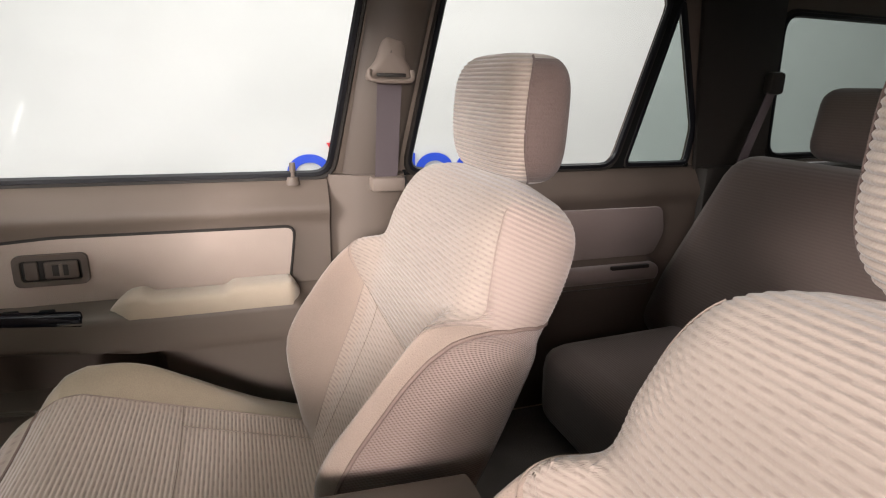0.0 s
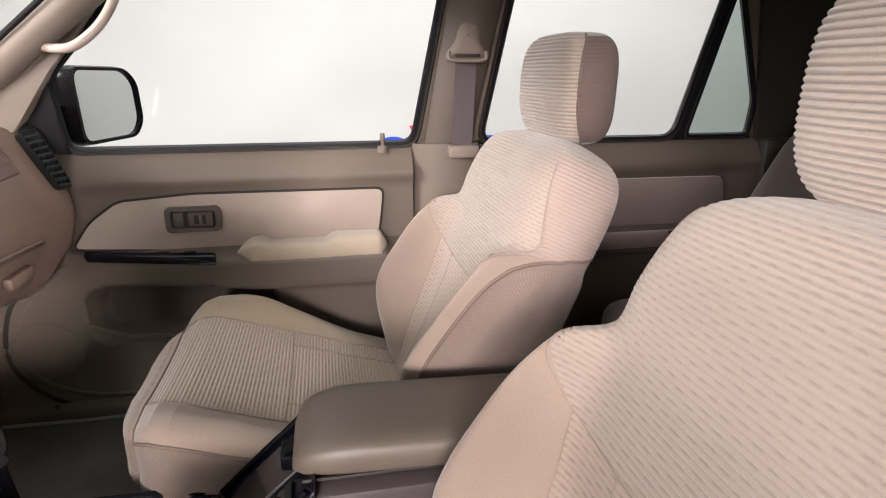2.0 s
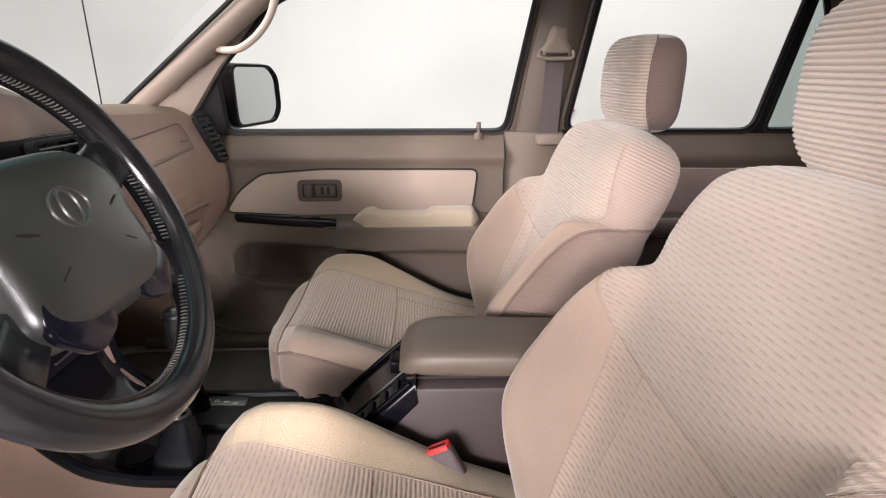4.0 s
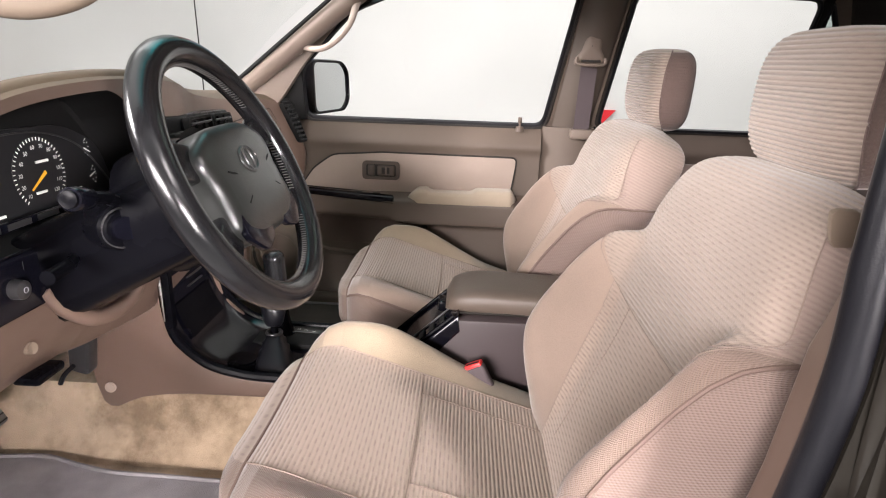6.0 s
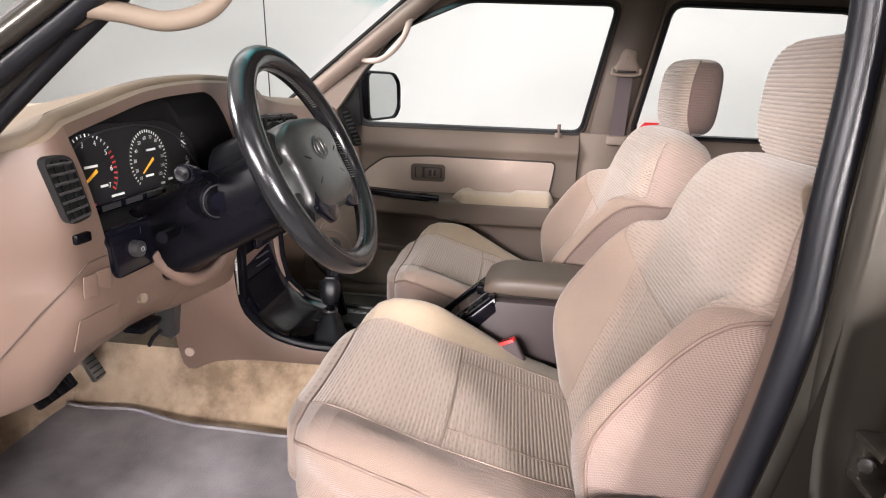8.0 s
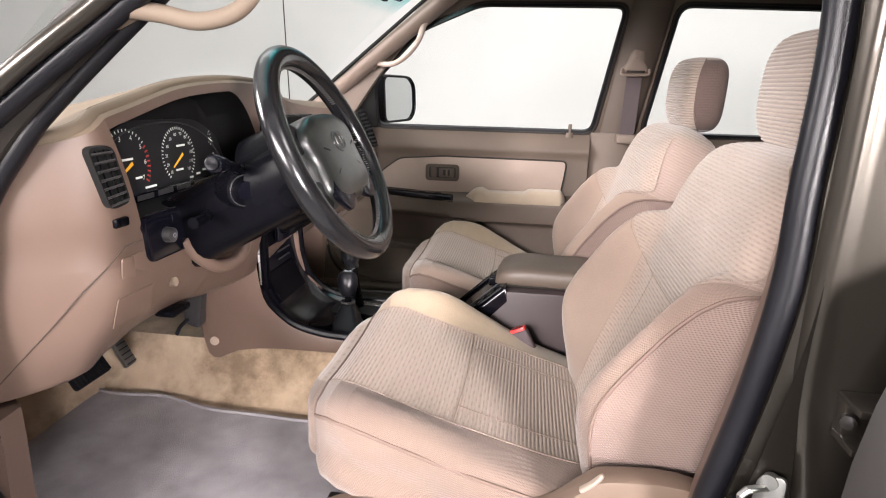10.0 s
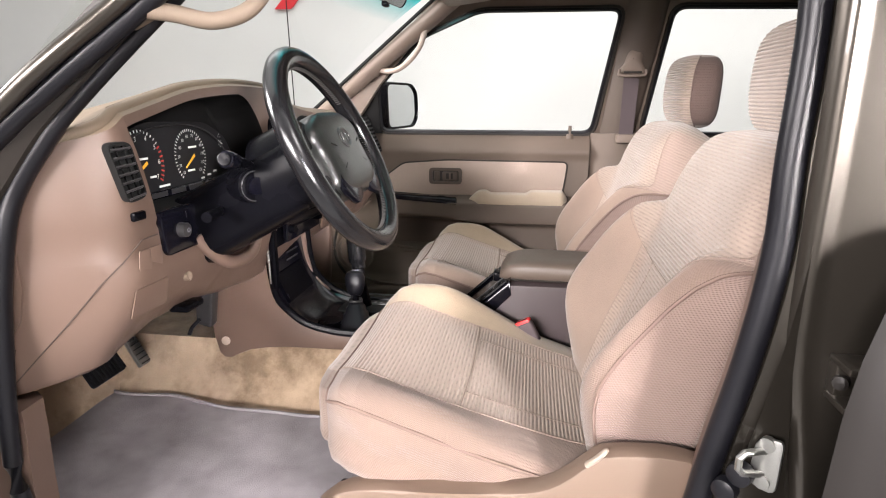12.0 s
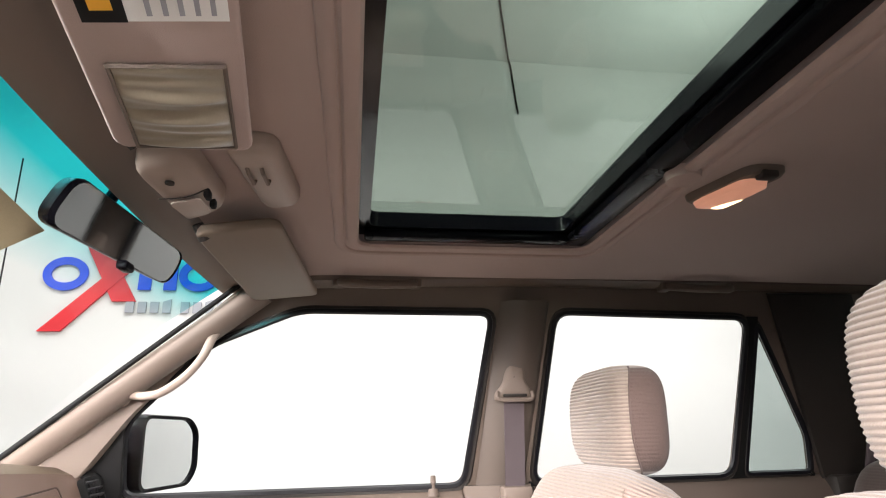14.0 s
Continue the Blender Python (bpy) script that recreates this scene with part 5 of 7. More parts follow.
part("dash_lip", tube([dash_profile(y)[4] + V(0.006 - 0.02 * max(0, y + 0.16) / 0.2, 0, -0.010 - 0.02 * max(0, y + 0.16) / 0.2) for y in [-0.745 + 0.785 * k / 60 for k in range(61)]], [0.0105 if k < 46 else 0.0105 - 0.0008 * (k - 46) for k in range(61)], 12), DASH_TOP, dash, "rolled beige lip", sharp=80)
part("dash_end", prism(dash_profile(-0.754), (0, -0.004, 0), 0), TAN, dash)
part("dash_end", prism(dash_profile(0.727), (0, 0.004, 0), 0), TAN, dash)
part("dash_split", tube([V(-0.301, -0.622, 1.013), V(-0.302, -0.66, 1.012)] + [dash_profile(y)[k] + V(0.001, -0.0015, 0) for y, k in ((-0.690, 12), (-0.712, 13), (-0.728, 14), (-0.742, 15))] + [V(-0.462, -0.757, 0.86)], 0.0011, 5), JOINT, dash)

# vents


def vent(name, a, b, c, d, n, parent, tag=""):
    """A vent between corners a (top left), b (top right), c (low right), d (low left) with n slats."""
    a, b, c, d = (Vector(p) for p in (a, b, c, d))
    nrm = (b - a).cross(d - a).normalized()
    if nrm.x < 0:
        nrm.negate()
    a, b, c, d = (p + nrm * 0.007 for p in (a, b, c, d))
    ol = rounded([a, b, c, d], 0.012)
    cen = sum(ol, V(0, 0, 0)) / len(ol)
    rim = [[p + nrm * 0.004 for p in ol], [cen.lerp(p, 0.9) + nrm * 0.004 for p in ol], [cen.lerp(p, 0.88) - nrm * 0.0045 for p in ol], [cen - nrm * 0.0045 for p in ol]]
    v = part(name, loft([[cen.lerp(p, 1.02) - nrm * 0.012 for p in ol], [cen.lerp(p, 1.02) for p in ol]] + rim), BLACK_MATT, parent, tag, sharp=30)
    for k in range(n):
        t = (k + 0.6) / (n + 0.2)
        p, q = a.lerp(d, t), b.lerp(c, t)
        p, q = p.lerp(q, 0.07), q.lerp(p, 0.07)
        dn = (d - a).normalized()
        part("slat", prism([p + nrm * 0.0055, q + nrm * 0.0055, q - nrm * 0.004 + dn * 0.003, p - nrm * 0.004 + dn * 0.003], dn * 0.0032, 0.0006, 1), SLAT, v)
    for s in (0.33, 0.67):
        part("vane", prism([a.lerp(b, s) + nrm * 0.001, a.lerp(b, s) - nrm * 0.004, d.lerp(c, s) - nrm * 0.004, d.lerp(c, s) + nrm * 0.001], (b - a).normalized() * 0.002, 0), BLACK_MATT, v)
    return v


vent("air_vent", (-0.310, -0.708, 1.162), (-0.297, -0.675, 1.164), (-0.292, -0.656, 1.081), (-0.299, -0.690, 1.074), 7, dash, "black air vent")
vent("air_vent", (-0.336, 0.642, 1.150), (-0.320, 0.690, 1.154), (-0.272, 0.690, 1.030), (-0.284, 0.652, 1.032), 9, dash, "black air vent")
part("vent_surround", prism(rounded([V(-0.292, -0.178, 1.182), V(-0.320, 0.188, 1.168), V(-0.296, 0.168, 1.058), V(-0.278, -0.192, 1.058)], 0.015), (-0.03, 0, 0), 0.004), BLACK, dash, "black centre panel")
vent("air_vent", (-0.296, -0.088, 1.172), (-0.306, 0.040, 1.168), (-0.288, 0.036, 1.078), (-0.279, -0.090, 1.078), 5, dash, "black air vent")
vent("air_vent", (-0.307, 0.050, 1.167), (-0.315, 0.168, 1.162), (-0.295, 0.156, 1.078), (-0.288, 0.046, 1.078), 5, dash, "black air vent")
for yy in (-0.160, -0.128):
    part("panel_button", box(-0.296, -0.278, yy, yy + 0.027, 1.120, 1.150, 0.004), BLACK_MATT, dash)
part("small_switch", box(-0.300, -0.291, -0.684, -0.656, 1.045, 1.059, 0.003), BLACK, dash)
# airbag cover and glovebox lines
def dash_plate(name, corners, push, material, r=0.012, lbl=""):
    return part(name, prism(rounded([V(*c) for c in corners], r), push, 0.003), material, dash, lbl)


dash_plate("airbag_cover", [(-0.352, 0.297, 1.124), (-0.358, 0.596, 1.137), (-0.331, 0.612, 1.079), (-0.325, 0.300, 1.069)], (0.004, 0, 0.002), TAN, 0.008, "tan airbag cover")
part("cover_groove", tube(rounded([V(-0.3495, 0.293, 1.127), V(-0.3555, 0.599, 1.140), V(-0.3275, 0.616, 1.077), V(-0.3215, 0.296, 1.066)], 0.01), 0.002, 5, True, up=(1, 0, 0)), JOINT, dash)
part("cover_mark", box(-0.337, -0.3325, 0.55, 0.595, 1.096, 1.101, 0), TRIM, dash)
dash_plate("glovebox_door", [(-0.308, 0.20, 0.985), (-0.308, 0.63, 0.99), (-0.350, 0.60, 0.845), (-0.350, 0.22, 0.835)], (0.010, 0, 0), TAN, 0.02, "tan glovebox door")
part("glovebox_lip", tube([V(-0.300, 0.17, 0.958), V(-0.298, 0.30, 0.955), V(-0.300, 0.50, 0.945), V(-0.312, 0.66, 0.930)], 0.007, 10, flat=0.7), TAN, dash)
# dark bar drawn as the shade below the step of the lip
part("lip_shade", tube([V(-0.302, 0.17, 0.949), V(-0.300, 0.30, 0.946), V(-0.302, 0.50, 0.936), V(-0.314, 0.66, 0.921)], 0.0035, 8), JOINT, dash)
part("glovebox_handle", box(-0.318, -0.300, 0.44, 0.53, 0.880, 0.905, 0.006), TAN, dash)
# left lower covers
for z0, z1, y0, y1 in ((0.997, 0.945, -0.672, -0.650), (0.997, 0.945, -0.647, -0.622), (0.940, 0.893, -0.690, -0.612)):
    dash_plate("blank_cover", [(-0.302, y0, z0), (-0.298, y1, z0), (-0.300 - 0.25 * max(0, 0.93 - z1), y1, z1), (-0.305 - 0.25 * max(0, 0.93 - z1), y0 - 0.004, z1)], (0.0025, -0.0005, 0), TAN, 0.004)
part("screw_cap", tube([V(-0.320, -0.555, 0.920), V(-0.296, -0.556, 0.923), V(-0.298, -0.556, 0.923)], [0.008, 0.008, 0.005], 14), PAD, dash)
part("column_lip", tube(spline([V(-0.302, -0.515, 0.985), V(-0.286, -0.492, 0.948), V(-0.276, -0.455, 0.922), V(-0.272, -0.405, 0.914), V(-0.276, -0.355, 0.922), V(-0.288, -0.315, 0.945), V(-0.305, -0.295, 0.98)], 5), 0.0125, 12), TAN, dash, "rolled tan lip under the column")
part("hood_release", box(-0.385, -0.345, -0.50, -0.44, 0.828, 0.842, 0.005), BLACK, dash, "black bonnet release lever")
# black panel below the instruments
dash_plate("switch_panel", [(-0.312, -0.612, 1.046), (-0.312, -0.200, 1.046), (-0.310, -0.205, 0.965), (-0.307, -0.612, 0.972)], (0.013, 0, 0), GLOSS_BLACK, 0.012, "glossy black switch panel")
part("dimmer_plate", box(-0.304, -0.299, -0.588, -0.545, 0.985, 1.036, 0.003), BLACK_MATT, dash)
dim = part("dimmer_knob", tube([V(-0.300, -0.566, 1.008), V(-0.284, -0.566, 1.008), V(-0.282, -0.566, 1.008)], [0.013, 0.012, 0.008], 16), SLAT, dash, "round dark dimmer knob")
part("knob_mark", tube([V(-0.2815, -0.566 + 0.0035 * math.cos(a), 1.008 + 0.0035 * math.sin(a)) for a in (2 * math.pi * k / 12 for k in range(12))], 0.0006, 4, True, up=(1, 0, 0)), SIGN_GREY, dim)
part("plate_line", tube([V(-0.2985, -0.590, 0.988), V(-0.2985, -0.543, 0.988), V(-0.2985, -0.543, 1.036)], 0.0007, 4), EMBLEM, dash)

# ---- instrument cluster ----
clus = part("instrument_panel", sheet(r2([(-0.625, 1.052), (-0.190, 1.052), (-0.22, 1.14), (-0.30, 1.178), (-0.50, 1.184), (-0.605, 1.15)], 0.03), [], lambda y, z: V(-0.383 - 0.06 * (z - 1.05), y, z), (-0.006, 0, 0)), DIAL, dash, "black instrument panel")


def arc_marks(name, cy, cz, r, a0, a1, n, ln, w, material, parent):
    for k in range(n):
        a = radians(a0 + (a1 - a0) * k / max(1, n - 1))
        c, s = math.cos(a), math.sin(a)
        t = V(-0.3815 - 0.06 * (cz - 1.05), cy, cz)
        e, f = V(-0.06 * s, c, s), V(-0.06 * c, -s, c)
        part(name, prism([t + e * r - f * w, t + e * r + f * w, t + e * (r - ln) + f * w, t + e * (r - ln) - f * w], (0.0008, 0, 0), 0), material, parent, smooth=False)


def gauge(cy, cz, r, a0, a1, n, red_from, needle, digits, dr):
    ring = part("gauge", tube([V(-0.3815 - 0.06 * (cz + r * math.sin(a) - 1.05), cy + r * math.cos(a), cz + r * math.sin(a)) for a in (radians(a0 + (a1 - a0) * k / 40) for k in range(41))], 0.0005, 4, up=(1, 0, 0)), VINYL, clus, "dial with white marks")
    nr = int(n * red_from)
    arc_marks("mark", cy, cz, r, a0, a0 + (a1 - a0) * (nr - 1) / (n - 1), nr, min(0.0048, r * 0.12), min(0.0007, r * 0.018), GAUGE_WHITE, ring)
    if nr < n:
        arc_marks("mark", cy, cz, r, a0 + (a1 - a0) * nr / (n - 1), a1, n - nr, 0.008, 0.0013, RED_MARK, ring)
    a = radians(needle)
    d, f = V(-0.06 * math.sin(a), math.cos(a), math.sin(a)), V(0, -math.sin(a), math.cos(a))
    t = V(-0.3795, cy, cz)
    part("needle", prism([t - f * r * 0.05 - d * r * 0.1, t + f * r * 0.05 - d * r * 0.1, t + d * r * 0.66 + f * r * 0.022, t + d * r * 0.66 - f * r * 0.022], (0.001, 0, 0), 0), GAUGE_ORANGE if r > 0.03 else GAUGE_WHITE, ring, smooth=False)
    for k, txt in enumerate(digits):
        a = radians(a0 + (a1 - a0) * k / (len(digits) - 1))
        text(txt, V(-0.3805 - 0.06 * (cz - 1.05), cy + dr * math.cos(a), cz + dr * math.sin(a)), (0.0125 if r > 0.03 else 0.006) if len(txt) < 2 else 0.0085, GAUGE_WHITE, ring)


def text(body, at, size, material, parent, name="numeral", turn=None):
    """Flat lettering that faces the rear of the car, or as turned."""
    cu = bpy.data.curves.new("letters", "FONT")
    cu.body, cu.size, cu.align_x, cu.align_y = body, size, "CENTER", "CENTER"
    tmp = bpy.data.objects.new("letters", cu)
    me = bpy.data.meshes.new_from_object(tmp)
    bpy.data.objects.remove(tmp)
    bm = bmesh.new()
    bm.from_mesh(me)
    bpy.data.meshes.remove(me)
    m = turn or Matrix(((0, 0, 1), (1, 0, 0), (0, 1, 0))).to_4x4()
    bm.transform(Matrix.Translation(at) @ m)
    return part(name, bm, material, parent, smooth=False)


gauge(-0.520, 1.112, 0.060, 215, -35, 29, 0.74, 208, ["0", "1", "2", "3", "4", "5", "6", "7"], 0.046)
gauge(-0.370, 1.112, 0.054, 225, -45, 37, 1.0, 212, ["10", "20", "30", "40", "50", "60", "70", "80", "90", "100", "110", "120"], 0.041)
gauge(-0.268, 1.136, 0.022, 40, -40, 5, 1.0, -30, ["C", "H"], 0.014)
gauge(-0.262, 1.090, 0.022, 40, -40, 5, 1.0, 20, ["E", "F"], 0.014)
for by, bz, bw, col in ((-0.34, 1.066, 0.010, GAUGE_WHITE), (-0.315, 1.070, 0.012, GAUGE_WHITE), (-0.292, 1.075, 0.010, GAUGE_WHITE), (-0.50, 1.088, 0.016, GAUGE_WHITE), (-0.368, 1.131, 0.026, GAUGE_WHITE), (-0.525, 1.122, 0.028, GAUGE_WHITE), (-0.378, 1.086, 0.022, GAUGE_WHITE), (-0.55, 1.062, 0.012, RED_MARK), (-0.53, 1.062, 0.010, RED_MARK), (-0.47, 1.068, 0.03, GAUGE_WHITE)):
    part("legend", box(-0.382, -0.3800, by - bw / 2, by + bw / 2, bz - 0.0018, bz + 0.0018, 0), col, clus, smooth=False)

strip = part("indicator_strip", box(-0.372, -0.366, -0.600, -0.235, 1.050, 1.064, 0.002), GLOSS_BLACK, dash, "dark indicator light strip")
for k in range(6):
    part("indicator", box(-0.3665, -0.3650, -0.590 + 0.058 * k, -0.545 + 0.058 * k, 1.0525, 1.0615, 0.0006), RED_MARK if k == 0 else SLAT, strip, smooth=False)
part("lens_edge", tube(spline([V(-0.374, -0.600, 1.066), V(-0.376, -0.590, 1.125), V(-0.378, -0.545, 1.162), V(-0.379, -0.46, 1.176), V(-0.379, -0.36, 1.172), V(-0.377, -0.28, 1.140), V(-0.374, -0.215, 1.068)], 6), 0.0014, 6), SLAT, dash, "edge of the instrument lens")

# ---- steering column and wheel ----
col = thing("steering_column", (-0.25, -0.405, 1.03), "black steering column cover with stalks and ignition", "steering column")
AX = V(math.cos(0.46), 0, math.sin(0.46))
UP = V(-math.sin(0.46), 0, math.cos(0.46))
HUB = V(-0.064, -0.421, 1.131)
sec = []
for k in range(15):
    t = k / 14
    d = -0.315 + 0.265 * t
    w, hu, hd = 0.092 + 0.006 * math.sin(t * 3.1), 0.056, 0.084 - 0.010 * t
    c = HUB + AX * d
    sec.append([c + V(0, w * math.copysign(abs(math.cos(a)) ** 0.55, math.cos(a)), 0) + UP * ((hu if math.sin(a) > 0 else hd) * math.copysign(abs(math.sin(a)) ** 0.55, math.sin(a))) for a in (2 * math.pi * q / 24 for q in range(24))])
part("shroud", loft(sec, caps=True), BLACK, col, "black plastic shroud", sharp=60)
part("collar", tube([HUB + AX * -0.135, HUB + AX * -0.130, HUB + AX * -0.075, HUB + AX * -0.045], [0.086, 0.090, 0.089, 0.078], 32, up=(0, 1, 0)), BLACK, col, "black bell-shaped cover")
st = part("light_stalk", tube(spline([V(-0.185, -0.491, 1.10), V(-0.190, -0.526, 1.118), V(-0.192, -0.561, 1.126)], 4), 0.008, 10), BLACK, col, "black indicator stalk")
part("stalk_knob", tube([V(-0.192, -0.551, 1.124), V(-0.192, -0.558, 1.125), V(-0.190, -0.588, 1.131), V(-0.189, -0.593, 1.132), V(-0.189, -0.595, 1.132)], [0.009, 0.013, 0.015, 0.013, 0.005], 20), GLOSS_BLACK, st)
part("knob_end", tube([V(-0.189, -0.5945, 1.132), V(-0.1885, -0.5975, 1.1325), V(-0.1885, -0.598, 1.1325)], [0.011, 0.010, 0.004], 18), BLACK, st, "black knob end")
part("wiper_stalk", tube(spline([HUB + AX * -0.11 + V(0, 0.07, 0.01), HUB + AX * -0.08 + V(0, 0.15, 0.015)], 4), 0.008, 10), BLACK, col)
ign = part("ignition_ring", tube([V(-0.212, -0.491, 1.075), V(-0.182, -0.514, 1.078), V(-0.180, -0.515, 1.078)], [0.034, 0.030, 0.022], 22), BLACK, col, "black ignition switch ring")
part("ring_edge", tube([V(-0.1795, -0.5155, 1.078) + V(0.60 * 0.026 * math.cos(a), 0.79 * 0.026 * math.cos(a), 0.026 * math.sin(a)) for a in (2 * math.pi * k / 28 for k in range(28))], 0.0012, 6, True), SLAT, ign)
part("key_slot", tube([V(-0.181, -0.5145, 1.078), V(-0.172, -0.521, 1.079)], [0.017, 0.015], 16), GLOSS_BLACK, ign)
part("tilt_lever", tube(spline([V(-0.265, -0.496, 1.03), V(-0.240, -0.536, 1.036), V(-0.232, -0.564, 1.037)], 4), 0.008, 8), BLACK, col)
part("tilt_knob", tube([V(-0.233, -0.561, 1.037), V(-0.229, -0.596, 1.037)], 0.009, 12), BLACK, col)

wheel = thing("steering_wheel", HUB, "black leather four-spoke steering wheel with a vinyl hub", "steering wheel")


def on_wheel(r, a, d=0.0):
    """Polar place on the wheel, angle from the right, lifted d towards the driver."""
    return HUB + V(0, r * math.cos(a), 0) + UP * (r * math.sin(a)) + AX * d


RIM_R = 0.1795
part("rim", tube([on_wheel(RIM_R, 2 * math.pi * k / 72, 0.004) for k in range(72)], 0.0198, 14, True, up=AX), LEATHER, wheel, "black leather rim", sharp=80)
for a0, a1 in ((34, 146), (-20, 12), (168, 200), (215, 325)):
    for k in range(int((a1 - a0) / 1.7)):
        a = radians(a0 + 1.7 * k)
        b = a + radians(0.8)
        part("stitch", tube([on_wheel(RIM_R - 0.0192, a, 0.0085), on_wheel(RIM_R - 0.0204, (a + b) / 2, 0.0045), on_wheel(RIM_R - 0.0196, b, 0.0005)], 0.0007, 4), STITCH, wheel)


HUB_EDGE = [(0, 0.104), (20, 0.118), (40, 0.100), (65, 0.080), (90, 0.073), (115, 0.080), (140, 0.100), (160, 0.118), (180, 0.104), (197, 0.110), (212, 0.122), (230, 0.110), (250, 0.094), (270, 0.088), (290, 0.094), (310, 0.110), (328, 0.122), (343, 0.110), (360, 0.104)]
hub = part("hub_pad", loft([[on_wheel(q * curve_table(HUB_EDGE, a), radians(a), d) for a in range(0, 360, 5)] for q, d in ((0.94, -0.032), (1.0, -0.022), (1.0, 0.004), (0.975, 0.013), (0.92, 0.019), (0.80, 0.0225), (0.5, 0.0255), (0.2, 0.0262), (0.0, 0.0263))]), VINYL, wheel, "dark grey vinyl hub pad", sharp=70)
for rx, ry in ((0.026, 0.0180), (0.011, 0.0165)):
    part("emblem", tube([HUB + AX * 0.0262 + V(0, rx * math.cos(a), 0) + UP * (ry * math.sin(a) + 0.016) for a in (2 * math.pi * k / 28 for k in range(28))], 0.0021, 6, True, up=AX), EMBLEM, hub, "embossed oval mark")
for s in (1, -1):
    a = 20 if s > 0 else 160
    part("spoke", prism(rounded([on_wheel(0.095, radians(a - 14 * s), 0.004), on_wheel(0.168, radians(a - 11 * s), 0.006), on_wheel(0.170, radians(a + 7 * s), 0.006), on_wheel(0.092, radians(a + 16 * s), 0.004)], 0.008), AX * -0.020, 0.006), LEATHER, wheel, "black spoke")
    b = -30 if s > 0 else 210
    part("spoke", prism(rounded([on_wheel(0.095, radians(b - 12 * s), 0.004), on_wheel(0.170, radians(b - 9 * s), 0.006), on_wheel(0.170, radians(b + 8 * s), 0.006), on_wheel(0.095, radians(b + 14 * s), 0.004)], 0.008), AX * -0.020, 0.006), LEATHER, wheel, "black spoke")
    part("horn_pad", prism(rounded([on_wheel(q, radians(270 + s * a), 0.010) for q, a in ((0.052, 22), (0.094, 16), (0.124, 34), (0.126, 56), (0.098, 70), (0.060, 58))], 0.014, 4), AX * 0.0105, 0.002), GLOSS_BLACK, hub, "glossy black horn pad")
for sy, sz, tilt in ((0.062, 0.006, 0.35), (-0.062, 0.006, -0.35), (0.050, -0.030, -0.5), (-0.050, -0.030, 0.5)):
    c = HUB + AX * 0.0240 + V(0, sy, 0) + UP * sz
    part("hub_slit", tube([c + V(0, 0.013 * k, 0) + UP * (0.013 * k * tilt) for k in (-1, 0, 1)], [0.0012, 0.002, 0.0012], 6, up=AX), BLACK_MATT, hub)
part("hub_back", tube([HUB + AX * -0.055, HUB + AX * -0.028], [0.060, 0.085], 28, up=(0, 1, 0)), BLACK_MATT, wheel)

# ---- centre stack and console ----
con = thing("centre_console", (0.1, -0.04, 0.48), "tan and black centre console with a padded lid", "console")
side = [(-0.506, 0.735), (-0.494, 0.632), (-0.484, 0.592), (-0.471, 0.579), (-0.454, 0.579), (-0.430, 0.592), (-0.399, 0.605), (-0.35, 0.614), (-0.30, 0.618), (-0.134, 0.622), (0.10, 0.622), (0.10, 0.657), (-0.121, 0.657), (-0.20, 0.664), (-0.262, 0.684), (-0.318, 0.735), (-0.333, 0.80), (-0.338, 0.885), (-0.43, 0.885), (-0.50, 0.80)]
for y0, th in ((-0.172, 0.022), (0.072, 0.022)):
    part("side_panel", prism([V(x, y0, z) for x, z in side], (0, th, 0), 0.004), TAN, con, "tan plastic side panel")
edge = [(0.10, 0.663), (-0.121, 0.663), (-0.20, 0.670), (-0.262, 0.690), (-0.316, 0.740), (-0.331, 0.80), (-0.336, 0.885)]
for y0 in (-0.166, 0.086):
    part("tray_rim", tube(spline([V(x, y0, z) for x, z in edge], 4), 0.010, 8, flat=0.8, up=(0, 1, 0)), BLACK, con, "black rim")
curve = spline([V(-0.352, 0, 0.90), V(-0.343, 0, 0.80), V(-0.325, 0, 0.742), V(-0.288, 0, 0.694), V(-0.225, 0, 0.664), V(-0.12, 0, 0.652), V(0.12, 0, 0.650)], 6)
part("tray", loft([[V(p.x, y, p.z + 0.010 * abs((y + 0.037) / 0.115) ** 6) for y in [-0.152 + 0.0145 * k for k in range(17)]] for p in curve], closed=False), GLOSS_BLACK, con, "glossy black curved console tray", sharp=60)
part("tray_base", box(-0.40, 0.12, -0.150, 0.080, 0.56, 0.640, 0.004), BLACK_MATT, con)
part("stack_face", prism([V(-0.300, y, 1.075) for y in (-0.185, 0.105)] + [V(-0.318, 0.09, 0.87), V(-0.318, -0.165, 0.87)], (-0.012, 0, 0), 0.003), BLACK, con, "black centre stack panel")
for z0, z1 in ((1.02, 1.07), (0.955, 1.01), (0.885, 0.945)):
    part("stack_unit", box(-0.302, -0.288, -0.15, 0.07, z0, z1, 0.004), GLOSS_BLACK, con, "black radio and heater unit")
    for yy in (-0.13, 0.05):
        part("stack_knob", tube([V(-0.288, yy, (z0 + z1) / 2), V(-0.276, yy, (z0 + z1) / 2)], [0.012, 0.010], 14), BLACK, con)
part("stack_trim", box(-0.316, -0.298, -0.205, -0.186, 0.78, 1.06, 0.006), BLACK, con)
part("bright_strip", tube([V(-0.325, -0.190, 0.90), V(-0.322, -0.186, 0.79)], 0.004, 6), CHROME, con, "bright metal strip")
for z0 in (0.835, 0.815):
    part("pocket_line", box(-0.333, -0.329, -0.07, 0.00, z0, z0 + 0.003, 0.001), SLAT, con)
part("gear_gate", box(-0.225, 0.030, -0.015, 0.078, 0.648, 0.664, 0.005), BLACK_MATT, con, "black gear gate plate")
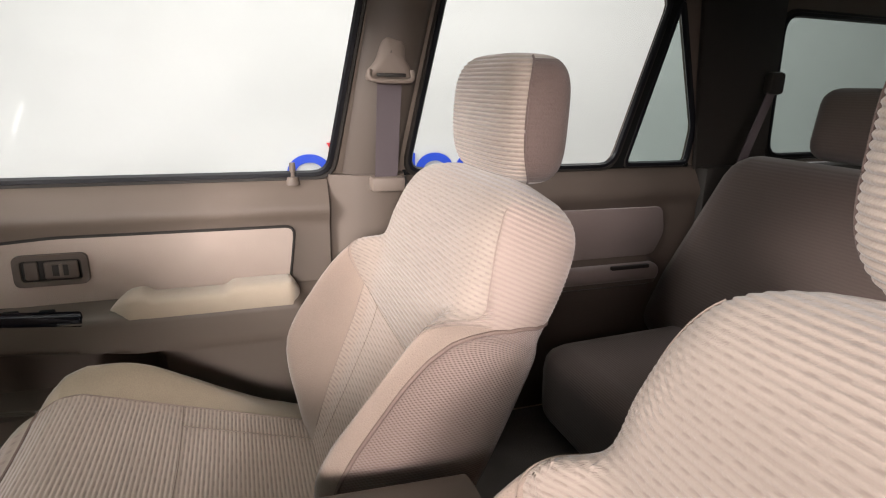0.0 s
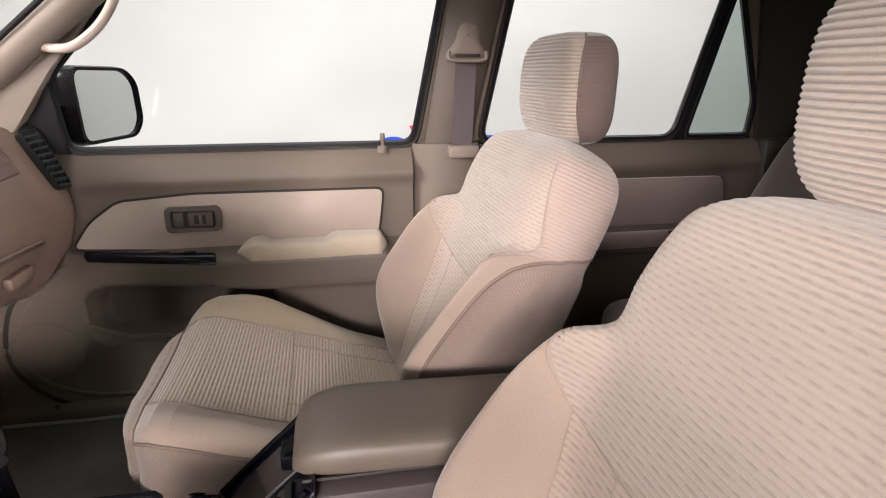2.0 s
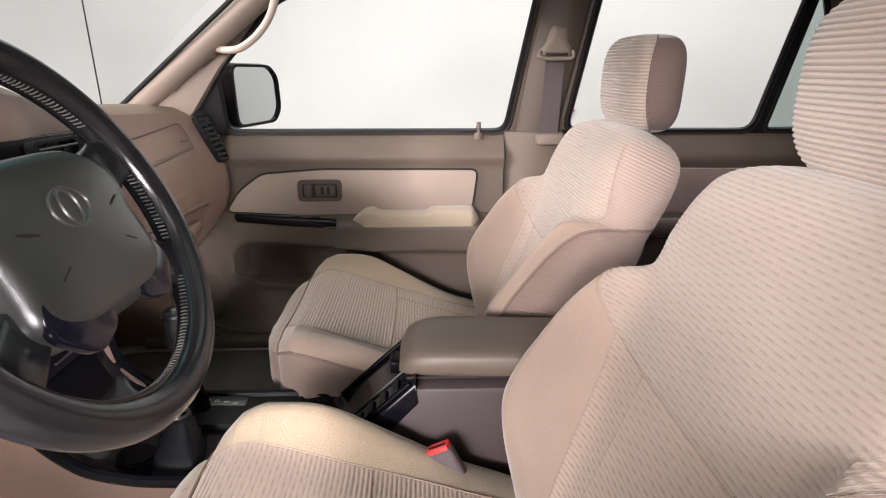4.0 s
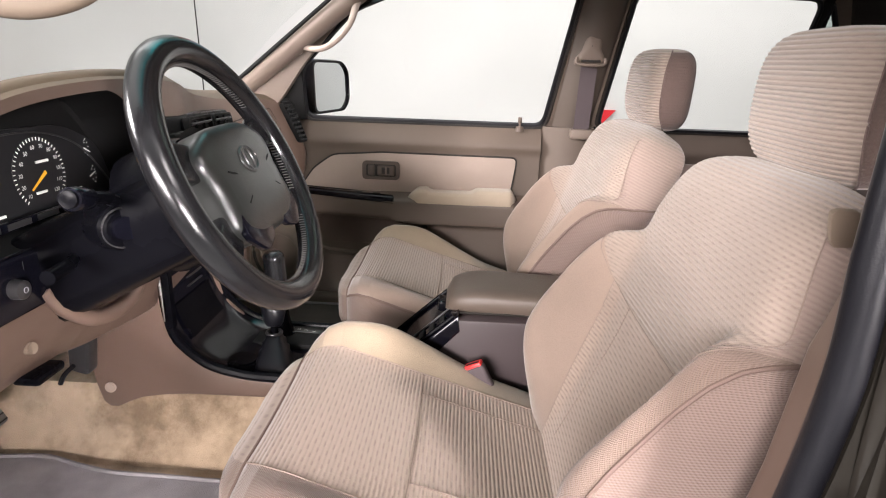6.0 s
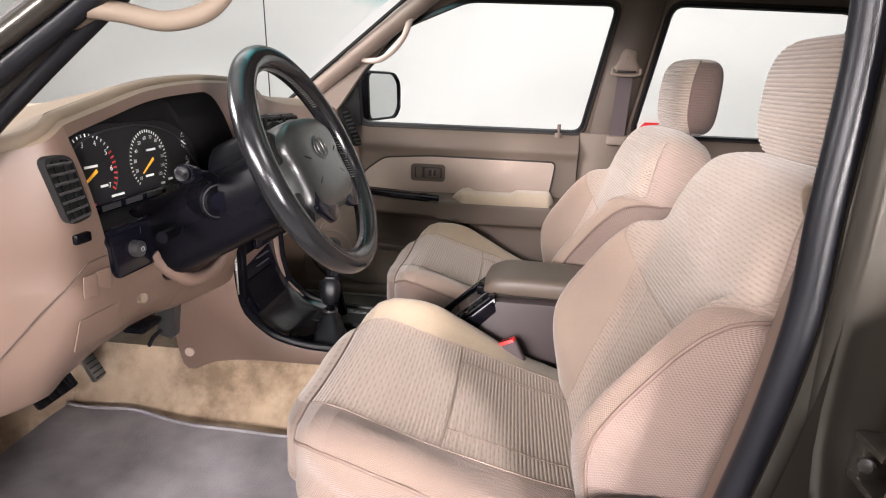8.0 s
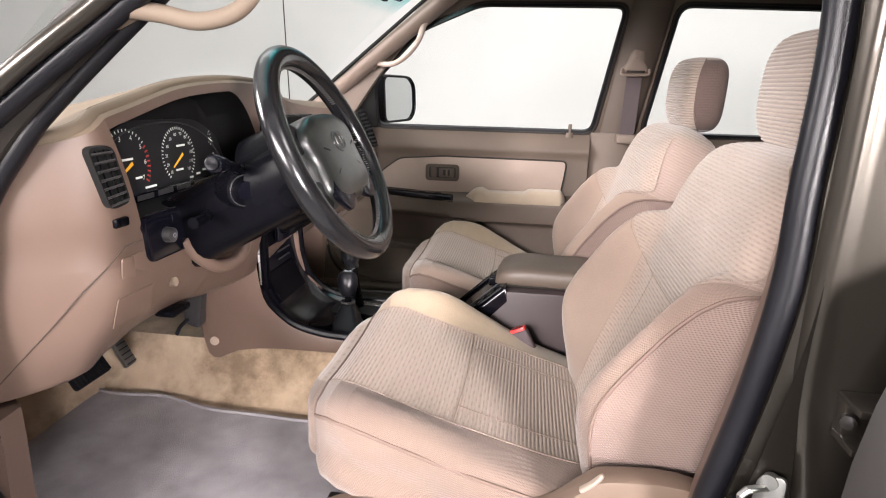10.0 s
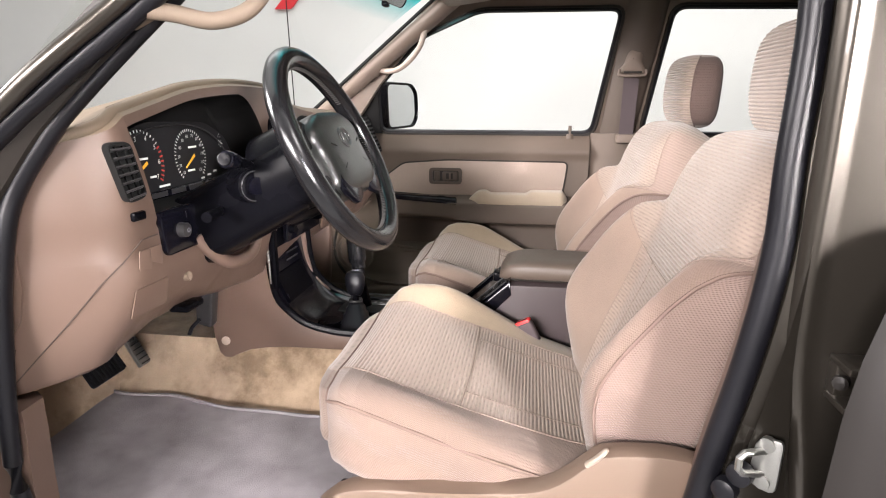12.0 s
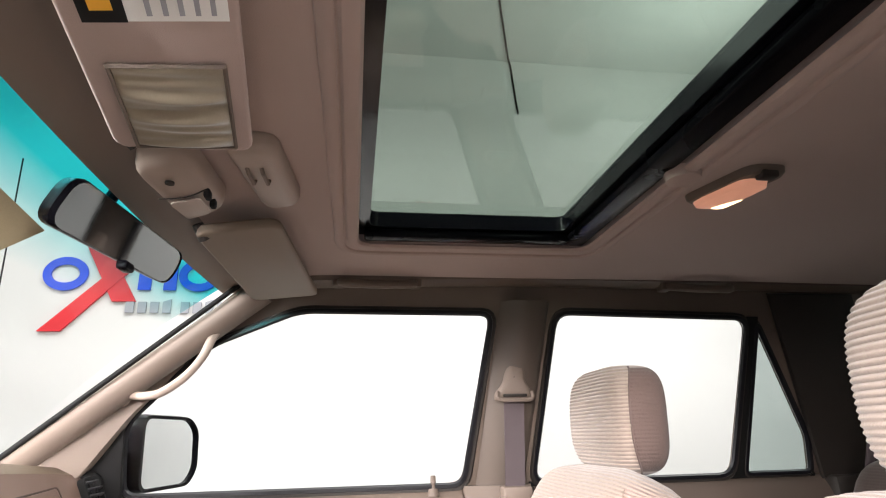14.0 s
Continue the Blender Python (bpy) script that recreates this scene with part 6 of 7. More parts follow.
for k, ch in enumerate(("P", "R", "N", "D", "2", "L")):
    text(ch, V(-0.185 + 0.018 * k, 0.070 - 0.004 * k, 0.6672), 0.012, WHITE_MARK, con, "letter", Matrix(((0, -1, 0), (1, 0, 0), (0, 0, 1))).to_4x4())
part("gate_window", box(-0.200, -0.075, 0.044, 0.076, 0.662, 0.6665, 0.001), VINYL, con)
part("ashtray_lid", loft([[V(p.x, y, p.z) + V(0.0035, 0, 0.0035) for y in [-0.115 + 0.016 * k for k in range(11)]] for p in curve[7:16]], closed=False), BLACK, con, "satin black ashtray lid")
part("ashtray_socket", tube([V(-0.208, -0.105, 0.655), V(-0.206, -0.105, 0.669), V(-0.206, -0.105, 0.671), V(-0.206, -0.105, 0.664)], [0.034, 0.032, 0.027, 0.024], 24), BLACK, con, "round black socket")
# storage box with padded lid
boxside = [(0.10, 0.50), (0.545, 0.50), (0.545, 0.795), (0.25, 0.795), (0.215, 0.770), (0.12, 0.655)]
part("storage_box", prism([V(x, -0.128, z) for x, z in boxside], (0, 0.20, 0), 0.008), CONSOLE, con, "purple-brown plastic storage box")
lid = []
for k in range(25):
    t = k / 24
    x = 0.222 + 0.33 * t
    q = min(1.0, t / 0.30)
    rr = (1 - (1 - q) ** 2.4) ** 0.45
    top, bot = 0.783 + 0.066 * (0.35 + 0.65 * rr) - 0.006 * t, 0.793
    hw = 0.082 * (0.62 + 0.38 * rr)
    lid.append([V(x, -0.022 - 0.012 * t + hw * math.copysign(abs(math.cos(a)) ** 0.45, math.cos(a)), (top + bot) / 2 + (top - bot) / 2 * math.copysign(abs(math.sin(a)) ** 0.55, math.sin(a))) for a in (2 * math.pi * s / 24 for s in range(24))])
part("lid", loft(lid, caps=True), LID, con, "dark taupe padded vinyl lid", sharp=70)
part("lid_seam", tube([V(0.235 + 0.30 * k / 10, -0.104, 0.801) for k in range(11)], 0.0025, 5), TRIM_DARK, con)
part("lid_latch", box(0.205, 0.226, -0.05, -0.005, 0.778, 0.800, 0.004), BLACK, con)
slope = part("brake_tray", prism([V(0.250, -0.132, 0.806), V(0.148, -0.132, 0.712), (0.10, -0.132, 0.668), V(0.07, -0.132, 0.655), V(0.12, -0.132, 0.625), V(0.255, -0.132, 0.77)], (0, 0.205, 0), 0.006), GLOSS_BLACK, con, "glossy black sloping tray")


def on_slope(t, y, d):
    return V(0.110 + 0.132 * t, y, 0.6765 + 0.1225 * t) + V(-0.68, 0, 0.73) * d


for y0 in (-0.122, 0.058):
    part("tray_edge", tube([on_slope(-0.02, y0, 0.003), on_slope(0.5, y0, 0.004), on_slope(1.0, y0, 0.003)], 0.0045, 8), BLACK, slope)
for k in range(5):
    t = 0.14 + 0.16 * k
    part("slot", prism([on_slope(t, -0.108, 0.0005), on_slope(t + 0.075, -0.108, 0.0005), on_slope(t + 0.075, -0.074, 0.0005), on_slope(t, -0.074, 0.0005)], V(-0.68, 0, 0.73) * 0.004, 0.0015), BLACK_MATT, slope)
part("tray_strip", tube([on_slope(0.05, -0.060, 0.002), on_slope(0.95, -0.060, 0.002)], 0.002, 6), SLAT, slope)
part("console_bolt", tube([V(-0.463, -0.170, 0.627), V(-0.463, -0.177, 0.627), V(-0.463, -0.178, 0.627)], [0.011, 0.011, 0.007], 16), CASE, con, "round screw cap")

shift = thing("transfer_lever", (-0.145, -0.09, 0.655), "short black transfer lever with a rubber gaiter", "gear lever")
boot = []
for q, z, hw in ((0.0, 0.652, 0.038), (0.08, 0.664, 0.036), (0.3, 0.672, 0.031), (0.5, 0.680, 0.030), (0.55, 0.684, 0.025), (0.8, 0.694, 0.023), (0.85, 0.698, 0.018), (1.0, 0.706, 0.016)):
    c = V(-0.145, -0.092, 0).lerp(V(-0.156, -0.050, 0), q)
    boot.append([V(c.x + hw * math.copysign(abs(math.cos(a)) ** 0.5, math.cos(a)), c.y + hw * math.copysign(abs(math.sin(a)) ** 0.5, math.sin(a)), z) for a in (2 * math.pi * k / 24 for k in range(24))])
part("gaiter", loft(boot, caps=True), RUBBER, shift, "black rubber gaiter", sharp=50)
part("collar", tube([V(-0.156 + 0.0155 * math.cos(a), -0.050 + 0.0155 * math.sin(a), 0.709) for a in (2 * math.pi * k / 24 for k in range(24))], 0.0035, 8, True), SLAT, shift, "grey metal collar")
part("shaft", tube([V(-0.156, -0.050, 0.700), V(-0.162, -0.030, 0.735)], 0.008, 10), BLACK, shift)
kn = part("knob", tube([V(-0.159, -0.040, 0.718), V(-0.160, -0.036, 0.726), V(-0.162, -0.030, 0.745), V(-0.164, -0.025, 0.764), V(-0.165, -0.022, 0.776), V(-0.165, -0.021, 0.780)], [0.013, 0.020, 0.0255, 0.0265, 0.022, 0.014], 24), RUBBER, shift, "satin black knob")
for yy in (-0.030, -0.022, -0.014):
    part("knob_mark", box(-0.176, -0.156, yy, yy + 0.003, 0.7795, 0.7808, 0.0004), SIGN_GREY, kn, "printed shift pattern")
gear = thing("gear_selector", (-0.165, 0.045, 0.66), "black automatic gear selector behind the wheel", "gear lever")
part("shaft", tube([V(-0.160, 0.042, 0.66), V(-0.166, 0.044, 0.70), V(-0.176, 0.050, 0.78)], [0.022, 0.017, 0.014], 14), BLACK, gear)
part("knob", tube(spline([V(-0.175, 0.050, 0.77), V(-0.179, 0.050, 0.80), V(-0.182, 0.050, 0.84), V(-0.183, 0.050, 0.865)], 4), [0.020] * 3 + [0.025] * 7 + [0.024, 0.020, 0.012], 16), LEATHER, gear, "black leather knob")

buckle = thing("seat_belt_buckle", (0.31, -0.17, 0.60), "black seat belt buckle with a red release button", "buckle")
d = V(-0.055, 0.012, 0.105).normalized()
b0 = V(0.330, -0.190, 0.634)
body = box(-0.011, 0.011, -0.021, 0.021, 0, 0.100, 0.006, 3)
rot = d.to_track_quat("Z", "Y").to_matrix().to_4x4()
body.transform(Matrix.Translation(b0) @ rot)
part("body", body, BELT, buckle, "dark plastic buckle body")
btn = box(-0.0125, 0.0085, -0.018, 0.018, 0.084, 0.1055, 0.003)
btn.transform(Matrix.Translation(b0) @ rot)
button = part("button", btn, RED, buckle, "red release button")
gap = box(-0.0015, 0.0035, -0.014, 0.014, 0.1045, 0.1065, 0.0005)
gap.transform(Matrix.Translation(b0) @ rot)
part("tongue_slot", gap, BLACK_MATT, button)
part("stalk", tube([b0, b0 + V(0.02, 0, -0.10)], 0.012, 8, flat=0.5), BLACK_MATT, buckle)
bk2 = copy_thing(buckle, Matrix.Translation((0.33, 0.085, 0.59)))
tagged(bk2, "black seat belt buckle with red button beside the passenger seat")

# ---- pedals, mats ----
brk = thing("brake_pedal", (-0.62, -0.43, 0.64), "black ribbed rubber brake pedal under the dashboard", "pedal")
part("pad", prism(rounded([V(-0.590, -0.475, 0.640), V(-0.590, -0.375, 0.640), V(-0.618, -0.375, 0.688), V(-0.618, -0.475, 0.688)], 0.01), (-0.008, 0, -0.006), 0.002), RUBBER, brk, "ribbed rubber pad")
for k in range(9):
    y = -0.469 + 0.011 * k
    part("rib", tube([V(-0.589, y, 0.644), V(-0.616, y, 0.687)], 0.0022, 5), RUBBER, brk)
part("arm", tube([V(-0.61, -0.43, 0.665), V(-0.69, -0.43, 0.90)], 0.009, 8), BLACK_MATT, brk)
acc = thing("accelerator_pedal", (-0.64, -0.29, 0.60), "metal-edged accelerator pedal above the stained carpet", "pedal")
part("pad", prism(rounded([V(-0.603, -0.312, 0.610), V(-0.603, -0.276, 0.610), V(-0.640, -0.272, 0.672), V(-0.640, -0.308, 0.672)], 0.007), (-0.009, 0, -0.006), 0.002), STEEL, acc, "bright metal-edged pad")
for k in range(6):
    t = k / 5
    part("rib", tube([V(-0.604 - 0.033 * t, -0.308 + 0.004 * t, 0.616 + 0.052 * t), V(-0.604 - 0.033 * t, -0.280 + 0.004 * t, 0.616 + 0.052 * t)], 0.0020, 5), SLAT, acc)
part("arm", tube([V(-0.637, -0.292, 0.665), V(-0.70, -0.292, 0.88)], 0.007, 8), BLACK_MATT, acc)
duct = thing("heater_duct", (-0.48, -0.21, 0.68), "black plastic bracket hanging under the dashboard", "bracket")
part("body", prism(rounded([V(-0.505, -0.215, 0.815), V(-0.455, -0.215, 0.815), V(-0.475, -0.215, 0.675), V(-0.515, -0.215, 0.685)], 0.012), (0, 0.03, 0), 0.005), SLAT, duct)
part("hook", tube(spline([V(-0.50, -0.22, 0.70), V(-0.52, -0.222, 0.68), V(-0.53, -0.224, 0.66)], 4), 0.005, 6), RUBBER, duct)


def mat_thing(name, outline, label, material, z=0.4785, wave=0.006):
    m = thing(name, (outline[0][0], outline[0][1], z), label, "floor mat")
    ol = spline([(x, y, 0) for x, y in outline], 6, True)
    bm = bmesh.new()
    cen = sum(ol, V(0, 0, 0)) / len(ol)
    rings = [[V(cen.x + (p.x - cen.x) * q, cen.y + (p.y - cen.y) * q, z + 0.012 + wave * noise.noise(V(cen.x + (p.x - cen.x) * q, cen.y + (p.y - cen.y) * q, 1.3) * 6)) for p in ol] for q in (0.0, 0.25, 0.5, 0.75, 0.9, 1.0)]
    rings.append([V(p.x, p.y, z) for p in ol])
    part("mat_body", loft(rings), material, m, "short carpet pile", sharp=60)
    part("edging", tube([p + V(0, 0, 0.002) for p in rings[-2]], 0.0045, 6, True), surf("mat_edging", (0.27, 0.25, 0.26), 0.9, bump=0.3), m, "stitched edging")
    return m


mat_thing("floor_mat", [(-0.86, -0.66), (-0.89, -0.45), (-0.87, -0.27), (-0.80, -0.228), (-0.70, -0.240), (-0.588, -0.232), (-0.50, -0.252), (-0.405, -0.266), (-0.22, -0.272), (0.0, -0.26), (0.12, -0.30), (0.14, -0.50), (0.12, -0.69), (-0.3, -0.715), (-0.6, -0.715)], "grey carpet floor mat with worn light patches", MAT)
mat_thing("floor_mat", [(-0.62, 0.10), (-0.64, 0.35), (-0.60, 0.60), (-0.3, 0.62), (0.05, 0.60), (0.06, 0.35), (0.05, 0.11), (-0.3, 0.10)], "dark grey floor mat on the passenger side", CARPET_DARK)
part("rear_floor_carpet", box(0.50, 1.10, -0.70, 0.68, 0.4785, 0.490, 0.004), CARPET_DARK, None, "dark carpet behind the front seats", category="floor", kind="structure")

# ---- roof fittings ----


def dome():
    d = thing("dome_lamp", (0.79, -0.02, 1.575), "lit amber-white dome lamp on the headliner", "lamp")
    cx, cy, z = 0.803, -0.006, 1.586
    ol = rounded([V(cx + 0.017 - 0.029, cy - 0.060, z), V(cx + 0.017 + 0.029, cy - 0.060, z), V(cx - 0.017 + 0.029, cy + 0.060, z), V(cx - 0.017 - 0.029, cy + 0.060, z)], 0.022)
    c = sum(ol, V(0, 0, 0)) / len(ol)
    part("base", loft([[c.lerp(p, 1.12) for p in ol], [c.lerp(p, 1.10) + V(0, 0, -0.010) for p in ol], [c.lerp(p, 1.03) + V(0, 0, -0.014) for p in ol], [c.lerp(p, 0.3) + V(0, 0, -0.010) for p in ol]]), TRIM, d, "plastic base", sharp=50)
    part("lens", loft([[c.lerp(p, 0.86) + V(0, 0.012, -0.011) for p in ol], [c.lerp(p, 0.80) + V(0, 0.012, -0.022) for p in ol], [c.lerp(p, 0.5) + V(0, 0.012, -0.027) for p in ol], [c + V(0, 0.012, -0.029) for p in ol]]), LENS, d, "glowing amber lens")
    part("bulb", loft([[c.lerp(p, q) + V(0.003, 0.026, -0.012 - d) for p in ol] for q, d in ((0.36, 0.010), (0.36, 0.0150), (0.20, 0.0172), (0.0, 0.0178))]), BULB, d, "bright lamp core")
    part("switch", box(cx + 0.002, cx + 0.030, cy - 0.066, cy - 0.046, z - 0.020, z - 0.006, 0.004), TRIM_DARK, d, "dark rocker switch")
    return d


dome()
crank = thing("sunroof_switch", (0.708, -0.028, 1.575), "small oval switch beside the sunroof", "switch")
part("body", tube([V(0.708, -0.028, 1.590), V(0.708, -0.028, 1.574), V(0.708, -0.028, 1.570)], [0.028, 0.025, 0.016], 20), HEADLINER, crank)

def plate(name, pts, down, material, parent, r=0.012, lbl="", bev=0.006):
    return part(name, prism(rounded([V(*p) for p in pts], r), down, bev, 3), material, parent, lbl)


vis = thing("sun_visor", (0.06, -0.30, 1.53), "beige driver sun visor with a pleated pocket and warning label", "sun visor")
VB = [(-0.018, -0.188, 1.522), (0.108, -0.142, 1.548), (0.150, -0.52, 1.548), (0.036, -0.52, 1.522)]
vb = plate("panel", VB, (0.004, 0, -0.016), HEADLINER, vis, 0.02, "beige visor panel", 0.005)


def on_visor(u, v, d):
    a, b, c, e = (V(*p) for p in VB)
    p = a.lerp(b, u).lerp(e.lerp(c, u), v)
    n = (b - a).cross(e - a).normalized()
    if n.z > 0:
        n.negate()
    return p + V(0.004, 0, -0.016) + n * d


pk = []
for i in range(37):
    u, swell = 0.16 + 0.70 * i / 36, math.sin(math.pi * i / 36) ** 0.45
    row = []
    for j in range(61):
        q = j / 60
        fold = math.sin(19 * q + 0.9 * math.sin(3.1 * i / 36 + 0.4) + 0.8 * q * i / 36) + 0.7 * math.sin(31 * q + 1.3 - 1.6 * i / 36) * (0.3 + 0.7 * i / 36) + 0.4 * math.sin(47 * q + 2.0 * i / 36)
        row.append(on_visor(u, 0.05 + 0.40 * q, 0.003 + swell * math.sin(math.pi * q) ** 0.3 * (0.005 + 0.0026 * fold)))
    pk.append(row)
part("pocket", loft(pk, closed=False), surf("pocket_cloth", (0.27, 0.23, 0.165), 0.30, sheen=0.2, bump=0.05, spec=0.6), vis, "pleated elastic pocket", sharp=80)
part("pocket_edge", tube([on_visor(u, v, 0.004) for u, v in ((0.16, 0.05), (0.16, 0.45), (0.86, 0.45), (0.86, 0.05))], 0.0025, 5, True), TRIM, vis)
lab = part("warning_label", prism([on_visor(0.12, 0.60, 0.0015), on_visor(0.93, 0.60, 0.0015), on_visor(0.93, 0.98, 0.0015), on_visor(0.12, 0.98, 0.0015)], (0, 0, -0.0005), 0), WHITE_MARK, vis, "white printed warning label", smooth=False)
part("label_band", prism([on_visor(0.12, 0.60, 0.0024), on_visor(0.36, 0.60, 0.0024), on_visor(0.36, 0.98, 0.0024), on_visor(0.12, 0.98, 0.0024)], (0, 0, -0.0005), 0), BLACK_MATT, lab, smooth=False)
for k in range(5):
    part("label_line", prism([on_visor(0.47 + 0.09 * k, 0.62, 0.0026), on_visor(0.50 + 0.09 * k, 0.62, 0.0026), on_visor(0.50 + 0.09 * k, 0.90 - 0.03 * (k % 2), 0.0026), on_visor(0.47 + 0.09 * k, 0.90 - 0.03 * (k % 2), 0.0026)], (0, 0, -0.0004), 0), SIGN_GREY, lab, smooth=False)
part("band_mark", prism([on_visor(0.18, 0.64, 0.0032), on_visor(0.30, 0.64, 0.0032), on_visor(0.30, 0.92, 0.0032), on_visor(0.18, 0.92, 0.0032)], (0, 0, -0.0004), 0), ORANGE, lab, smooth=False)
part("pivot", tube([V(-0.01, -0.205, 1.535), V(-0.005, -0.190, 1.520), V(0.002, -0.182, 1.515)], 0.009, 10), TRIM_DARK, vis)
part("arm", tube([V(-0.018, -0.19, 1.535), V(-0.02, -0.17, 1.54)], 0.006, 8), TRIM, vis)

pv = thing("sun_visor", (0.06, 0.32, 1.53), "beige passenger sun visor folded up against the headliner", "sun visor")
PV = [(-0.015, 0.095, 1.528), (0.108, 0.115, 1.553), (0.143, 0.555, 1.545), (0.008, 0.505, 1.520)]
plate("panel", PV, (0.004, 0, -0.016), PAD, pv, 0.025, "beige visor panel", 0.005)
part("label", prism([V(0.060, 0.42, 1.5245), V(0.125, 0.43, 1.5385), V(0.128, 0.51, 1.537), V(0.055, 0.485, 1.5215)], (0, 0, -0.0012), 0), PAD, pv, "faded label", smooth=False)
part("pivot", tube([V(-0.008, 0.105, 1.532), V(0.0, 0.12, 1.512)], 0.008, 10), TRIM_DARK, pv)

ml = thing("map_lamp", (0.0, -0.03, 1.53), "tan plastic map lamp housing behind the mirror", "lamp")
part("body", loft([[V(c.x + (p.x - c.x) * q, c.y + (p.y - c.y) * q, c.z + (p.z - c.z) * q - d) for p in o] for o, c in [(rounded([V(-0.030, -0.125, 1.545), V(0.034, -0.115, 1.562), V(0.045, 0.055, 1.565), V(-0.010, 0.070, 1.548)], 0.03), V(0.01, -0.03, 1.555))] for q, d in ((1.0, 0), (0.99, 0.016), (0.95, 0.024), (0.86, 0.029), (0.5, 0.031), (0.02, 0.032))]), CASE, ml, "moulded housing", sharp=60)


def on_lamp(x, y, d):
    return V(x, y, 1.5205 + 0.27 * (x - 0.01) - d)


part("cover_joint", tube([on_lamp(-0.018 + 0.054 * k / 6, -0.040 + 0.010 * math.sin(math.pi * k / 6), 0.0006) for k in range(7)], 0.0012, 5), TRIM_DARK, ml)
part("lens", prism(rounded([on_lamp(-0.010, -0.026, 0.001), on_lamp(0.026, -0.024, 0.001), on_lamp(0.030, 0.030, 0.001), on_lamp(-0.002, 0.036, 0.001)], 0.008), (0, 0, -0.003), 0.001), CASE, ml, "smooth lamp cover")
part("screw", tube([on_lamp(0.004, -0.075, -0.002), on_lamp(0.004, -0.075, 0.001)], 0.0055, 10), TRIM_DARK, ml)
for y0, w in ((-0.030, 0.018), (0.004, 0.014)):
    part("switch", box(0.031, 0.039, y0, y0 + w, 1.522, 1.535, 0.003), BLACK_MATT, ml)
gl = thing("overhead_case", (0.11, 0.0, 1.565), "small beige overhead storage case on the headliner", "case")
plate("door", [(0.066, -0.108, 1.585), (0.128, -0.100, 1.590), (0.145, 0.085, 1.590), (0.090, 0.092, 1.585)], (0, 0, -0.034), CASE, gl, 0.024, "hinged case door", 0.012)
for k in range(2):
    part("latch", tube([V(0.088 + 0.018 * k, -0.055, 1.5535), V(0.090 + 0.018 * k, -0.052, 1.547), V(0.092 + 0.018 * k, -0.02, 1.547), V(0.093 + 0.018 * k, -0.018, 1.5535)], 0.003, 6), PILLAR, gl)

rv = thing("rear_view_mirror", (-0.11, 0.05, 1.50), "black rear view mirror with a clear face", "mirror")
ra, rb = V(-0.112, -0.083, 1.496), V(-0.059, 0.200, 1.484)
rdir, rup = (rb - ra).normalized(), V(0.36, 0.10, 0.93).normalized()
rn = rdir.cross(rup).normalized()
if rn.x < 0:
    rn.negate()
ol = rounded([ra + rup * 0.034, rb + rup * 0.030, rb - rup * 0.028, ra - rup * 0.036], 0.026, 5)
c = sum(ol, V(0, 0, 0)) / len(ol)
part("housing", loft([[c.lerp(p, 0.93) + rn * -0.001 for p in ol], [c.lerp(p, 0.96) + rn * 0.004 for p in ol], [p for p in ol], [c.lerp(p, 0.95) - rn * 0.02 for p in ol], [c.lerp(p, 0.6) - rn * 0.034 for p in ol], [c - rn * 0.036 for p in ol]]), BLACK, rv, "black housing", sharp=60)
part("mirror_glass", prism([c.lerp(p, 0.94) + rn * 0.001 for p in ol], rn * 0.001, 0), MIRROR_DIM, rv, "mirror face", smooth=False)
part("stem", tube([c - rn * 0.03, c - rn * 0.05 + V(0.01, 0, 0.04), V(-0.095, 0.035, 1.565)], 0.009, 8), BLACK, rv)
part("tab", box(-0.092, -0.077, 0.047, 0.077, 1.446, 1.458, 0.003), BLACK, rv)

# windscreen sticker
part("windscreen_sticker", prism([V(-0.222, -0.119, 1.472), V(-0.173, -0.113, 1.503), V(-0.186, 0.045, 1.495), V(-0.236, 0.039, 1.462)], (0.0006, 0, 0.0006), 0), surf("sticker_paper", (0.50, 0.43, 0.27), 0.7, bump=0), None, "faded tan inspection sticker on the windscreen", smooth=False, category="sticker")

# grab handles
gp = thing("grab_handle", (-0.17, 0.62, 1.38), "beige grab handle on the passenger front pillar", "handle")
part("bar", tube(spline([V(-0.272, 0.655, 1.302), V(-0.255, 0.630, 1.320), V(-0.215, 0.594, 1.316), V(-0.172, 0.568, 1.320), V(-0.125, 0.556, 1.350), V(-0.093, 0.558, 1.392), V(-0.080, 0.580, 1.440), V(-0.066, 0.612, 1.478)], 6), [0.008, 0.009] + [0.0105] * 38 + [0.011, 0.012, 0.012], 12, flat=0.85), CASE, gp)
part("mount", prism(rounded([V(-0.292, 0.655, 1.288), V(-0.262, 0.645, 1.312), V(-0.246, 0.640, 1.336), V(-0.276, 0.650, 1.314)], 0.008), (0.006, 0.03, -0.006), 0.004), CASE, gp)
gd = thing("grab_handle", (-0.17, -0.70, 1.38), "beige grab handle on the driver front pillar", "handle")
part("bar", tube(spline([V(-0.215, -0.735, 1.335), V(-0.180, -0.705, 1.332), V(-0.142, -0.674, 1.326), V(-0.105, -0.640, 1.345), V(-0.085, -0.612, 1.39), V(-0.070, -0.605, 1.44), V(-0.045, -0.640, 1.50)], 6), 0.0115, 12), PAD, gd)
part("mount", prism(rounded([V(-0.238, -0.740, 1.312), V(-0.205, -0.728, 1.332), V(-0.196, -0.724, 1.352), V(-0.230, -0.736, 1.336)], 0.008), (0.004, 0.026, -0.004), 0.004), PAD, gd)
part("mount", prism(rounded([V(-0.062, -0.632, 1.478), V(-0.030, -0.640, 1.500), V(-0.026, -0.646, 1.522), V(-0.060, -0.640, 1.502)], 0.008), (0.004, 0.022, 0.004), 0.004), PAD, gd)
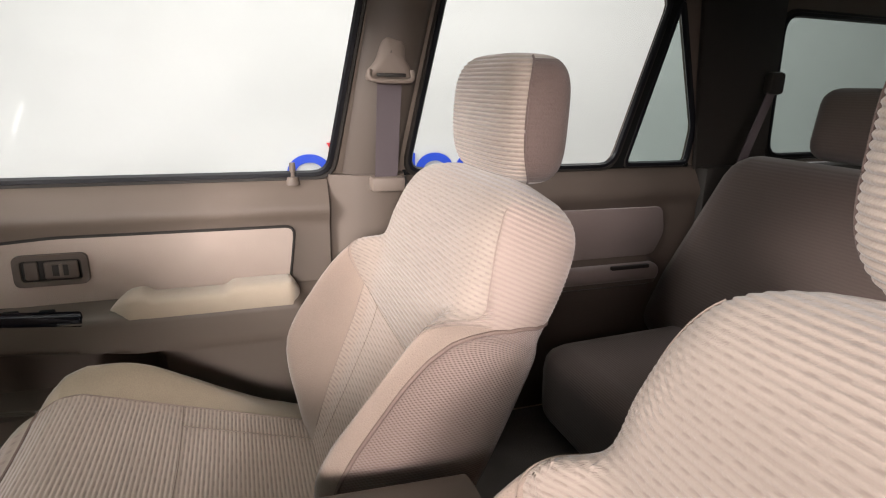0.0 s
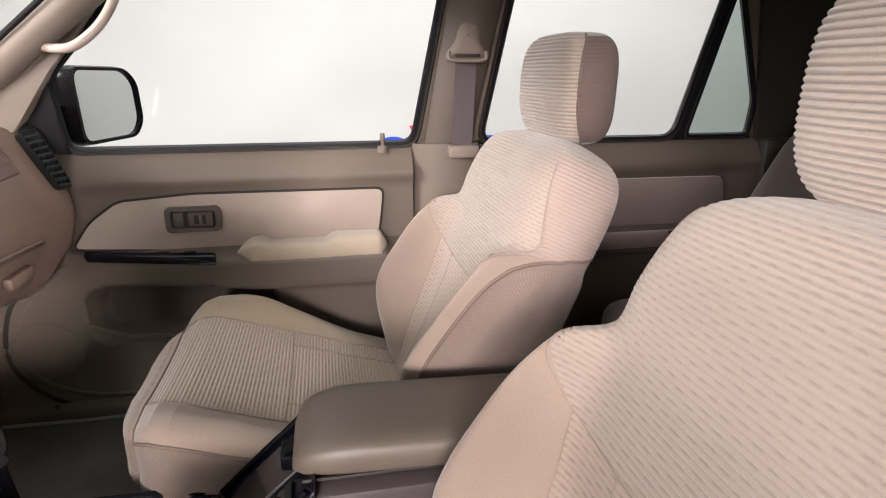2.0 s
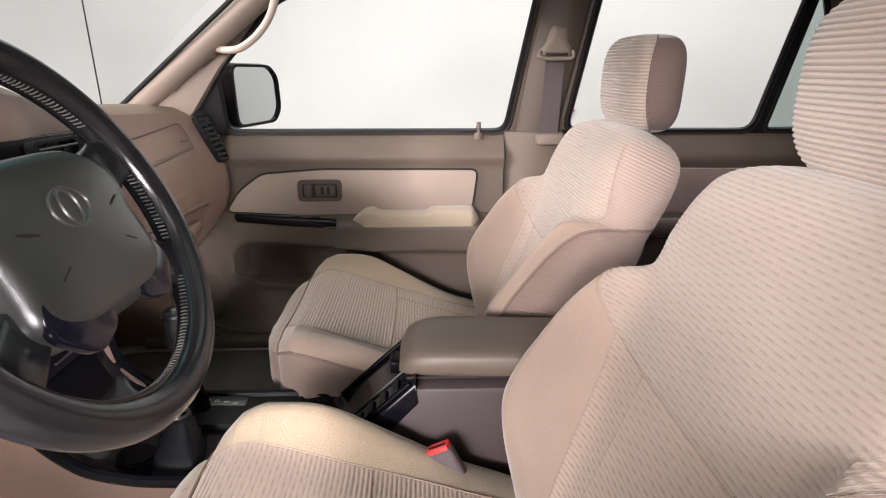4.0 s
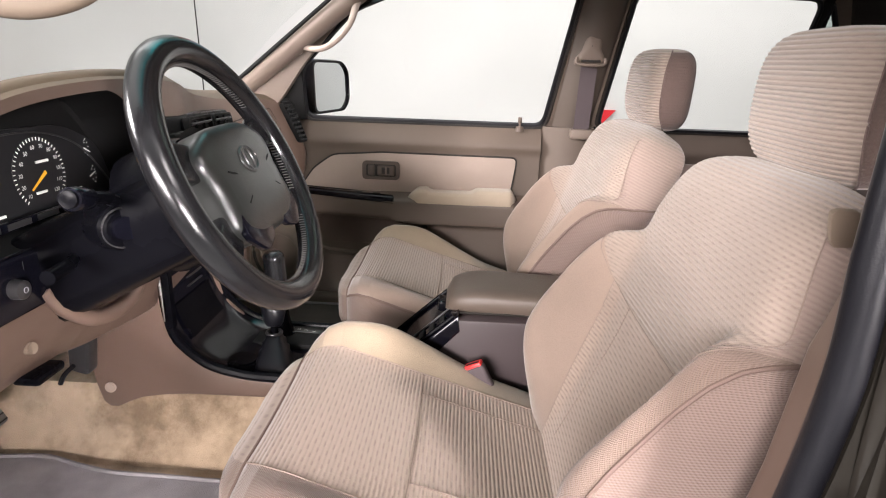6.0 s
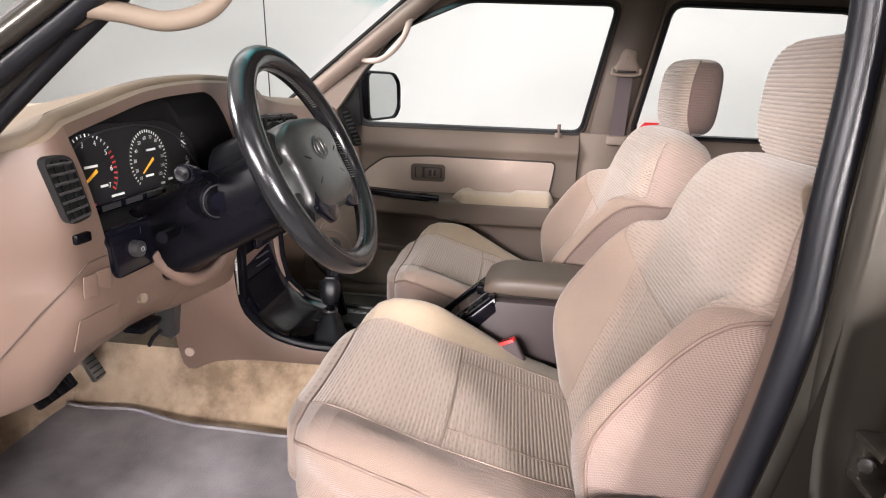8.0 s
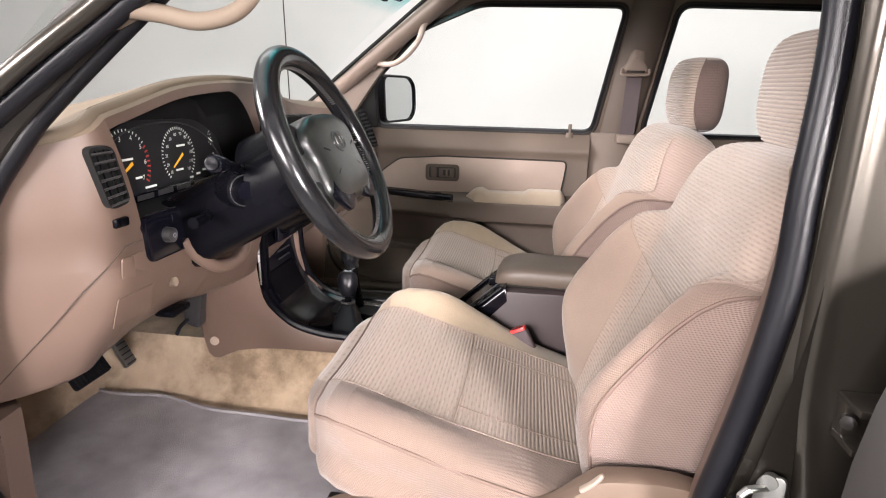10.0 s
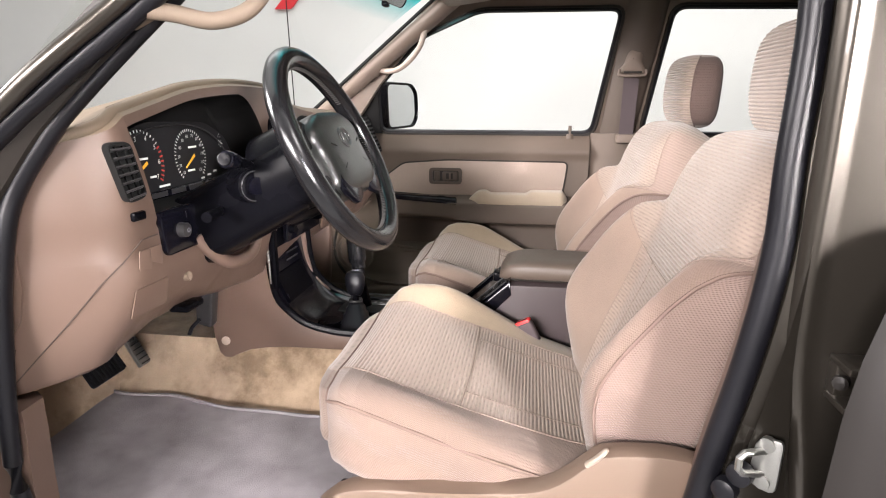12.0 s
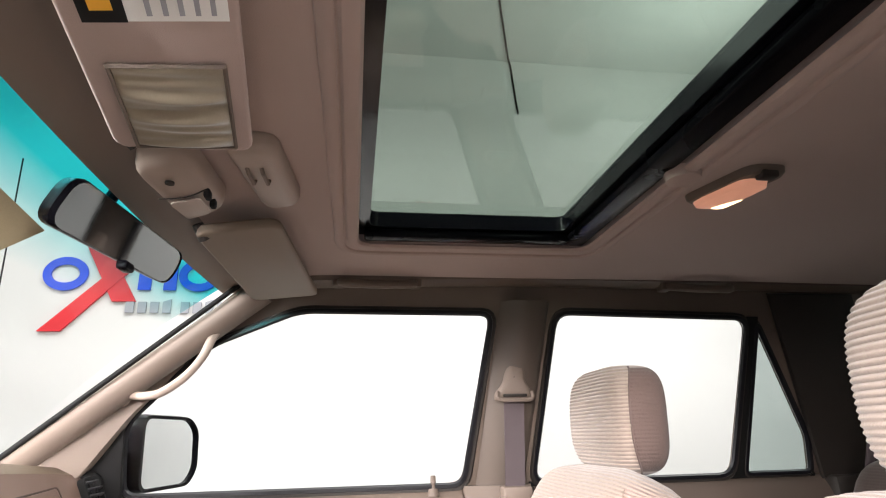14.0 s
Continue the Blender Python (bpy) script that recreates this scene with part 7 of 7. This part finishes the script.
for x0, x1 in ((0.19, 0.366), (0.989, 1.162)):
    g = thing("roof_handle", ((x0 + x1) / 2, 0.56, 1.555), "folded brown-grey grab handle on the roof rail", "handle")
    part("bar", tube(spline([V(x0, 0.552, 1.562), V(x0 + 0.02, 0.530, 1.554), V((x0 + x1) / 2, 0.526, 1.550), V(x1 - 0.02, 0.530, 1.552), V(x1, 0.552, 1.560)], 5), 0.010, 10), TRIM, g)
    for x in (x0, x1):
        part("mount", box(x - 0.014, x + 0.014, 0.540, 0.575, 1.550, 1.572, 0.005), TRIM, g)

# ---- seat belts ----
sb = thing("seat_belt", (0.60, 0.64, 1.10), "dark taupe passenger seat belt hanging from its pillar anchor", "seat belt")
part("anchor_cover", loft([[V(0.608 + x * q, 0.664 - d, 1.352 + z * q) for x, z in r2([(-0.043, -0.054), (0.045, -0.054), (0.044, -0.034), (0.030, -0.012), (0.032, 0.030), (-0.010, 0.036), (-0.022, 0.010), (-0.026, -0.014), (-0.042, -0.036)], 0.008)] for q, d in ((1.04, 0), (1, 0.026), (0.93, 0.036), (0.6, 0.041), (0.05, 0.042))]), PILLAR, sb, "plastic anchor cover", sharp=60)
part("belt_slot", box(0.580, 0.638, 0.622, 0.632, 1.305, 1.312, 0.002), TRIM_DARK, sb)
part("cover_lip", tube(spline([V(0.567, 0.628, 1.318), V(0.566, 0.624, 1.304), V(0.578, 0.622, 1.298), V(0.610, 0.621, 1.297), V(0.642, 0.622, 1.298), V(0.652, 0.624, 1.304), V(0.651, 0.628, 1.318)], 5), 0.0045, 8, up=(0, 1, 0)), PILLAR, sb, "rounded plastic lip")
part("height_guide", box(0.600, 0.622, 0.652, 0.662, 1.386, 1.425, 0.003), TRIM, sb)
part("webbing", loft([[V(0.584 + 0.0 * t, 0.634 + 0.035 * t, 1.325 - 0.24 * t), V(0.634 - 0.002 * t, 0.636 + 0.035 * t, 1.325 - 0.24 * t), V(0.634 - 0.002 * t, 0.6385 + 0.035 * t, 1.325 - 0.24 * t), V(0.584, 0.6365 + 0.035 * t, 1.325 - 0.24 * t)] for t in [k / 8 for k in range(9)]], caps=True), BELT, sb, "woven webbing")
part("guide", box(0.575, 0.645, 0.648, 0.69, 1.075, 1.105, 0.006), PILLAR, sb)
rb2 = thing("seat_belt", (1.5, 0.6, 1.1), "dark rear seat belt hanging from the rear pillar", "seat belt")
part("webbing", loft([[p, p + V(0.035, 0.0, 0.025), p + V(0.035, 0.003, 0.025), p + V(0, 0.003, 0)] for p in [V(1.56, 0.62, 1.30).lerp(V(1.33, 0.60, 0.72), k / 10) for k in range(11)]], caps=True), BELT, rb2)
part("anchor", box(1.555, 1.60, 0.61, 0.64, 1.285, 1.34, 0.01), TRIM_DARK, rb2)

db = thing("seat_belt", (0.61, -0.65, 1.15), "driver seat belt with a brown tongue hanging at the pillar", "seat belt")
part("webbing", loft([[p, p + V(0.045, 0.006, 0), p + V(0.045, 0.009, 0), p + V(0, 0.003, 0)] for p in [V(0.636, -0.658, 1.36).lerp(V(0.630, -0.672, 0.62), k / 10) for k in range(11)]], caps=True), BELT, db, "woven webbing")
part("tongue", prism(rounded([V(0.590, -0.668, 1.172), V(0.632, -0.652, 1.168), V(0.632, -0.652, 1.130), V(0.598, -0.668, 1.134)], 0.012), (0.006, 0.016, 0), 0.004), PAD, db, "brown plastic belt tongue")

# ---- driver door opening: centre pillar, striker, rear door ----
PIL = [(1.56, 0.560, -0.755), (1.42, 0.569, -0.756), (1.30, 0.577, -0.758), (1.16, 0.571, -0.766), (1.05, 0.5685, -0.771), (0.92, 0.552, -0.772), (0.76, 0.524, -0.766), (0.60, 0.504, -0.758), (0.45, 0.49, -0.755)]
part("pillar_seal_left", tube(spline([V(x, y, z) for z, x, y in PIL], 6), 0.0160, 20, up=(0, 1, 0)), RUBBER, None, "black rubber seal on the driver side centre pillar", category="trim", kind="structure")
INNER = [(0.45, 0.004), (1.05, 0.005), (1.16, 0.045), (1.60, 0.050)]
part("pillar_inner_left", loft([[V(x - 0.002, y + 0.010, z), V(x + lin(INNER, z), y + 0.060, z), V(x + 0.006 + lin(INNER, z), y + 0.070, z), V(x + 0.085, y + 0.10, z), V(x + 0.18, y + 0.10, z), V(x + 0.16, y + 0.012, z)] for z, x, y in PIL], caps=True), TAN, None, "tan inner trim of the driver side centre pillar", category="trim", kind="structure", sharp=50)
CREASE = [(1.56, 0.594, -0.792), (1.42, 0.595, -0.796), (1.30, 0.595, -0.797), (1.16, 0.595, -0.798), (1.05, 0.594, -0.799), (0.92, 0.598, -0.800), (0.76, 0.624, -0.802), (0.60, 0.63, -0.802), (0.45, 0.63, -0.802)]
jamb = []
for (z, x, y), (zc, cx, cy) in zip(spline([V(*p) for p in PIL], 3), spline([V(*p) for p in CREASE], 3)):
    a, b = V(x + 0.022, y - 0.030, z), V(cx, cy, z)
    jamb.append([V(x + 0.012, y + 0.01, z), V(x + 0.016, y - 0.010, z), V(x + 0.034, y - 0.016, z), V(x + 0.038, y - 0.024, z), a, a.lerp(b, 0.35), a.lerp(b, 0.7) + V(0.004, 0.002, 0), b + V(-0.010, 0.012, 0), b + V(-0.006, 0.002, 0), b + V(0.0, -0.003, 0), b + V(0.006, -0.004, 0),
                 b + V(0.012, -0.002, 0), b + V(0.022, -0.003, 0), b + V(0.10, -0.012, 0), b + V(0.25, -0.022, 0), V(cx + 0.25, y + 0.01, z)])
part("pillar_outer_left", loft(jamb, caps=True), PAINT, None, "dark bronze painted door pillar of the car", category="wall", kind="structure", sharp=45)
JN, JT = V(-0.64, -0.77, 0), V(0.77, -0.64, 0)
strk = thing("door_striker", (0.572, -0.827, 0.83), "zinc steel door striker bolted to the pillar", "striker")
SC = V(0.576, -0.808, 0.812)
part("plate", prism(rounded([SC + JT * 0.017 + V(0, 0, 0.036), SC - JT * 0.013 + V(0, 0, 0.026), SC - JT * 0.017 - V(0, 0, 0.034), SC + JT * 0.015 - V(0, 0, 0.038)], 0.012), JN * 0.006, 0.002), STEEL, strk, "zinc mounting plate")
OUT = V(-0.90, -0.42, 0.10).normalized()
part("loop", tube([SC + V(0, 0, 0.013), SC + OUT * 0.012 + V(0, 0, 0.014), SC + OUT * 0.034 + V(0, 0, 0.013), SC + OUT * 0.041 + V(0, 0, 0.007), SC + OUT * 0.041 - V(0, 0, 0.006), SC + OUT * 0.034 - V(0, 0, 0.013), SC + OUT * 0.012 - V(0, 0, 0.016), SC - V(0, 0, 0.017)], 0.0045, 8, up=(0, 1, 0)), STEEL, strk, "bent wire loop")
for z in (0.024, -0.025):
    part("bolt", tube([SC + V(0, 0, z), SC + JN * 0.009 + V(0, 0, z), SC + JN * 0.0095 + V(0, 0, z)], [0.009, 0.009, 0.005], 12), STEEL, strk)
for sx, sy, z in ((0.553, -0.803, 0.792), (0.541, -0.796, 0.765)):
    part("rubber_stop", tube([V(sx, sy, z), V(sx, sy, z) + JN * 0.014, V(sx, sy, z) + JN * 0.017], [0.015, 0.014, 0.008], 14), RUBBER, None, "round black rubber stop on the pillar", category="stop")
rd = thing("rear_door", (0.62, -0.9, 0.5), "dark bronze rear door edge standing slightly open", "car door")
part("skin", loft([[V(x, y, z), V(x + 0.02, y - 0.022, z), V(x + 0.10, y - 0.04, z), V(x + 0.5, y - 0.10, z), V(x + 0.5, y - 0.06, z), V(x + 0.05, y + 0.015, z)] for z, x, y in ((0.45, 0.585, -0.90), (0.70, 0.590, -0.900), (0.824, 0.595, -0.895), (0.92, 0.602, -0.892), (0.98, 0.612, -0.889), (1.03, 0.626, -0.885), (1.07, 0.645, -0.88), (1.10, 0.68, -0.875), (1.11, 0.75, -0.87))], caps=True), DOOR_EDGE, rd, "painted door skin", sharp=60)
hg = part("hinge", box(0.623, 0.70, -0.853, -0.808, 0.901, 0.909, 0.002), PAINT, rd, "dark painted hinge")
part("hinge_plate", box(0.623, 0.71, -0.853, -0.808, 0.945, 0.953, 0.002), PAINT, hg)
part("bracket", box(0.625, 0.68, -0.823, -0.802, 0.903, 0.951, 0.004), PAINT, hg)
part("bolt", tube([V(0.634, -0.818, 0.926), V(0.628, -0.829, 0.926), V(0.627, -0.830, 0.926)], [0.009, 0.008, 0.005], 12), DOOR_EDGE, hg)
part("sill_plate", box(-0.50, 0.55, -0.86, -0.79, 0.38, 0.44, 0.02, 3), PAINT, None, "dark bronze painted door sill", category="trim", kind="structure")
